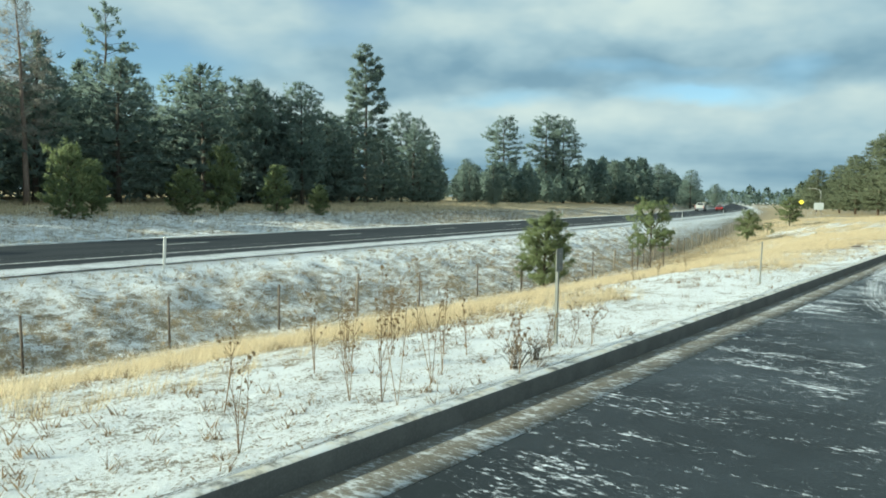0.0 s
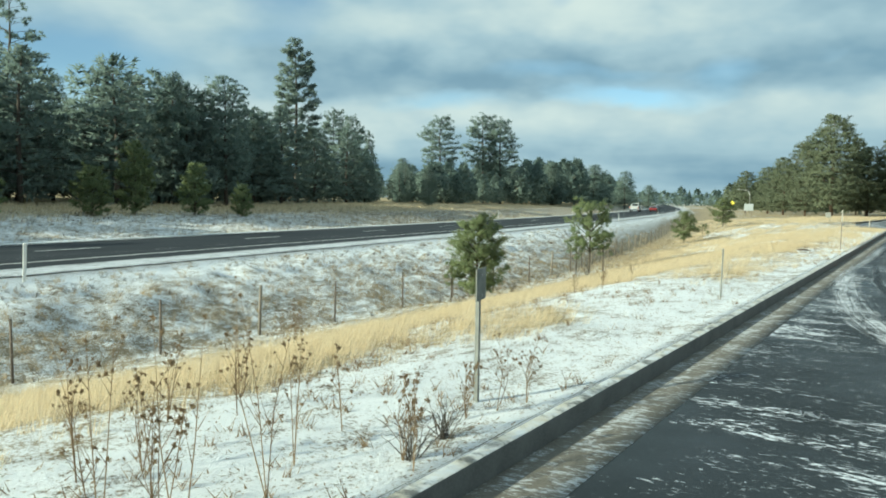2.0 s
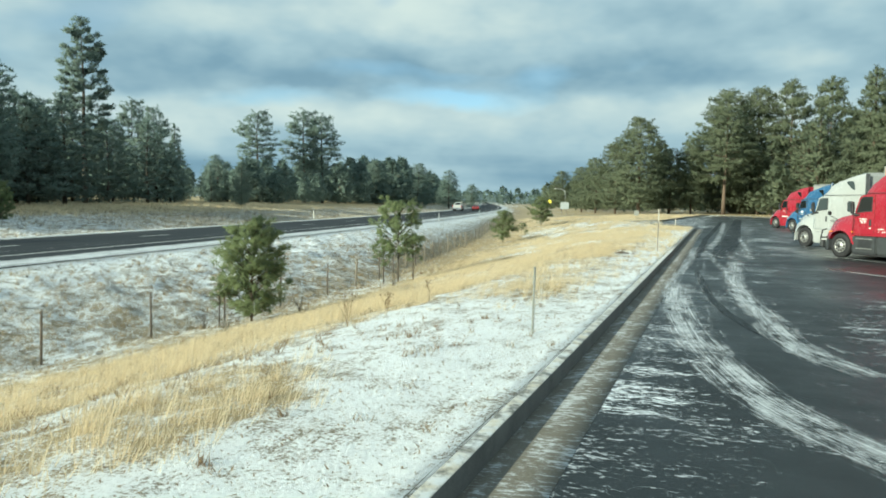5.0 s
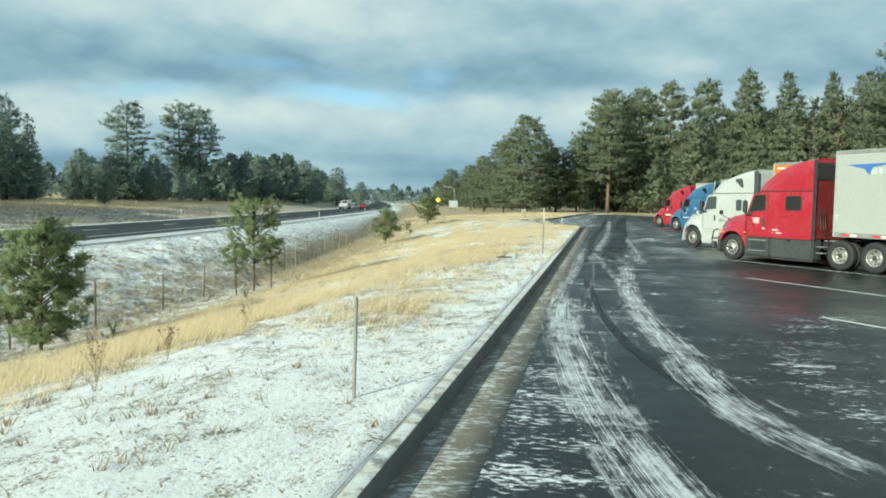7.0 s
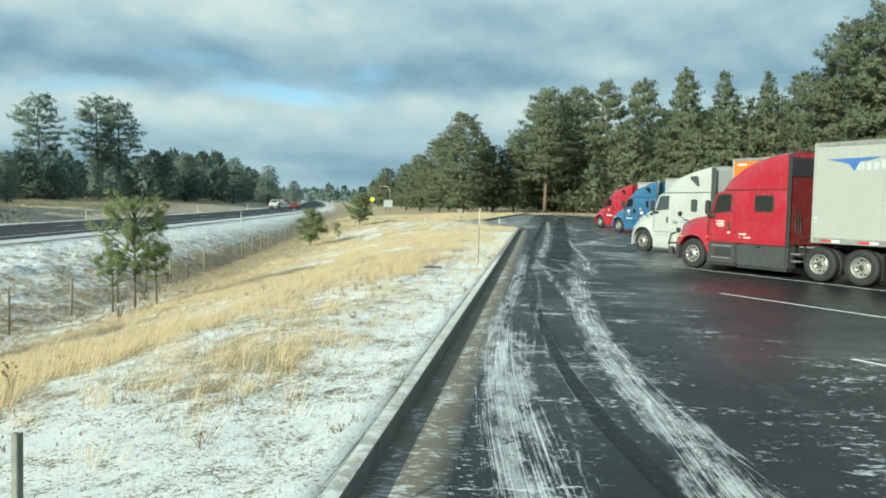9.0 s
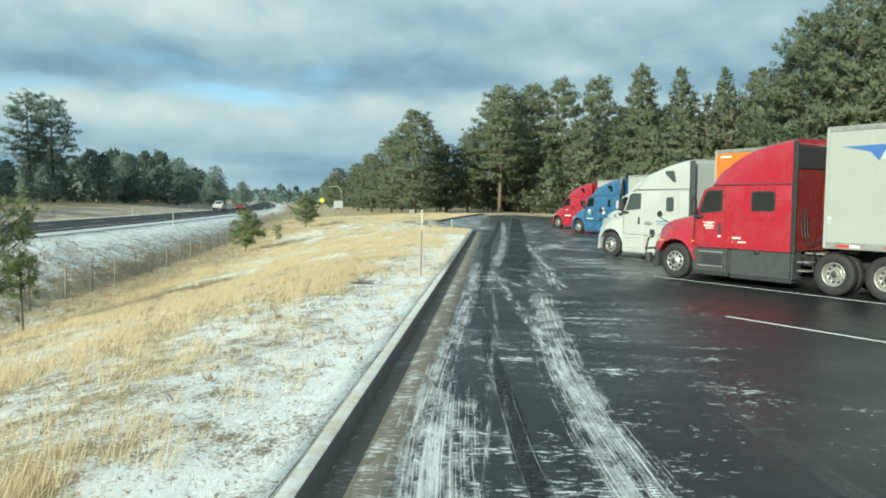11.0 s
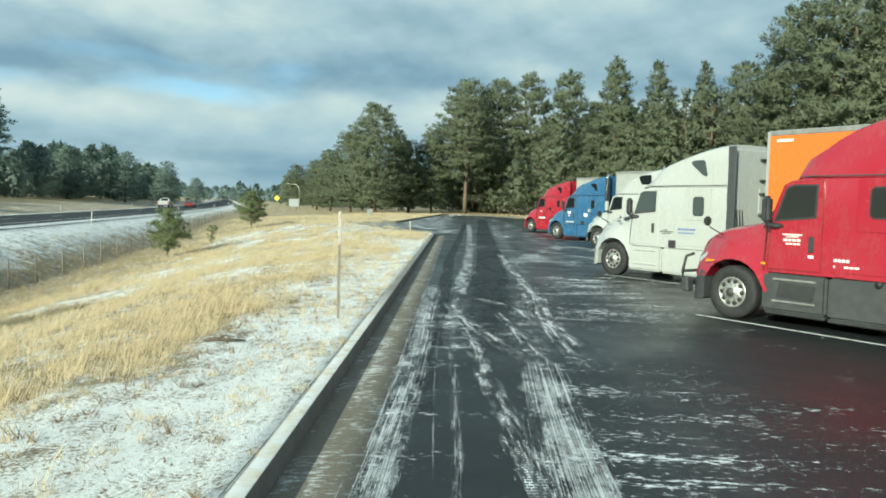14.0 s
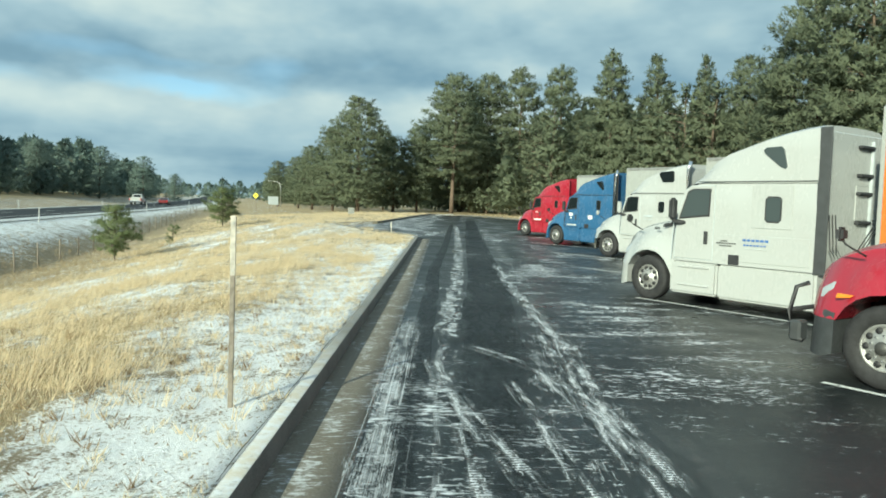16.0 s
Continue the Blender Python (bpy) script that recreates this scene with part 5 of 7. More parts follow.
        panel("window_seal", [(-0.82, 1.90), (-1.62, 1.98), (-1.64, 2.58), (-1.18, 2.58), (-1.04, 2.52)], M_BLACK, 0.006, 0.016)
        panel("door_window", [(-0.87, 1.94), (-1.58, 2.02), (-1.60, 2.55), (-1.19, 2.55), (-1.07, 2.49)], glass, 0.012, 0.020)
        panel("door_handle", [(-1.50, 1.38), (-1.60, 1.38), (-1.60, 1.66), (-1.50, 1.66)], M_BLACK, 0.006, 0.035, 0.012)
        panel("fuel_flap", [(-1.98, 0.99), (-2.14, 0.99), (-2.14, 1.20), (-1.98, 1.20)], M_BLACK if skirt_m != M_GREY else paint_m, 0.0, 0.02, 0.01)
        # sleeper window
        x0, x1, z0, z1 = window
        panel("window_seal", [(x0, z0 + 0.06), (x0 + 0.06, z0), (x1 - 0.06, z0), (x1, z0 + 0.06), (x1, z1 - 0.06), (x1 - 0.06, z1), (x0 + 0.06, z1), (x0, z1 - 0.06)], M_BLACK)
        panel("sleeper_window", [(x0 + 0.03, z0 + 0.06), (x0 + 0.06, z0 + 0.03), (x1 - 0.06, z0 + 0.03), (x1 - 0.03, z0 + 0.06), (x1 - 0.03, z1 - 0.06), (x1 - 0.06, z1 - 0.03), (x0 + 0.06, z1 - 0.03), (x0 + 0.03, z1 - 0.06)], glass, 0.004, 0.018)
        if vent:
            panel("vent_window", [(-2.49, 3.36), (-2.52, 3.30), (-2.86, 3.02), (-2.98, 2.97), (-3.02, 3.02), (-2.93, 3.36), (-2.86, 3.42), (-2.56, 3.41)], glass, -0.055, -0.004)
        # seams
        panel("cowl_seal", [(-0.64, 1.0), (-0.662, 1.0), (-0.70, 1.86), (-0.68, 1.86)], M_DARKRED if paint_m is M_RED else M_LOGOGREY if paint_m is M_WHITEP else M_GREY, -0.01, 0.010, 0.0)
        panel("trim", [(-1.30, 2.715), (-3.65, 2.725), (-3.65, 2.745), (-1.30, 2.735)], M_GREY, -0.012, 0.006, 0.002)
        panel("luggage_door", [(-1.90, 1.06), (-3.58, 1.06), (-3.58, 1.62), (-1.90, 1.62)], paint_m, -0.008, 0.007, 0.008)
        panel("sleeper_panel", [(-2.30, 1.78), (-3.18, 1.78), (-3.18, 2.66), (-2.30, 2.66)], paint_m, -0.008, 0.003, 0.006)
        # side extender behind the sleeper
        em, el = extender
        em = em or paint_m
        a, b = sorted((1.17 * s, 1.205 * s))
        # far extender in a darker red that stands in for shade in the gap
        if rear_shade_m and s < 0:
            em, el = rear_shade_m, 0.72
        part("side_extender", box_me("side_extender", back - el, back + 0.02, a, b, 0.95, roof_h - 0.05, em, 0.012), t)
        # skirts and steps
        a, b = sorted((0.72 * s, 1.212 * s))
        part("step_skirt", box_me("step_skirt", -1.84, -0.62, a, b, 0.26, 0.985, skirt_m, 0.05, 2), t)
        if skirt_m == M_GREY:
            a2, b2 = sorted((1.205 * s, 1.219 * s))
            part("step_recess", prism_me("step_recess", [(-0.92, 0.52), (-1.60, 0.50), (-1.66, 0.78), (-0.98, 0.80)], a2, b2, M_BLACK, 0.01), t)
            part("skirt_lip", box_me("skirt_lip", -1.83, -0.70, *sorted((0.9 * s, 1.205 * s)), 0.20, 0.27, M_BLACK, 0.02), t)
            part("skirt_lip", box_me("skirt_lip", back - 0.06, -1.88, *sorted((0.9 * s, 1.205 * s)), 0.18, 0.25, M_BLACK, 0.02), t)
            part("tank_cap", lathe_me("tank_cap", [(0.001, 1.27 * s), (0.055, 1.265 * s), (0.06, 1.19 * s)], M_CHASSIS, 14, "y", (-2.72, 0, 0.93)), t)
            part("side_lamp", prism_me("side_lamp", [(0.60, 1.06), (0.42, 1.08), (0.38, 1.115), (0.58, 1.125)], *sorted((1.19 * s, 1.232 * s)), M_AMBER, 0.008), t, "amber side lamp")
        part("tank_skirt", box_me("tank_skirt", back - 0.07, -1.86, a, b, 0.24, 0.985, skirt_m, 0.05, 2), t)
        a, b = sorted((1.10 * s, 1.245 * s))
        for z in (0.44, 0.84):
            part("step", box_me("step", -1.66, -0.86, a, b, z, z + 0.035, M_ALU if skirt_m == M_GREY else skirt_m, 0.006), t)
        # wheels
        wheel(t, 0.0, 1.06 * s, 0.515, 0.285, False, s)
        for wx in (-4.78 - longer, -6.04 - longer):
            wheel(t, wx, 1.06 * s, 0.515, 0.27, True, s)
        # lamps
        hl = part("headlight", loft_me("headlight", [(0.66, 1.04, 1.24, 0.16, 0.12, 0.05, 0.01), (0.84, 1.00, 1.20, 0.14, 0.10, 0.05, 0.01), (1.00, 0.98, 1.10, 0.08, 0.05, 0.03, 0.0)], M_LENS), t)
        hl.location = (-0.08, 0.87 * s, 0.05)
        if skirt_m == M_GREY:
            part("marker_lamp", box_me("marker_lamp", -0.70, -0.60, *sorted((1.20 * s, 1.250 * s)), 1.10, 1.15, M_AMBER, 0.015), t)
        # mirrors
        part("hood_mirror_arm", tube_me("hood_mirror_arm", [(0.35, 1.02 * s, 1.60), (0.52, 1.20 * s, 1.74), (0.56, 1.26 * s, 1.82)], 0.014, M_BLACK, 6), t)
        part("hood_mirror", box_me("hood_mirror", 0.50, 0.60, *sorted((1.18 * s, 1.36 * s)), 1.78, 1.96, mirror_m, 0.035, 2), t)
        part("mirror_arm", tube_me("mirror_arm", [(-1.02, 1.19 * s, 1.83), (-0.90, 1.27 * s, 1.83), (-0.79, 1.37 * s, 1.86), (-0.78, 1.40 * s, 1.95)], [0.035, 0.055, 0.05, 0.04], M_BLACK, 8), t)
        part("door_mirror", box_me("door_mirror", -0.86, -0.70, *sorted((1.30 * s, 1.49 * s)), 1.88, 2.37, mirror_m, 0.05, 3), t)
        part("mud_flap", box_me("mud_flap", -6.72 - longer, -6.69 - longer, *sorted((0.80 * s, 1.26 * s)), 0.22, 0.95, M_CHASSIS), t)
    # windshield, grille, bumper
    part("windshield", loft_me("windshield", [(-0.50, 1.88, 1.95, 0.97, 0.95, 0.02, 0.02), (-0.70, 1.92, 2.14, 1.06, 1.02, 0.04, 0.03), (-0.86, 2.0, 2.40, 1.10, 1.05, 0.05, 0.03), (-0.98, 2.2, 2.60, 1.10, 1.05, 0.05, 0.03)], M_GLASS), t)
    part("grille", loft_me("grille", [(1.02, 0.74, 1.12, 0.62, 0.50, 0.06, 0.01), (1.13, 0.76, 1.04, 0.55, 0.44, 0.06, 0.01)], M_BLACK), t)
    for z in (0.80, 0.88, 0.96):
        part("grille_bar", box_me("grille_bar", 1.12, 1.15, -0.46, 0.46, z, z + 0.02, M_CHROME), t)
    part("bumper", loft_me("bumper", [(0.62, 0.34, 0.88, 1.20, 1.19, 0.06, 0.0), (0.76, 0.29, 0.90, 1.18, 1.14, 0.07, 0.0), (0.90, 0.28, 0.90, 1.09, 1.03, 0.08, 0.0), (1.02, 0.29, 0.86, 0.95, 0.88, 0.08, 0.0), (1.12, 0.32, 0.80, 0.74, 0.68, 0.07, 0.0), (1.17, 0.37, 0.72, 0.55, 0.50, 0.05, 0.0)], bumper_m), t)
    # chassis, fifth wheel, air lines
    for s in (1, -1):
        part("frame_rail", box_me("frame_rail", -6.75 - longer, 0.8, *sorted((0.36 * s, 0.46 * s)), 0.62, 0.92, M_CHASSIS), t)
    part("fifth_wheel", box_me("fifth_wheel", -5.9 - longer, -5.0 - longer, -0.45, 0.45, 0.92, 1.10, M_CHASSIS, 0.03), t)
    part("deck_plate", box_me("deck_plate", -4.7 - longer, back - 0.05, -0.6, 0.6, 0.93, 0.97, M_ALU), t)
    # a darker colour here paints in the shade thrown by the trailer
    part("rear_wall", box_me("rear_wall", back - 0.05, back + 0.01, -1.15, 1.15, 1.0, roof_h - 0.10, rear_shade_m or paint_m, 0.02), t)
    if rear_shade_m:
        part("rear_cap", box_me("rear_cap", back - 0.075, back - 0.045, -1.1, 1.1, roof_h - 0.75, roof_h - 0.16, M_BLACK, 0.02), t)
    part("rear_window_panel", box_me("rear_window_panel", back - 0.065, back - 0.04, -0.95, -0.1, 2.0, 2.7, rear_shade_m or paint_m, 0.02), t)
    for dy, mt in ((0.12, M_BLACK), (0.0, M_HUB), (-0.12, M_BLACK)):
        part("air_line", tube_me("air_line", [(back - 0.05, 0.72 + dy, 2.1), (back - 0.2, 0.9 + dy, 1.45), (back - 0.4, 0.9 + dy, 1.12), (back - 0.6, 0.72 + dy, 1.4), (back - 0.78, 0.5 + dy, 1.9)], 0.012, mt, 6), t)
    for z in (0.52, 0.74):
        part("deck_step", box_me("deck_step", back - 0.51, back - 0.21, 0.9, 1.2, z, z + 0.03, M_ALU), t)
    part("step_bracket", box_me("step_bracket", back - 0.49, back - 0.45, 0.88, 0.94, 0.5, 1.0, M_CHASSIS), t)
    if exhaust:
        for s in (1, -1):
            part("exhaust_stack", tube_me("exhaust_stack", [(back - 0.2, 1.27 * s, 1.0), (back - 0.2, 1.27 * s, 3.6), (back - 0.3, 1.28 * s, 3.95)], 0.065, M_CHROME, 12), t)
    for x0, x1, z0, z1, mt in decals:
        part("decal", box_me("decal", x0, x1, 1.232, 1.240, z0, z1, mt), t)
    return t


def trailer(m, label, side_m, front_m, nose=-4.56, length=16.15, decals=(), brackets=False):
    """A box semi-trailer coupled behind a tractor whose front axle is the origin."""
    t = thing("semi_trailer", m, label, "trailer", "trailers parked in the lot")
    a, b = nose - length, nose
    bw = 1.285
    part("front_wall", box_me("front_wall", b - 0.06, b, -bw + 0.03, bw - 0.03, 1.22, 4.03, front_m, 0.02), t)
    for s in (1, -1):
        y0, y1 = sorted(((bw - 0.03) * s, bw * s))
        n = 8
        for i in range(n):
            x1 = b - 0.07 - i * (length - 0.1) / n
            part("side_panel", box_me("side_panel", x1 - (length - 0.1) / n + 0.004, x1, y0, y1, 1.30, 3.93, side_m, 0.003), t)
        y0, y1 = sorted(((bw - 0.06) * s, (bw + 0.012) * s))
        part("bottom_rail", box_me("bottom_rail", a, b, y0, y1, 1.14, 1.30, M_ALU, 0.01), t)
        part("top_rail", box_me("top_rail", a, b, y0, y1, 3.93, 4.05, M_ALU, 0.015), t)
        y0, y1 = sorted(((bw - 0.05) * s, (bw + 0.014) * s))
        part("corner_post", box_me("corner_post", b - 0.09, b + 0.012, y0, y1, 1.14, 4.05, front_m, 0.02, 2), t)
        y0, y1 = sorted(((bw + 0.010) * s, (bw + 0.018) * s))
        for i in range(14):
            x = b - 0.35 - i * 1.12
            part("reflector_tape", box_me("reflector_tape", x - 0.30, x, y0, y1, 1.19, 1.25, M_REDTAPE), t)
            part("reflector_tape", box_me("reflector_tape", x - 0.55, x - 0.31, y0, y1, 1.19, 1.25, M_WHITE), t)
        for wx in (a + 1.6, a + 2.9):
            wheel(t, wx, 1.06 * s, 0.515, 0.27, True, s)
        y0, y1 = sorted((0.62 * s, 0.74 * s))
        part("landing_leg", box_me("landing_leg", b - 2.85, b - 2.72, y0, y1, 0.05, 1.2, M_STEEL, 0.01), t)
        part("landing_foot", box_me("landing_foot", b - 2.95, b - 2.62, *sorted((0.54 * s, 0.82 * s)), 0.0, 0.05, M_STEEL), t)
    part("roof", box_me("roof", a, b, -bw + 0.02, bw - 0.02, 4.02, 4.06, M_TRAILER), t)
    part("floor", box_me("floor", a, b, -bw + 0.06, bw - 0.06, 1.16, 1.28, M_CHASSIS), t)
    part("rear_door", box_me("rear_door", a, a + 0.05, -bw + 0.03, bw - 0.03, 1.2, 4.0, front_m, 0.02), t)
    part("bogie", box_me("bogie", a + 0.9, a + 3.6, -0.5, 0.5, 0.7, 1.16, M_CHASSIS, 0.03), t)
    for x0, x1, z0, z1, mt in decals:
        part("decal", box_me("decal", x0, x1, bw + 0.001, bw + 0.006, z0, z1, mt), t)
    if brackets:
        for z in (3.78, 3.0, 2.62, 1.98):
            part("bracket", box_me("bracket", b + 0.01, b + 0.30, 0.70, 1.20, z, z + 0.07, M_BLACK, 0.02), t)
    return t


def place_truck(px, py, angle):
    """The pose of a truck whose left front wheel stands at (px, py), turned by angle from the lot's length."""
    h = Vector((-math.sin(radians(angle)), math.cos(radians(angle)), 0))
    left = Vector((-h.y, h.x, 0))
    c = Vector((px, py, 0)) - left * 1.2
    return Matrix.Translation(c) @ Matrix.Rotation(math.atan2(h.y, h.x), 4, 'Z')


BAR = lambda x, z, w, h, mt: (x - w, x, z, z + h, mt)
red_pose = place_truck(6.68, 38.15, 36.5)
red = tractor(red_pose, "bright red sleeper tractor with grey plastic skirts", M_RED, M_GREY, vent=False, glass=M_GLASS_SMOKE, nose=(1.73, 1.62, 1.49, 1.40, 1.28), brow=True, rear_shade_m=M_DARKRED, extender=(M_CHASSIS, 0.12), window=(-3.20, -2.50, 2.00, 2.54),
        decals=(BAR(-1.00, 1.67, 0.38, 0.022, M_WHITE), BAR(-1.08, 1.635, 0.24, 0.018, M_WHITE), *[BAR(-1.03 - 0.085 * i, 1.56, 0.065, 0.045, M_WHITE) for i in range(4)], *[BAR(-1.08 - 0.07 * i, 1.50, 0.05, 0.03, M_WHITE) for i in range(4)],
                *[BAR(-1.96 - 0.07 * i, 1.25, 0.05, 0.05, M_WHITE) for i in range(4)], *[BAR(-1.96 - 0.09 * i, 1.15, 0.07, 0.035, M_WHITE) for i in range(5)], BAR(-1.50, 1.28, 0.10, 0.05, M_WHITE)))
for s in (1, -1):
    part("bumper_guard", tube_me("bumper_guard", [(1.10, 1.02 * s, 0.42), (1.28, 0.98 * s, 0.46), (1.33, 0.95 * s, 0.80), (1.27, 0.92 * s, 1.12), (1.16, 0.80 * s, 1.18)], 0.032, M_BLACK, 8), red)
    part("tow_plate", box_me("tow_plate", 1.12, 1.28, *sorted((0.84 * s, 1.06 * s)), 0.40, 0.68, M_GREY, 0.03), red)
part("bumper_bar", tube_me("bumper_bar", [(1.33, -0.95, 0.80), (1.37, 0, 0.80), (1.33, 0.95, 0.80)], 0.032, M_BLACK, 8), red)
red_trailer = trailer(red_pose, "white box trailer with a blue wing emblem", M_TRAILER, M_TRAILER,
        decals=(BAR(-5.86, 3.24, 0.10, 0.30, M_LOGOGREY), BAR(-6.0, 3.24, 0.06, 0.20, M_LOGOGREY), BAR(-6.14, 3.24, 0.12, 0.20, M_LOGOGREY), BAR(-6.34, 3.24, 0.14, 0.20, M_LOGOGREY), BAR(-6.56, 3.24, 0.08, 0.26, M_LOGOGREY), BAR(-4.60, 1.84, 0.14, 0.08, M_LOGOGREY), BAR(-4.62, 1.74, 0.10, 0.05, M_LOGOGREY)))
part("emblem", prism_me("emblem", [(-4.95, 3.57), (-5.7, 3.58), (-6.6, 3.60), (-6.2, 3.50), (-5.95, 3.48), (-5.80, 3.22), (-5.62, 3.42), (-5.4, 3.48)], 1.288, 1.296, M_LOGOBLUE), red_trailer, "blue wing emblem")

white_pose = place_truck(6.15, 46.75, 35.0)
white = tractor(white_pose, "cream-white sleeper tractor with aerodynamic roof", M_WHITEP, M_WHITEP, vent=True, nose=(1.71, 1.59, 1.46, 1.36, 1.23), window=(-2.96, -2.60, 1.90, 2.43), extender=(M_GREY, 0.22), roof_h=3.80, longer=0.30,
        glass=M_GLASS_PALE,
        decals=(*[BAR(-2.44 - 0.10 * i, 1.50, 0.075, 0.045, M_LOGOBLUE) for i in range(6)], BAR(-2.44, 1.465, 0.62, 0.012, M_LOGOGREY), *[BAR(-2.46 - 0.075 * i, 1.405, 0.055, 0.03, M_LOGOBLUE) for i in range(7)], BAR(-2.50, 1.34, 0.48, 0.012, M_LOGOGREY),
                *[BAR(-1.92 - 0.06 * i, 1.47, 0.045, 0.022, M_GREY) for i in range(3)], *[BAR(-1.82 - 0.06 * i, 1.42, 0.045, 0.025, M_GREY) for i in range(8)], *[BAR(-1.90 - 0.06 * i, 1.37, 0.045, 0.022, M_GREY) for i in range(5)], *[BAR(-0.18 - 0.05 * i, 1.64, 0.035, 0.06, M_GREY) for i in range(3)]))
# the hood's side vent and its chrome badge
part("hood_vent", prism_me("hood_vent", [(-0.30, 1.70), (-0.66, 1.78), (-0.70, 1.84), (-0.34, 1.78)], 1.02, 1.13, M_BLACK, 0.01), white)
for z in (3.42, 2.86, 2.50, 1.92):
    part("bracket", box_me("bracket", -4.10, -3.99, -0.62, -0.10, z, z + 0.07, M_BLACK, 0.02), white)
part("rear_post", box_me("rear_post", -4.06, -3.99, -0.70, -0.62, 1.1, 3.6, M_LOGOGREY, 0.02), white)
trailer(white_pose, "orange box trailer with a pale front wall", M_ORANGE, M_TRAILER, nose=-5.10, decals=(BAR(-5.35, 3.78, 0.42, 0.06, M_WHITE),))

w2 = place_truck(8.38, 61.44, 34.5)
white_far = tractor(w2, "white sleeper tractor with chrome stacks, standing farther back", M_WHITEP, M_WHITEP, vent=False, window=(-2.75, -2.45, 1.95, 2.4), exhaust=True, roof_h=3.85, longer=0.2, mirror_m=M_WHITEP, bumper_m=M_CHROME,
        decals=(BAR(-1.95, 1.76, 0.44, 0.09, M_LOGOGREY), BAR(-1.95, 1.66, 0.44, 0.04, M_LOGOGREY)))
for s in (1, -1):
    part("vent_window", prism_me("vent_window", [(-2.62, 3.50), (-2.64, 3.42), (-2.80, 3.16), (-3.30, 3.16), (-3.36, 3.22), (-3.34, 3.54), (-3.28, 3.60), (-2.74, 3.57)], *sorted((1.16 * s, 1.215 * s)), M_GLASS, 0.004), white_far)
trailer(w2, "white box trailer behind a white tractor", M_TRAILER, M_TRAILER, nose=-4.85)
bl = place_truck(7.54, 70.72, 34.5)
tractor(bl, "blue sleeper tractor with a grey lower panel", M_BLUE, M_BLUE, vent=True, exhaust=True, extender=(M_CHASSIS, 0.3), longer=0.45, window=(-2.85, -2.55, 1.95, 2.45),
        decals=(BAR(-1.05, 1.60, 0.26, 0.16, M_WHITE), BAR(-1.1, 1.46, 0.16, 0.06, M_WHITE), BAR(-0.9, 1.08, 0.7, 0.08, M_LOGOGREY), BAR(-2.45, 1.45, 0.3, 0.2, M_WHITE)))
trailer(bl, "white box trailer behind a blue tractor", M_TRAILER, M_TRAILER, nose=-5.0)
r2 = place_truck(7.0, 81.5, 34.5)
tractor(r2, "deep red sleeper tractor at the row's far end", M_RED, M_RED, vent=True, longer=0.4, window=(-2.85, -2.55, 1.95, 2.45),
        decals=(BAR(-1.0, 1.10, 0.7, 0.10, M_WHITE), BAR(-1.1, 1.62, 0.26, 0.05, M_WHITE)))
trailer(r2, "white box trailer behind a red tractor", M_TRAILER, M_TRAILER, nose=-5.0)

# ---- fence along the ditch ----
M_RUSTPOST = plain("rusty_steel_post", (0.13, 0.105, 0.085), 0.8, 0.2, vary=0.4, scale=12)
fence = thing("wire_fence", pose(0, 0, 0), "woven wire fence on thin weathered posts", "fence")
fr = random.Random(3)
fys, y = [], -9.0
while y < 150:
    fys.append(y)
    y += fr.uniform(3.4, 4.0)
tops = []
for y in fys:
    x = float(fence_x(y))
    z = float(ground_z(x, y))
    h = 1.42 + fr.uniform(-0.08, 0.08)
    lx, ly = fr.gauss(0, 0.025), fr.gauss(0, 0.03)
    wood = fr.random() < 0.45
    r = 0.05 if wood else 0.034
    part("post", tube_me("post", [(x, y, z - 0.15), (x + lx * 0.5, y + ly * 0.5, z + h * 0.5), (x + lx, y + ly, z + h)], [r, r * 0.97, r * 0.9], M_POSTWOOD if wood else M_RUSTPOST, 7), fence)
    tops.append((x, y, z, lx, ly, h))
for frac in (0.10, 0.28, 0.46, 0.66, 0.94):
    pts = []
    for (x, y, z, lx, ly, h), nxt in zip(tops, tops[1:] + tops[-1:]):
        pts.append((x + lx * frac + 0.03, y + ly * frac, z + h * frac))
        if nxt[1] != y:
            pts.append(((x + nxt[0]) / 2 + 0.03, (y + nxt[1]) / 2, (z + h * frac + nxt[2] + nxt[5] * frac) / 2 - 0.012))
    part("wire", tube_me("wire", pts, 0.0045, M_WIRE, 4), fence)
st = []
for (x, y, z, lx, ly, h), nxt in zip(tops[:-1], tops[1:]):
    n = 9 if y < 60 else 5
    for i in range(1, n):
        f = i / n
        px, py, pz = x + (nxt[0] - x) * f + 0.03, y + (nxt[1] - y) * f, z + (nxt[2] - z) * f
        a = np.array([px, py, pz + 0.10])
        b = np.array([px, py, pz + h * 0.66])
        for d in (np.array([0.003, 0.003, 0]), np.array([0.003, -0.003, 0])):
            st.append([a - d, a + d, b])
            st.append([b - d, b + d, a])
part("wire_stays", tri_mesh("wire_stays", np.array(st), M_WIRE), fence)["kind"] = "stuff"

# ---- posts ----


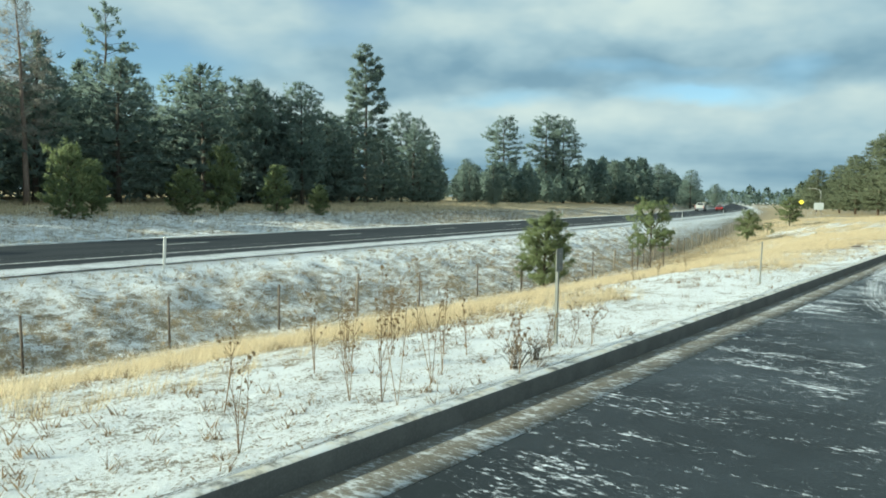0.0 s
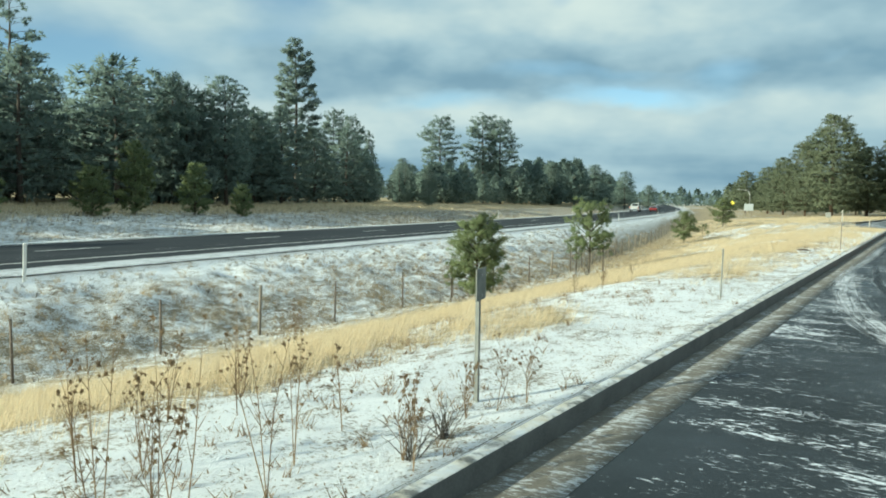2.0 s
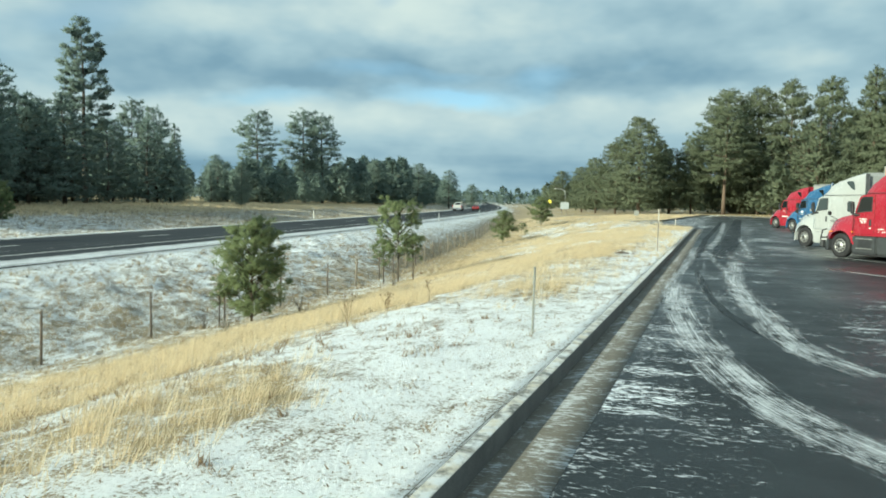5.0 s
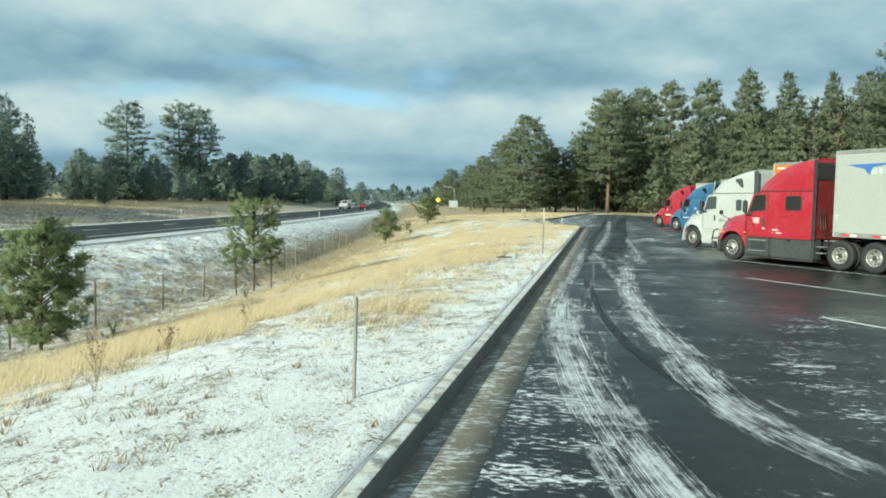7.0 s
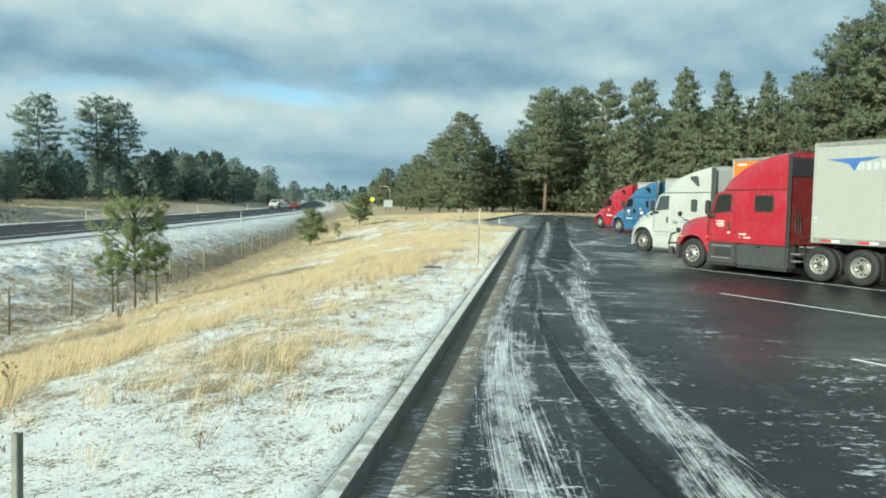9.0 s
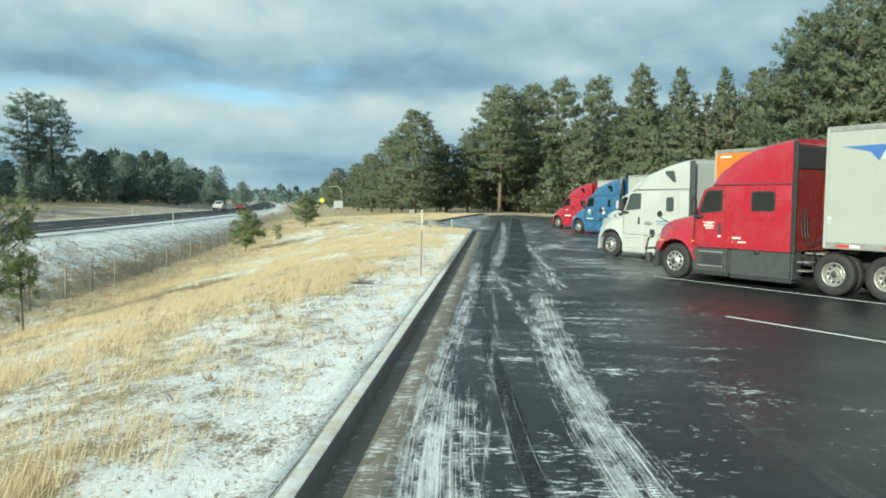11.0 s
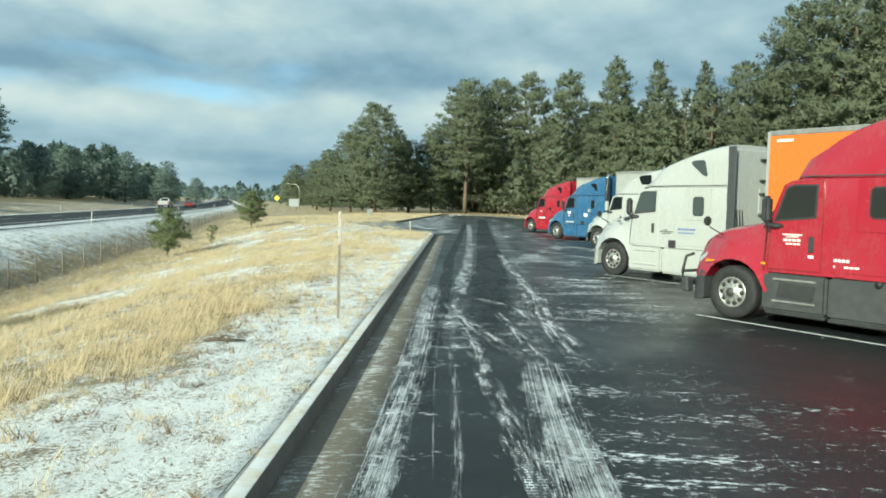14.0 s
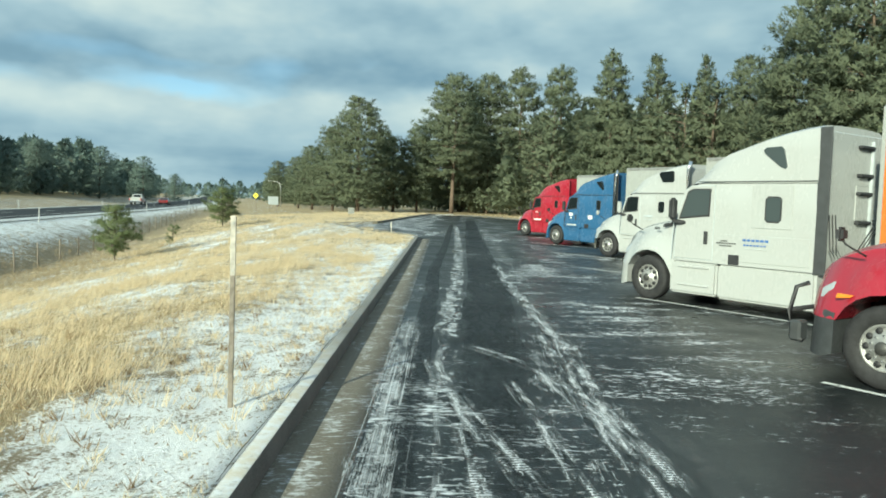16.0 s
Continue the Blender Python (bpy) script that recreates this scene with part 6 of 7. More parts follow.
def marker_post(x, y, height, label, plate=None, lean=(0, 0), r=0.028, mat=None, turn=0.0):
    z = float(ground_z(x, y))
    t = thing("marker_post", Matrix.Translation((x, y, z - 0.12)) @ Matrix.Rotation(turn, 4, 'Z'), label, "post", "marker posts along the kerb")
    lx = lean[0]
    me = prism_me("post", [(-r, 0), (r, 0), (r + lx, height + 0.12), (-r + lx, height + 0.12)], -0.010, 0.010, mat or M_STEEL)
    part("post", me, t)
    for s in (1, -1):
        part("flange", prism_me("flange", [(s * r - 0.004, 0), (s * r + 0.004, 0), (s * r + 0.004 + lx, height + 0.115), (s * r - 0.004 + lx, height + 0.115)], -0.008, 0.030, mat or M_STEEL), t)
    if plate:
        w, h, pm = plate
        bx = box_me("plate", -w / 2 + lx, w / 2 + lx, -0.022, -0.012, height + 0.12 - h, height + 0.13, pm, 0.004)
        part("plate", bx, t)
        for dz in (0.06, h - 0.05):
            part("bolt", box_me("bolt", lx - 0.012, lx + 0.012, -0.030, -0.018, height + 0.12 - dz - 0.012, height + 0.12 - dz + 0.012, M_STEEL, 0.003), t)
    return t


marker_post(-0.95, 3.55, 1.34, "grey steel post with a dull marker plate", (0.29, 0.31, M_SIGNBACK), (0.0, 0), 0.024, M_SIGNBACK, turn=radians(102))
marker_post(-0.92, 13.85, 1.06, "thin bare pale post in the snow", None, (0.02, 0), 0.010, M_SIGNBACK)
marker_post(-0.63, 36.13, 1.80, "tall weathered post with a narrow pale plate", (0.05, 0.55, M_PALEPOST), (0.012, 0), 0.018, M_POSTWOOD, turn=0.1)
marker_post(-2.0, 78.0, 0.85, "short pale marker post by the lot's exit", (0.1, 0.25, M_PALEPOST), (0, 0), 0.03, M_PALEPOST)


def delineator(x, y, h, lean):
    z = float(ground_z(x, y))
    t = thing("delineator", Matrix.Translation((x, y, z - 0.08)) @ Matrix.Rotation(lean, 4, 'Y'), "white flexible delineator post beside the highway", "delineator", "delineators along the highway")
    part("post", loft_me("post", [(-0.012, 0, h + 0.08, 0.045, 0.05, 0.02, 0.01), (0.0, 0, h + 0.08, 0.05, 0.055, 0.02, 0.01), (0.012, 0, h + 0.08, 0.045, 0.05, 0.02, 0.01)], M_WHITE), t)
    part("reflector", box_me("reflector", -0.02, -0.012, -0.035, 0.035, h - 0.16, h - 0.02, M_LENS, 0.003), t)


delineator(-18.4, 8.4, 1.10, 0.07)
for y, s in ((86.5, 0.02), (125.0, -0.03), (165.0, 0.0), (205.0, 0.0)):
    delineator(float(hwy_x(y)) + 0.9, y, 1.1, s)
for y in (80.5, 120.0, 160.0):
    delineator(float(hwy_x(y)) - HWY_W - 0.9, y, 1.1, 0.0)

# ---- signs and fittings far off ----


def sign(name, x, y, w, h, z0, mat, label, diamond=False, turn=0.0):
    t = thing(name, Matrix.Translation((x, y, float(ground_z(x, y)))) @ Matrix.Rotation(turn, 4, 'Z'), label, "sign")
    for dx in ((0,) if w < 1.2 or diamond else (-w * 0.3, w * 0.3)):
        part("post", box_me("post", dx - 0.05, dx + 0.05, -0.05, 0.05, -0.3, z0 + h * 0.5, M_POSTWOOD), t)
    if diamond:
        c, r = z0 + h / 2, h / 2
        part("panel", prism_me("panel", [(-r, c), (0, c - r), (r, c), (0, c + r)], -0.085, -0.06, mat, 0.005), t)
        part("symbol", prism_me("symbol", [(-0.10, c - 0.22), (0.06, c - 0.22), (0.02, c), (0.16, c), (-0.02, c + 0.28), (-0.18, c), (-0.06, c)], -0.092, -0.086, M_BLACK), t)
    else:
        part("panel", box_me("panel", -w / 2, w / 2, -0.085, -0.055, z0, z0 + h, mat, 0.01), t)
        part("backing", box_me("backing", -w / 2 + 0.1, w / 2 - 0.1, -0.055, -0.04, z0 + h * 0.4, z0 + h * 0.5, M_STEEL), t)
    return t


sign("warning_sign", -34.8, 175, 1.1, 1.15, 2.5, M_YELLOW, "yellow diamond warning sign with black symbol", True)
sign("notice_board", -30.3, 170, 1.9, 1.5, 1.35, M_LOGOGREY, "pale board on posts by the road", turn=0.45)
sign("small_sign", -10.1, 123.3, 0.75, 0.75, 0.25, M_SIGNBACK, "small weathered grey sign standing in dry grass")
lamp = thing("street_lamp", Matrix.Translation((-41.1, 220, float(ground_z(-41.1, 220)))), "grey steel street lamp with a curved arm", "street lamp")
part("pole", tube_me("pole", [(1.4, 0, -0.3), (1.4, 0, 5.2), (1.2, 0, 6.0), (0.6, 0, 6.5), (-1.2, 0, 6.7)], [0.13, 0.1, 0.09, 0.08, 0.06], M_STEEL, 8), lamp)
part("head", box_me("head", -1.9, -1.1, -0.16, 0.16, 6.62, 6.78, M_STEEL, 0.05), lamp)
rail = thing("guard_rail", Matrix.Translation((-32.5, 152, float(ground_z(-32.5, 152)))) @ Matrix.Rotation(radians(104), 4, 'Z'), "galvanised guard rail at the roadside", "guard rail")
part("beam", loft_me("beam", [(-8, 0.45, 0.75, 0.03, 0.03, 0.01, 0), (8, 0.45, 0.75, 0.03, 0.03, 0.01, 0)], M_STEEL), rail)
for i in range(9):
    part("post", box_me("post", -8 + i * 2 - 0.06, -8 + i * 2 + 0.06, 0.04, 0.16, -0.3, 0.74, M_POSTWOOD), rail)

# ---- vehicles on the highway ----


def vehicle_glass(t, pts, half):
    for s in (1, -1):
        part("side_window", prism_me("side_window", pts, *sorted((half * s, (half + 0.012) * s)), M_GLASS), t)


def pickup(m):
    t = thing("pickup_truck", m, "white crew-cab pickup truck on the highway", "pickup truck")
    part("body", loft_me("body", [(2.85, 0.62, 1.02, 0.86, 0.82, 0.1, 0.02), (2.6, 0.55, 1.18, 0.98, 0.9, 0.1, 0.03), (1.3, 0.55, 1.26, 1.0, 0.94, 0.1, 0.04), (1.0, 0.55, 1.28, 1.0, 0.96, 0.08, 0.02), (-0.95, 0.55, 1.28, 1.0, 0.97, 0.06, 0.0), (-2.9, 0.58, 1.30, 0.99, 0.97, 0.05, 0.0)], M_WHITEP), t)
    part("cab", loft_me("cab", [(1.25, 1.2, 1.3, 0.92, 0.88, 0.05, 0), (0.55, 1.2, 1.90, 0.95, 0.76, 0.1, 0.03), (-0.6, 1.2, 1.95, 0.95, 0.78, 0.1, 0.03), (-0.92, 1.2, 1.88, 0.94, 0.76, 0.1, 0.02), (-1.0, 1.2, 1.3, 0.94, 0.9, 0.05, 0)], M_WHITEP), t)
    vehicle_glass(t, [(0.85, 1.36), (0.45, 1.78), (-0.05, 1.80), (-0.05, 1.36)], 0.86)
    vehicle_glass(t, [(-0.12, 1.36), (-0.12, 1.80), (-0.72, 1.80), (-0.80, 1.36)], 0.86)
    part("rear_window", prism_me("rear_window", [(-0.97, 1.42), (-0.90, 1.82), (-0.93, 1.84), (-1.01, 1.42)], -0.62, 0.62, M_GLASS), t)
    part("bed_floor", box_me("bed_floor", -2.8, -1.1, -0.85, 0.85, 1.28, 1.315, M_BLACK), t)
    part("tailgate", box_me("tailgate", -2.95, -2.88, -0.88, 0.88, 0.75, 1.32, M_WHITEP, 0.02), t)
    part("bumper", box_me("bumper", -3.08, -2.90, -0.95, 0.95, 0.52, 0.72, M_CHROME, 0.04), t)
    for s in (1, -1):
        part("tail_lamp", box_me("tail_lamp", -2.955, -2.86, *sorted((0.86 * s, 0.985 * s)), 0.85, 1.24, M_TAIL, 0.01), t)
        for wx in (1.95, -1.75):
            wheel(t, wx, 0.88 * s, 0.40, 0.26, False, s)
        part("mirror", box_me("mirror", 0.75, 0.92, *sorted((0.98 * s, 1.2 * s)), 1.28, 1.5, M_BLACK, 0.03), t)
    return t


def sedan(m):
    t = thing("car", m, "dark red sedan on the highway", "car")
    part("body", loft_me("body", [(2.25, 0.42, 0.62, 0.7, 0.6, 0.06, 0.02), (2.0, 0.30, 0.78, 0.86, 0.78, 0.1, 0.03), (0.9, 0.24, 0.92, 0.9, 0.84, 0.1, 0.04), (-1.4, 0.24, 0.98, 0.9, 0.84, 0.1, 0.03), (-2.1, 0.32, 0.98, 0.86, 0.76, 0.1, 0.02), (-2.3, 0.42, 0.86, 0.74, 0.66, 0.08, 0.0)], M_DARKRED), t)
    part("roof", loft_me("roof", [(1.0, 0.85, 0.93, 0.82, 0.78, 0.03, 0), (0.25, 0.85, 1.36, 0.82, 0.62, 0.1, 0.03), (-0.7, 0.85, 1.40, 0.82, 0.62, 0.1, 0.03), (-1.2, 0.85, 1.30, 0.82, 0.62, 0.08, 0.02), (-1.75, 0.85, 0.98, 0.80, 0.74, 0.03, 0)], M_GLASS), t)
    part("roof_panel", loft_me("roof_panel", [(0.2, 1.33, 1.38, 0.62, 0.58, 0.02, 0.03), (-0.7, 1.37, 1.415, 0.62, 0.58, 0.02, 0.03), (-1.15, 1.30, 1.34, 0.60, 0.56, 0.02, 0.02)], M_DARKRED), t)
    for s in (1, -1):
        part("tail_lamp", box_me("tail_lamp", -2.29, -2.05, *sorted((0.52 * s, 0.84 * s)), 0.72, 0.90, M_TAIL, 0.02), t)
        for wx in (1.4, -1.4):
            wheel(t, wx, 0.80 * s, 0.33, 0.21, False, s)
    return t


def on_highway(off, y):
    d = Vector((float(hwy_x(y + 1) - hwy_x(y)), 1, 0)).normalized()
    return Matrix.Translation((float(hwy_x(y)) - off, y, HWY_Z + 0.03)) @ Matrix.Rotation(math.atan2(d.y, d.x), 4, 'Z')


pickup(on_highway(8.8, 168))
sedan(on_highway(5.4, 178))

# ---- dead weeds ----


def weed(x, y, h, seed, heads=True):
    rg = random.Random(seed)
    t = thing("dead_weed", Matrix.Translation((x, y, float(ground_z(x, y)) - 0.03)), "tall dead brown weed with dry seed heads", "weed", "dead weeds by the kerb")
    stems, balls = [], []
    for _ in range(rg.randint(2, 4)):
        a = rg.uniform(0, 6.28)
        ln = h * rg.uniform(0.65, 1.0)
        tip = Vector((math.cos(a) * ln * 0.16, math.sin(a) * ln * 0.16, ln))
        mid = tip * 0.5 + Vector((rg.gauss(0, 0.03), rg.gauss(0, 0.03), 0))
        stems.append((np.zeros(3), np.array(mid), np.array(tip), 0.0055))
        balls.append(tip)
        for b in range(rg.randint(5, 9)):
            f = rg.uniform(0.3, 0.95)
            p = (mid * (f / 0.5) if f < 0.5 else mid + (tip - mid) * ((f - 0.5) / 0.5))
            a2 = rg.uniform(0, 6.28)
            L = rg.uniform(0.10, 0.34) * (1.2 - f)
            q = p + Vector((math.cos(a2) * L * 0.6, math.sin(a2) * L * 0.6, L))
            stems.append((np.array(p), np.array((p + q) / 2), np.array(q), 0.003))
            balls.append(q)
    part("stalk", limbs_me("stalk", stems, M_WEED), t)["kind"] = "stuff"
    if heads:
        tr = []
        for b in balls:
            r = rg.uniform(0.007, 0.019)
            for f in range(14):
                d = Vector((rg.gauss(0, 1), rg.gauss(0, 1), rg.gauss(0, 1))).normalized()
                u = d.orthogonal().normalized()
                c = np.array(b)
                tr.append([c + np.array(u) * r * 0.5, c - np.array(u) * r * 0.5, c + np.array(d) * r * 1.5])
        part("seed_head", tri_mesh("seed_head", np.array(tr), M_WEED), t)["kind"] = "stuff"


for i, (x, y, h) in enumerate(((-2.1, 0.0, 1.1), (-1.05, -0.5, 1.35), (-0.8, -0.3, 1.2), (-0.55, -0.35, 1.5), (-0.87, 0.6, 1.55), (-1.15, 1.15, 1.3), (-2.6, 1.9, 1.0), (-3.1, 1.5, 0.9), (-0.54, 1.7, 0.8), (-0.3, 1.5, 0.7), (-2.0, 0.45, 0.9),
                               (-0.62, 3.35, 0.95), (-0.50, 3.75, 0.75), (-0.75, 3.0, 0.6), (-1.4, 2.0, 0.8), (-3.3, 2.6, 0.8), (-4.65, 14.8, 0.75), (-4.45, 18.5, 0.55), (-4.4, 16.0, 0.5), (-1.6, -1.6, 1.2), (-0.6, -2.2, 1.1), (-9.6, 9.4, 1.3), (-9.9, 10.4, 1.4), (-9.0, 9.0, 1.0), (-7.4, 7.6, 1.1), (-7.9, 8.3, 0.9))):
    weed(x, y, h, 40 + i)


def bare_shrub(x, y, h, seed, label):
    rg = random.Random(seed)
    t = thing("bare_shrub", Matrix.Translation((x, y, float(ground_z(x, y)) - 0.03)), label, "shrub", "bare shrubs on the verge")
    stems = []
    for _ in range(26):
        a = rg.uniform(0, 6.28)
        ln = h * rg.uniform(0.5, 1.0)
        out = rg.uniform(0.15, 0.7)
        tip = np.array([math.cos(a) * ln * out, math.sin(a) * ln * out, ln * (1.05 - out * 0.6)])
        mid = tip * 0.55 + np.array([rg.gauss(0, 0.05), rg.gauss(0, 0.05), ln * 0.18])
        stems.append((np.array([rg.gauss(0, 0.03), rg.gauss(0, 0.03), 0]), mid, tip, 0.0045))
        q = tip + np.array([rg.gauss(0, 0.12), rg.gauss(0, 0.12), -rg.uniform(-0.1, 0.2)]) * h
        stems.append((mid, (mid + q) / 2, q, 0.003))
    part("brush", limbs_me("brush", stems, M_BRUSH), t)["kind"] = "stuff"


for i, (x, y, h) in enumerate(((-0.5, 1.75, 0.55), (-0.58, 2.35, 0.5), (-11.6, 20.6, 1.0), (-13.2, 21.8, 0.8), (-12.0, 25.5, 0.8), (-11.9, 33.5, 0.9), (-14.0, 39.0, 0.8))):
    bare_shrub(x, y, h, 70 + i, "tangled bare twig shrub in the snow" if y < 10 else "bare grey-brown shrub beside the fence")
log = thing("fallen_branch", Matrix.Translation((-1.87, 33.9, float(ground_z(-1.87, 33.9)) + 0.03)), "dark broken branch lying on the snow", "branch")
part("stick", tube_me("stick", [(-0.28, -0.03, 0), (-0.1, 0.01, 0.015), (0.08, -0.01, 0.01), (0.3, 0.02, 0.0)], [0.022, 0.028, 0.024, 0.012], M_BARK_DARK, 7), log)
part("twig", tube_me("twig", [(-0.12, 0.0, 0.01), (-0.02, 0.10, 0.05), (0.10, 0.14, 0.03)], [0.014, 0.011, 0.006], M_BARK_DARK, 6), log)
part("twig", tube_me("twig", [(0.05, 0.0, 0.01), (0.14, -0.09, 0.04), (0.20, -0.16, 0.02)], [0.012, 0.010, 0.006], M_BARK_DARK, 6), log)

# ---- litter ----
g = np.random.default_rng(63)
n = 26000
X, Y = g.uniform(-9, -0.2, n), g.uniform(-8, 44, n)
L, a = g.uniform(0.015, 0.08, n), g.uniform(0, 6.283, n)
Z = ground_z(X, Y) + 0.006
d = np.stack([np.cos(a) * L, np.sin(a) * L, g.uniform(-0.01, 0.03, n)], 1)
sd = np.stack([-np.sin(a), np.cos(a), 0 * a], 1) * g.uniform(0.004, 0.011, n)[:, None]
c = np.stack([X, Y, Z], 1)
tagged(new("grass_litter", tri_mesh("grass_litter", np.stack([c - sd, c + sd, c + d], 1), M_WEED)), "dark broken stalks strewn over the snow", "litter", kind="stuff")

# ---- grasses ----


def blades(n, x0, x1, y0, y1, hmin, hmax, width, keep, seed, wind=(0.25, 0.12)):
    """Loose blades of grass over a patch, thinned by keep(x, y)."""
    g = np.random.default_rng(seed)
    X, Y = g.uniform(x0, x1, n), g.uniform(y0, y1, n)
    ok = g.random(n) < keep(X, Y)
    X, Y = X[ok], Y[ok]
    m = len(X)
    Z = ground_z(X, Y) - 0.02
    H = g.uniform(hmin, hmax, m) * (0.7 + 0.6 * fbm(X * 0.7, Y * 0.7, 44))
    a = g.uniform(0, 6.283, m)
    wdt = width * g.uniform(0.6, 1.3, m)
    base = np.stack([X, Y, Z], 1)
    side = np.stack([np.cos(a) * wdt, np.sin(a) * wdt, 0 * a], 1) * 0.5
    b = g.uniform(0, 6.283, m)
    lean = np.stack([np.cos(b), np.sin(b), 0 * b], 1) * (g.uniform(0.05, 0.5, m) * H)[:, None] + np.array([wind[0], wind[1], 0]) * H[:, None]
    tip = base + lean + np.stack([0 * H, 0 * H, H], 1)
    return np.stack([base - side, base + side, tip], 1)


def bunches(n, x0, x1, y0, y1, hmin, hmax, width, per, keep, seed, spread=0.07):
    """Bunch grass: tufts of fine blades that lean outwards."""
    g = np.random.default_rng(seed)
    X, Y = g.uniform(x0, x1, n), g.uniform(y0, y1, n)
    ok = g.random(n) < keep(X, Y)
    X, Y = X[ok], Y[ok]
    c = len(X)
    hc = g.uniform(hmin, hmax, c) * (0.55 + 0.9 * fbm(X * 0.5, Y * 0.4, 44)) * (1 - 0.4 * sstep(5.0, 1.5, X - fence_x(Y)))
    sp = spread * g.uniform(0.6, 1.6, c)
    wa = 0.5 + 0.6 * fbm(X * 0.2, Y * 0.2, 90)
    X, Y, hc, sp, wa = (np.repeat(v, per) for v in (X, Y, hc, sp, wa))
    m = len(X)
    ox, oy = g.normal(0, 1, m), g.normal(0, 1, m)
    bx, by = X + ox * sp, Y + oy * sp
    Z = ground_z(bx, by) - 0.02
    H = hc * g.uniform(0.5, 1.1, m)
    a = g.uniform(0, 6.283, m)
    wd = width * g.uniform(0.6, 1.3, m) * 0.5
    side = np.stack([np.cos(a) * wd, np.sin(a) * wd, 0 * a], 1)
    base = np.stack([bx, by, Z], 1)
    tip = base + np.stack([(ox * 0.16 + g.normal(0, 0.16, m) + 0.32 * wa) * H, (oy * 0.16 + g.normal(0, 0.16, m) + 0.10 * wa) * H, H], 1)
    return np.stack([base - side, base + side, tip], 1)


def tall(x, y):
    near_fence = 1 - 0.75 * sstep(5.0, 1.5, x - fence_x(y))
    stray = 0.10 * (fbm(x * 0.9, y * 0.6, 27) > 0.56) * sstep(14, 22, y) * sstep(70, 50, y)
    return np.clip(np.maximum(np.clip(grass_mask(x, y) * 1.15, 0, 1) ** 1.35, stray), 0, 1) * (x > fence_x(y) - 0.8) * near_fence * (x < lot_left(y) - 0.28)


co = np.concatenate([
    bunches(13000, -14.5, -0.35, -8, 30, 0.14, 0.42, 0.0075, 20, tall, 1),
    bunches(14000, -18, -0.3, 30, 62, 0.12, 0.32, 0.010, 16, tall, 2),
    bunches(9000, -26, -0.3, 62, 110, 0.14, 0.34, 0.022, 10, tall, 3, 0.12),
    bunches(5000, -34, -0.3, 110, 150, 0.18, 0.40, 0.045, 8, tall, 4, 0.2),
])
tagged(new("dry_grass", tri_mesh("dry_grass", co, M_STRAW)), "straw-coloured dead bunch grass on the verge", "grass", kind="stuff")


def tufts(n, x0, x1, y0, y1, keep, seed, hmin=0.06, hmax=0.2, per=9):
    g = np.random.default_rng(seed)
    X, Y = g.uniform(x0, x1, n), g.uniform(y0, y1, n)
    ok = g.random(n) < keep(X, Y)
    X, Y = np.repeat(X[ok], per), np.repeat(Y[ok], per)
    m = len(X)
    X, Y = X + g.normal(0, 0.035, m), Y + g.normal(0, 0.035, m)
    Z = ground_z(X, Y) - 0.01
    H = g.uniform(hmin, hmax, m)
    a, b = g.uniform(0, 6.283, m), g.uniform(0, 6.283, m)
    side = np.stack([np.cos(a), np.sin(a), 0 * a], 1) * 0.007
    tip = np.stack([X + np.cos(b) * H * 0.7, Y + np.sin(b) * H * 0.7, Z + H], 1)
    base = np.stack([X, Y, Z], 1)
    return np.stack([base - side, base + side, tip], 1)


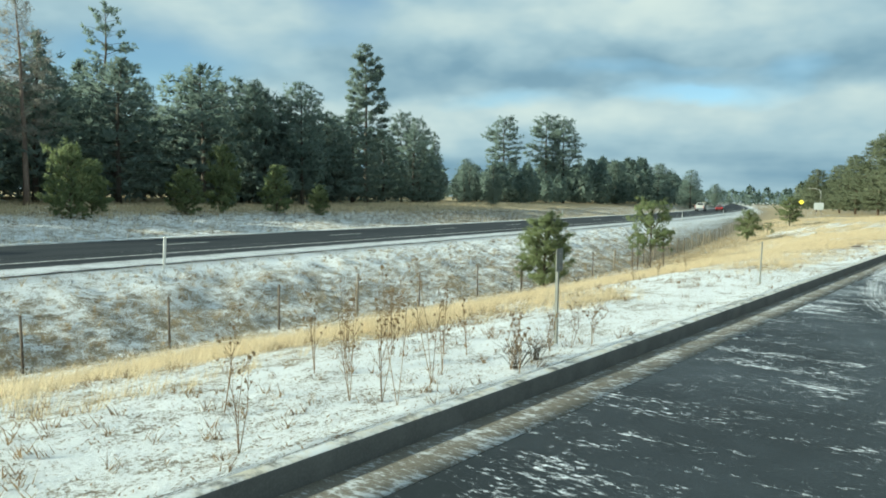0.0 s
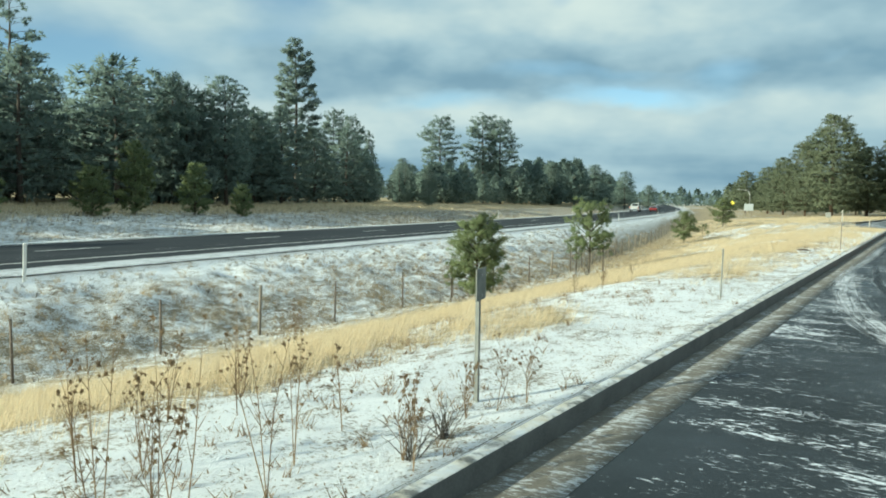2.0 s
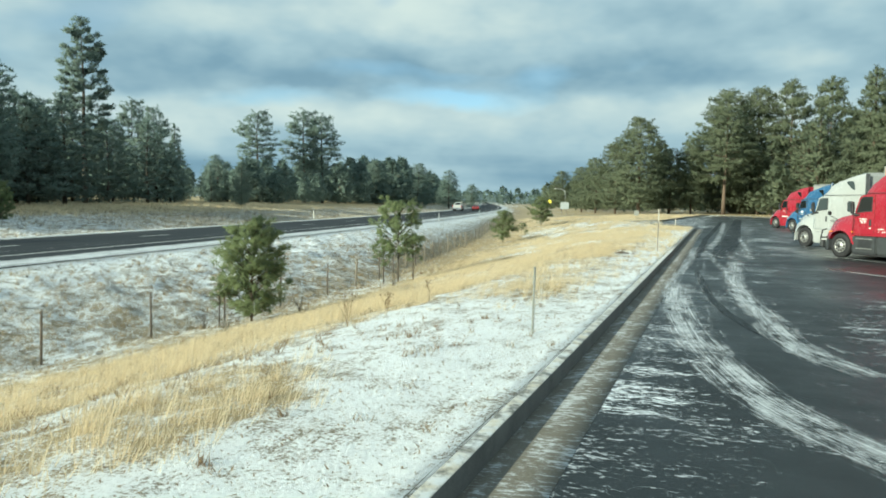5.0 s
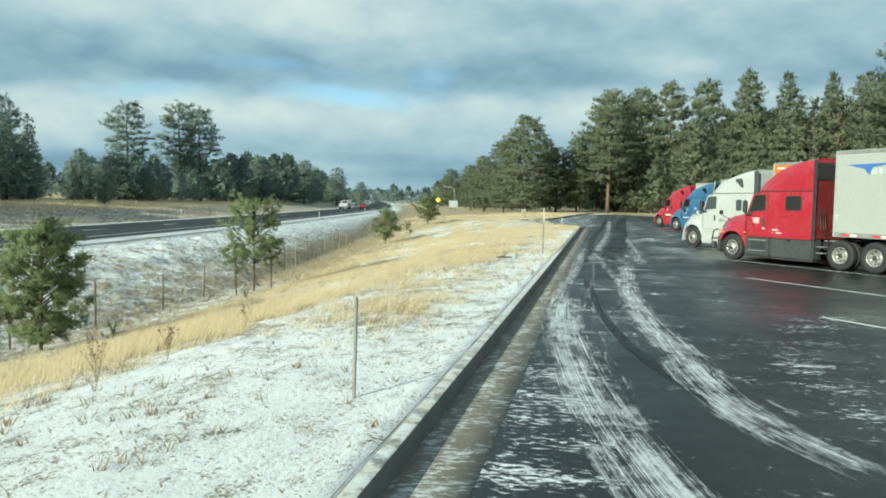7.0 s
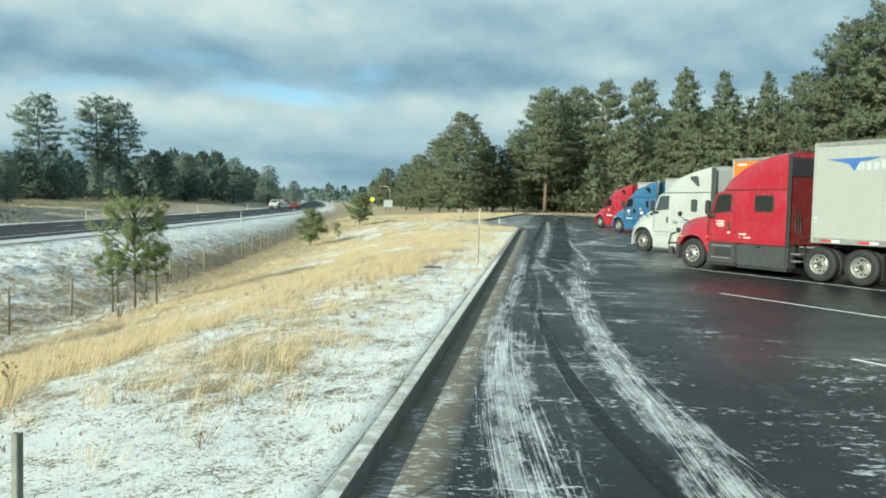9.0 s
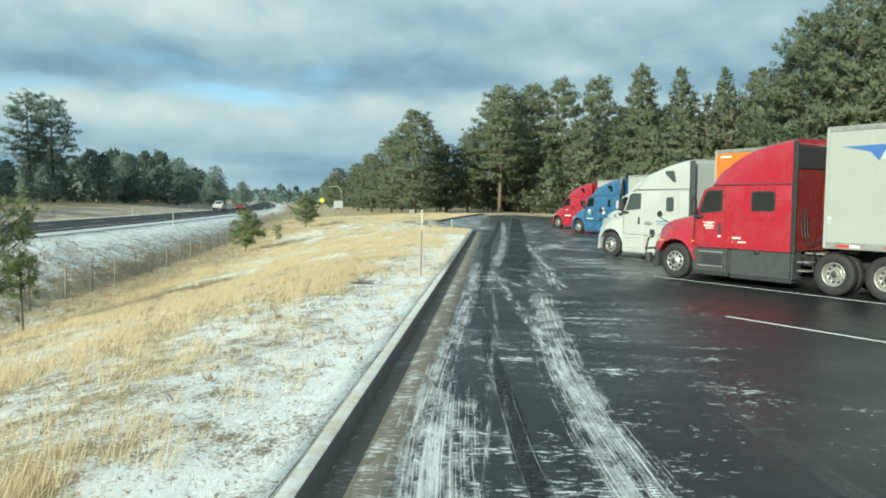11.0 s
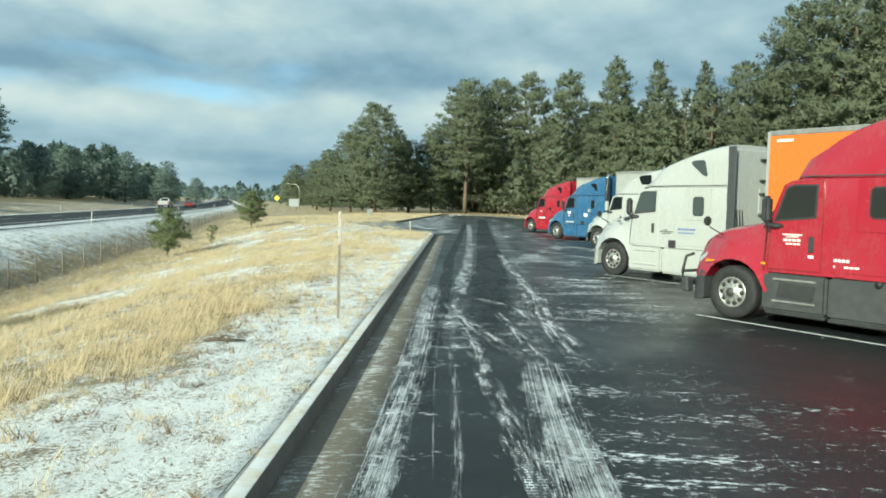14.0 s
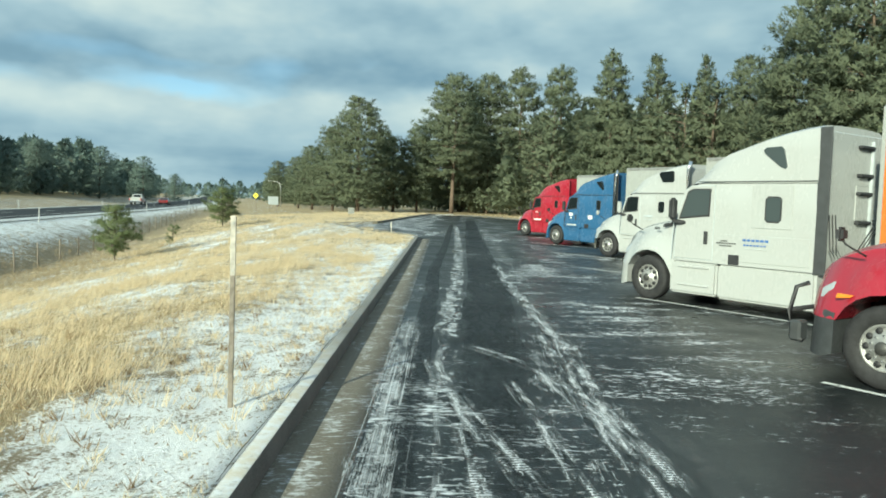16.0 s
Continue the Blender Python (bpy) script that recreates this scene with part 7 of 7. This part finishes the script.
between = lambda x, y: (x < fence_x(y) + 1) * (x > hwy_x(y) + 0.8) * (0.25 + 0.9 * (fbm(x * 0.5, y * 0.5, 61) > 0.5))
on_snow = lambda x, y: (x > fence_x(y)) * (0.07 + 0.36 * (fbm(x * 0.6, y * 0.6, 52) > 0.55)) * (x < -0.25)
co = tufts(9000, -14, -0.25, -8, 45, on_snow, 11, 0.05, 0.16)
dull = lambda x, y: np.clip(1.15 - np.abs(x - fence_x(y) + 1.6 - 3.4 * sstep(36, 46, y)) / (3.0 + 1.8 * sstep(36, 46, y)), 0, 1) * (0.3 + 0.7 * (fbm(x * 0.6, y * 0.4, 58) > 0.45))
tagged(new("dull_grass", tri_mesh("dull_grass", np.concatenate([tufts(11000, -30, -9, -8, 85, dull, 13, 0.10, 0.32, 10), tufts(3500, -27, -13, -8, 60, between, 15, 0.08, 0.24, 10)]), M_STRAW_DULL)), "dull tan grass along the wire fence", "grass", kind="stuff")
tagged(new("grass_tufts", tri_mesh("grass_tufts", co, M_WEED)), "short dead brown tufts poking through snow", "grass", kind="stuff")
far_side = lambda x, y: (0.12 + 0.88 * sstep(13, 20, hwy_x(y) - HWY_W - x)) * (x < hwy_x(y) - HWY_W - 2) * (x > hwy_x(y) - HWY_W - 34) * (0.3 + 0.7 * (fbm(x * 0.25, y * 0.25, 71) > 0.45))
co = blades(80000, -85, -34, 0, 130, 0.2, 0.5, 0.05, far_side, 21)
tagged(new("far_grass", tri_mesh("far_grass", co, M_STRAW)), "pale dry grass beyond the highway", "grass", kind="stuff")
cream = lambda x, y: sstep(24, 34, y) * (0.35 + 0.65 * (fbm(x * 0.7, y * 0.4, 83) > 0.47))
strip = lambda x, y: (x > lot_right(y) + 1.3) * (x < lot_right(y) + 16)
tagged(new("short_grass", tri_mesh("short_grass", np.concatenate([tufts(6000, -7, -0.16, 22, 74, cream, 14, 0.04, 0.13, 9), tufts(3500, 3.5, 28, 97, 150, strip, 16, 0.12, 0.34, 9)]), M_STRAW)), "short pale grass showing through thin snow", "grass", kind="stuff")
bank = lambda x, y: sstep(1.0, 3.0, hwy_x(y) - HWY_W - x) * sstep(26, 18, hwy_x(y) - HWY_W - x) * (0.3 + 0.7 * (fbm(x * 0.3, y * 0.3, 88) > 0.48))
tagged(new("slope_tufts", tri_mesh("slope_tufts", np.concatenate([tufts(3500, -27, -13, -8, 60, between, 12, 0.08, 0.24, 9), tufts(5000, -66, -30, -4, 90, bank, 17, 0.12, 0.40, 9)]), M_BRUSH)), "grey-brown dead tufts on the snowy road banks", "grass", kind="stuff")
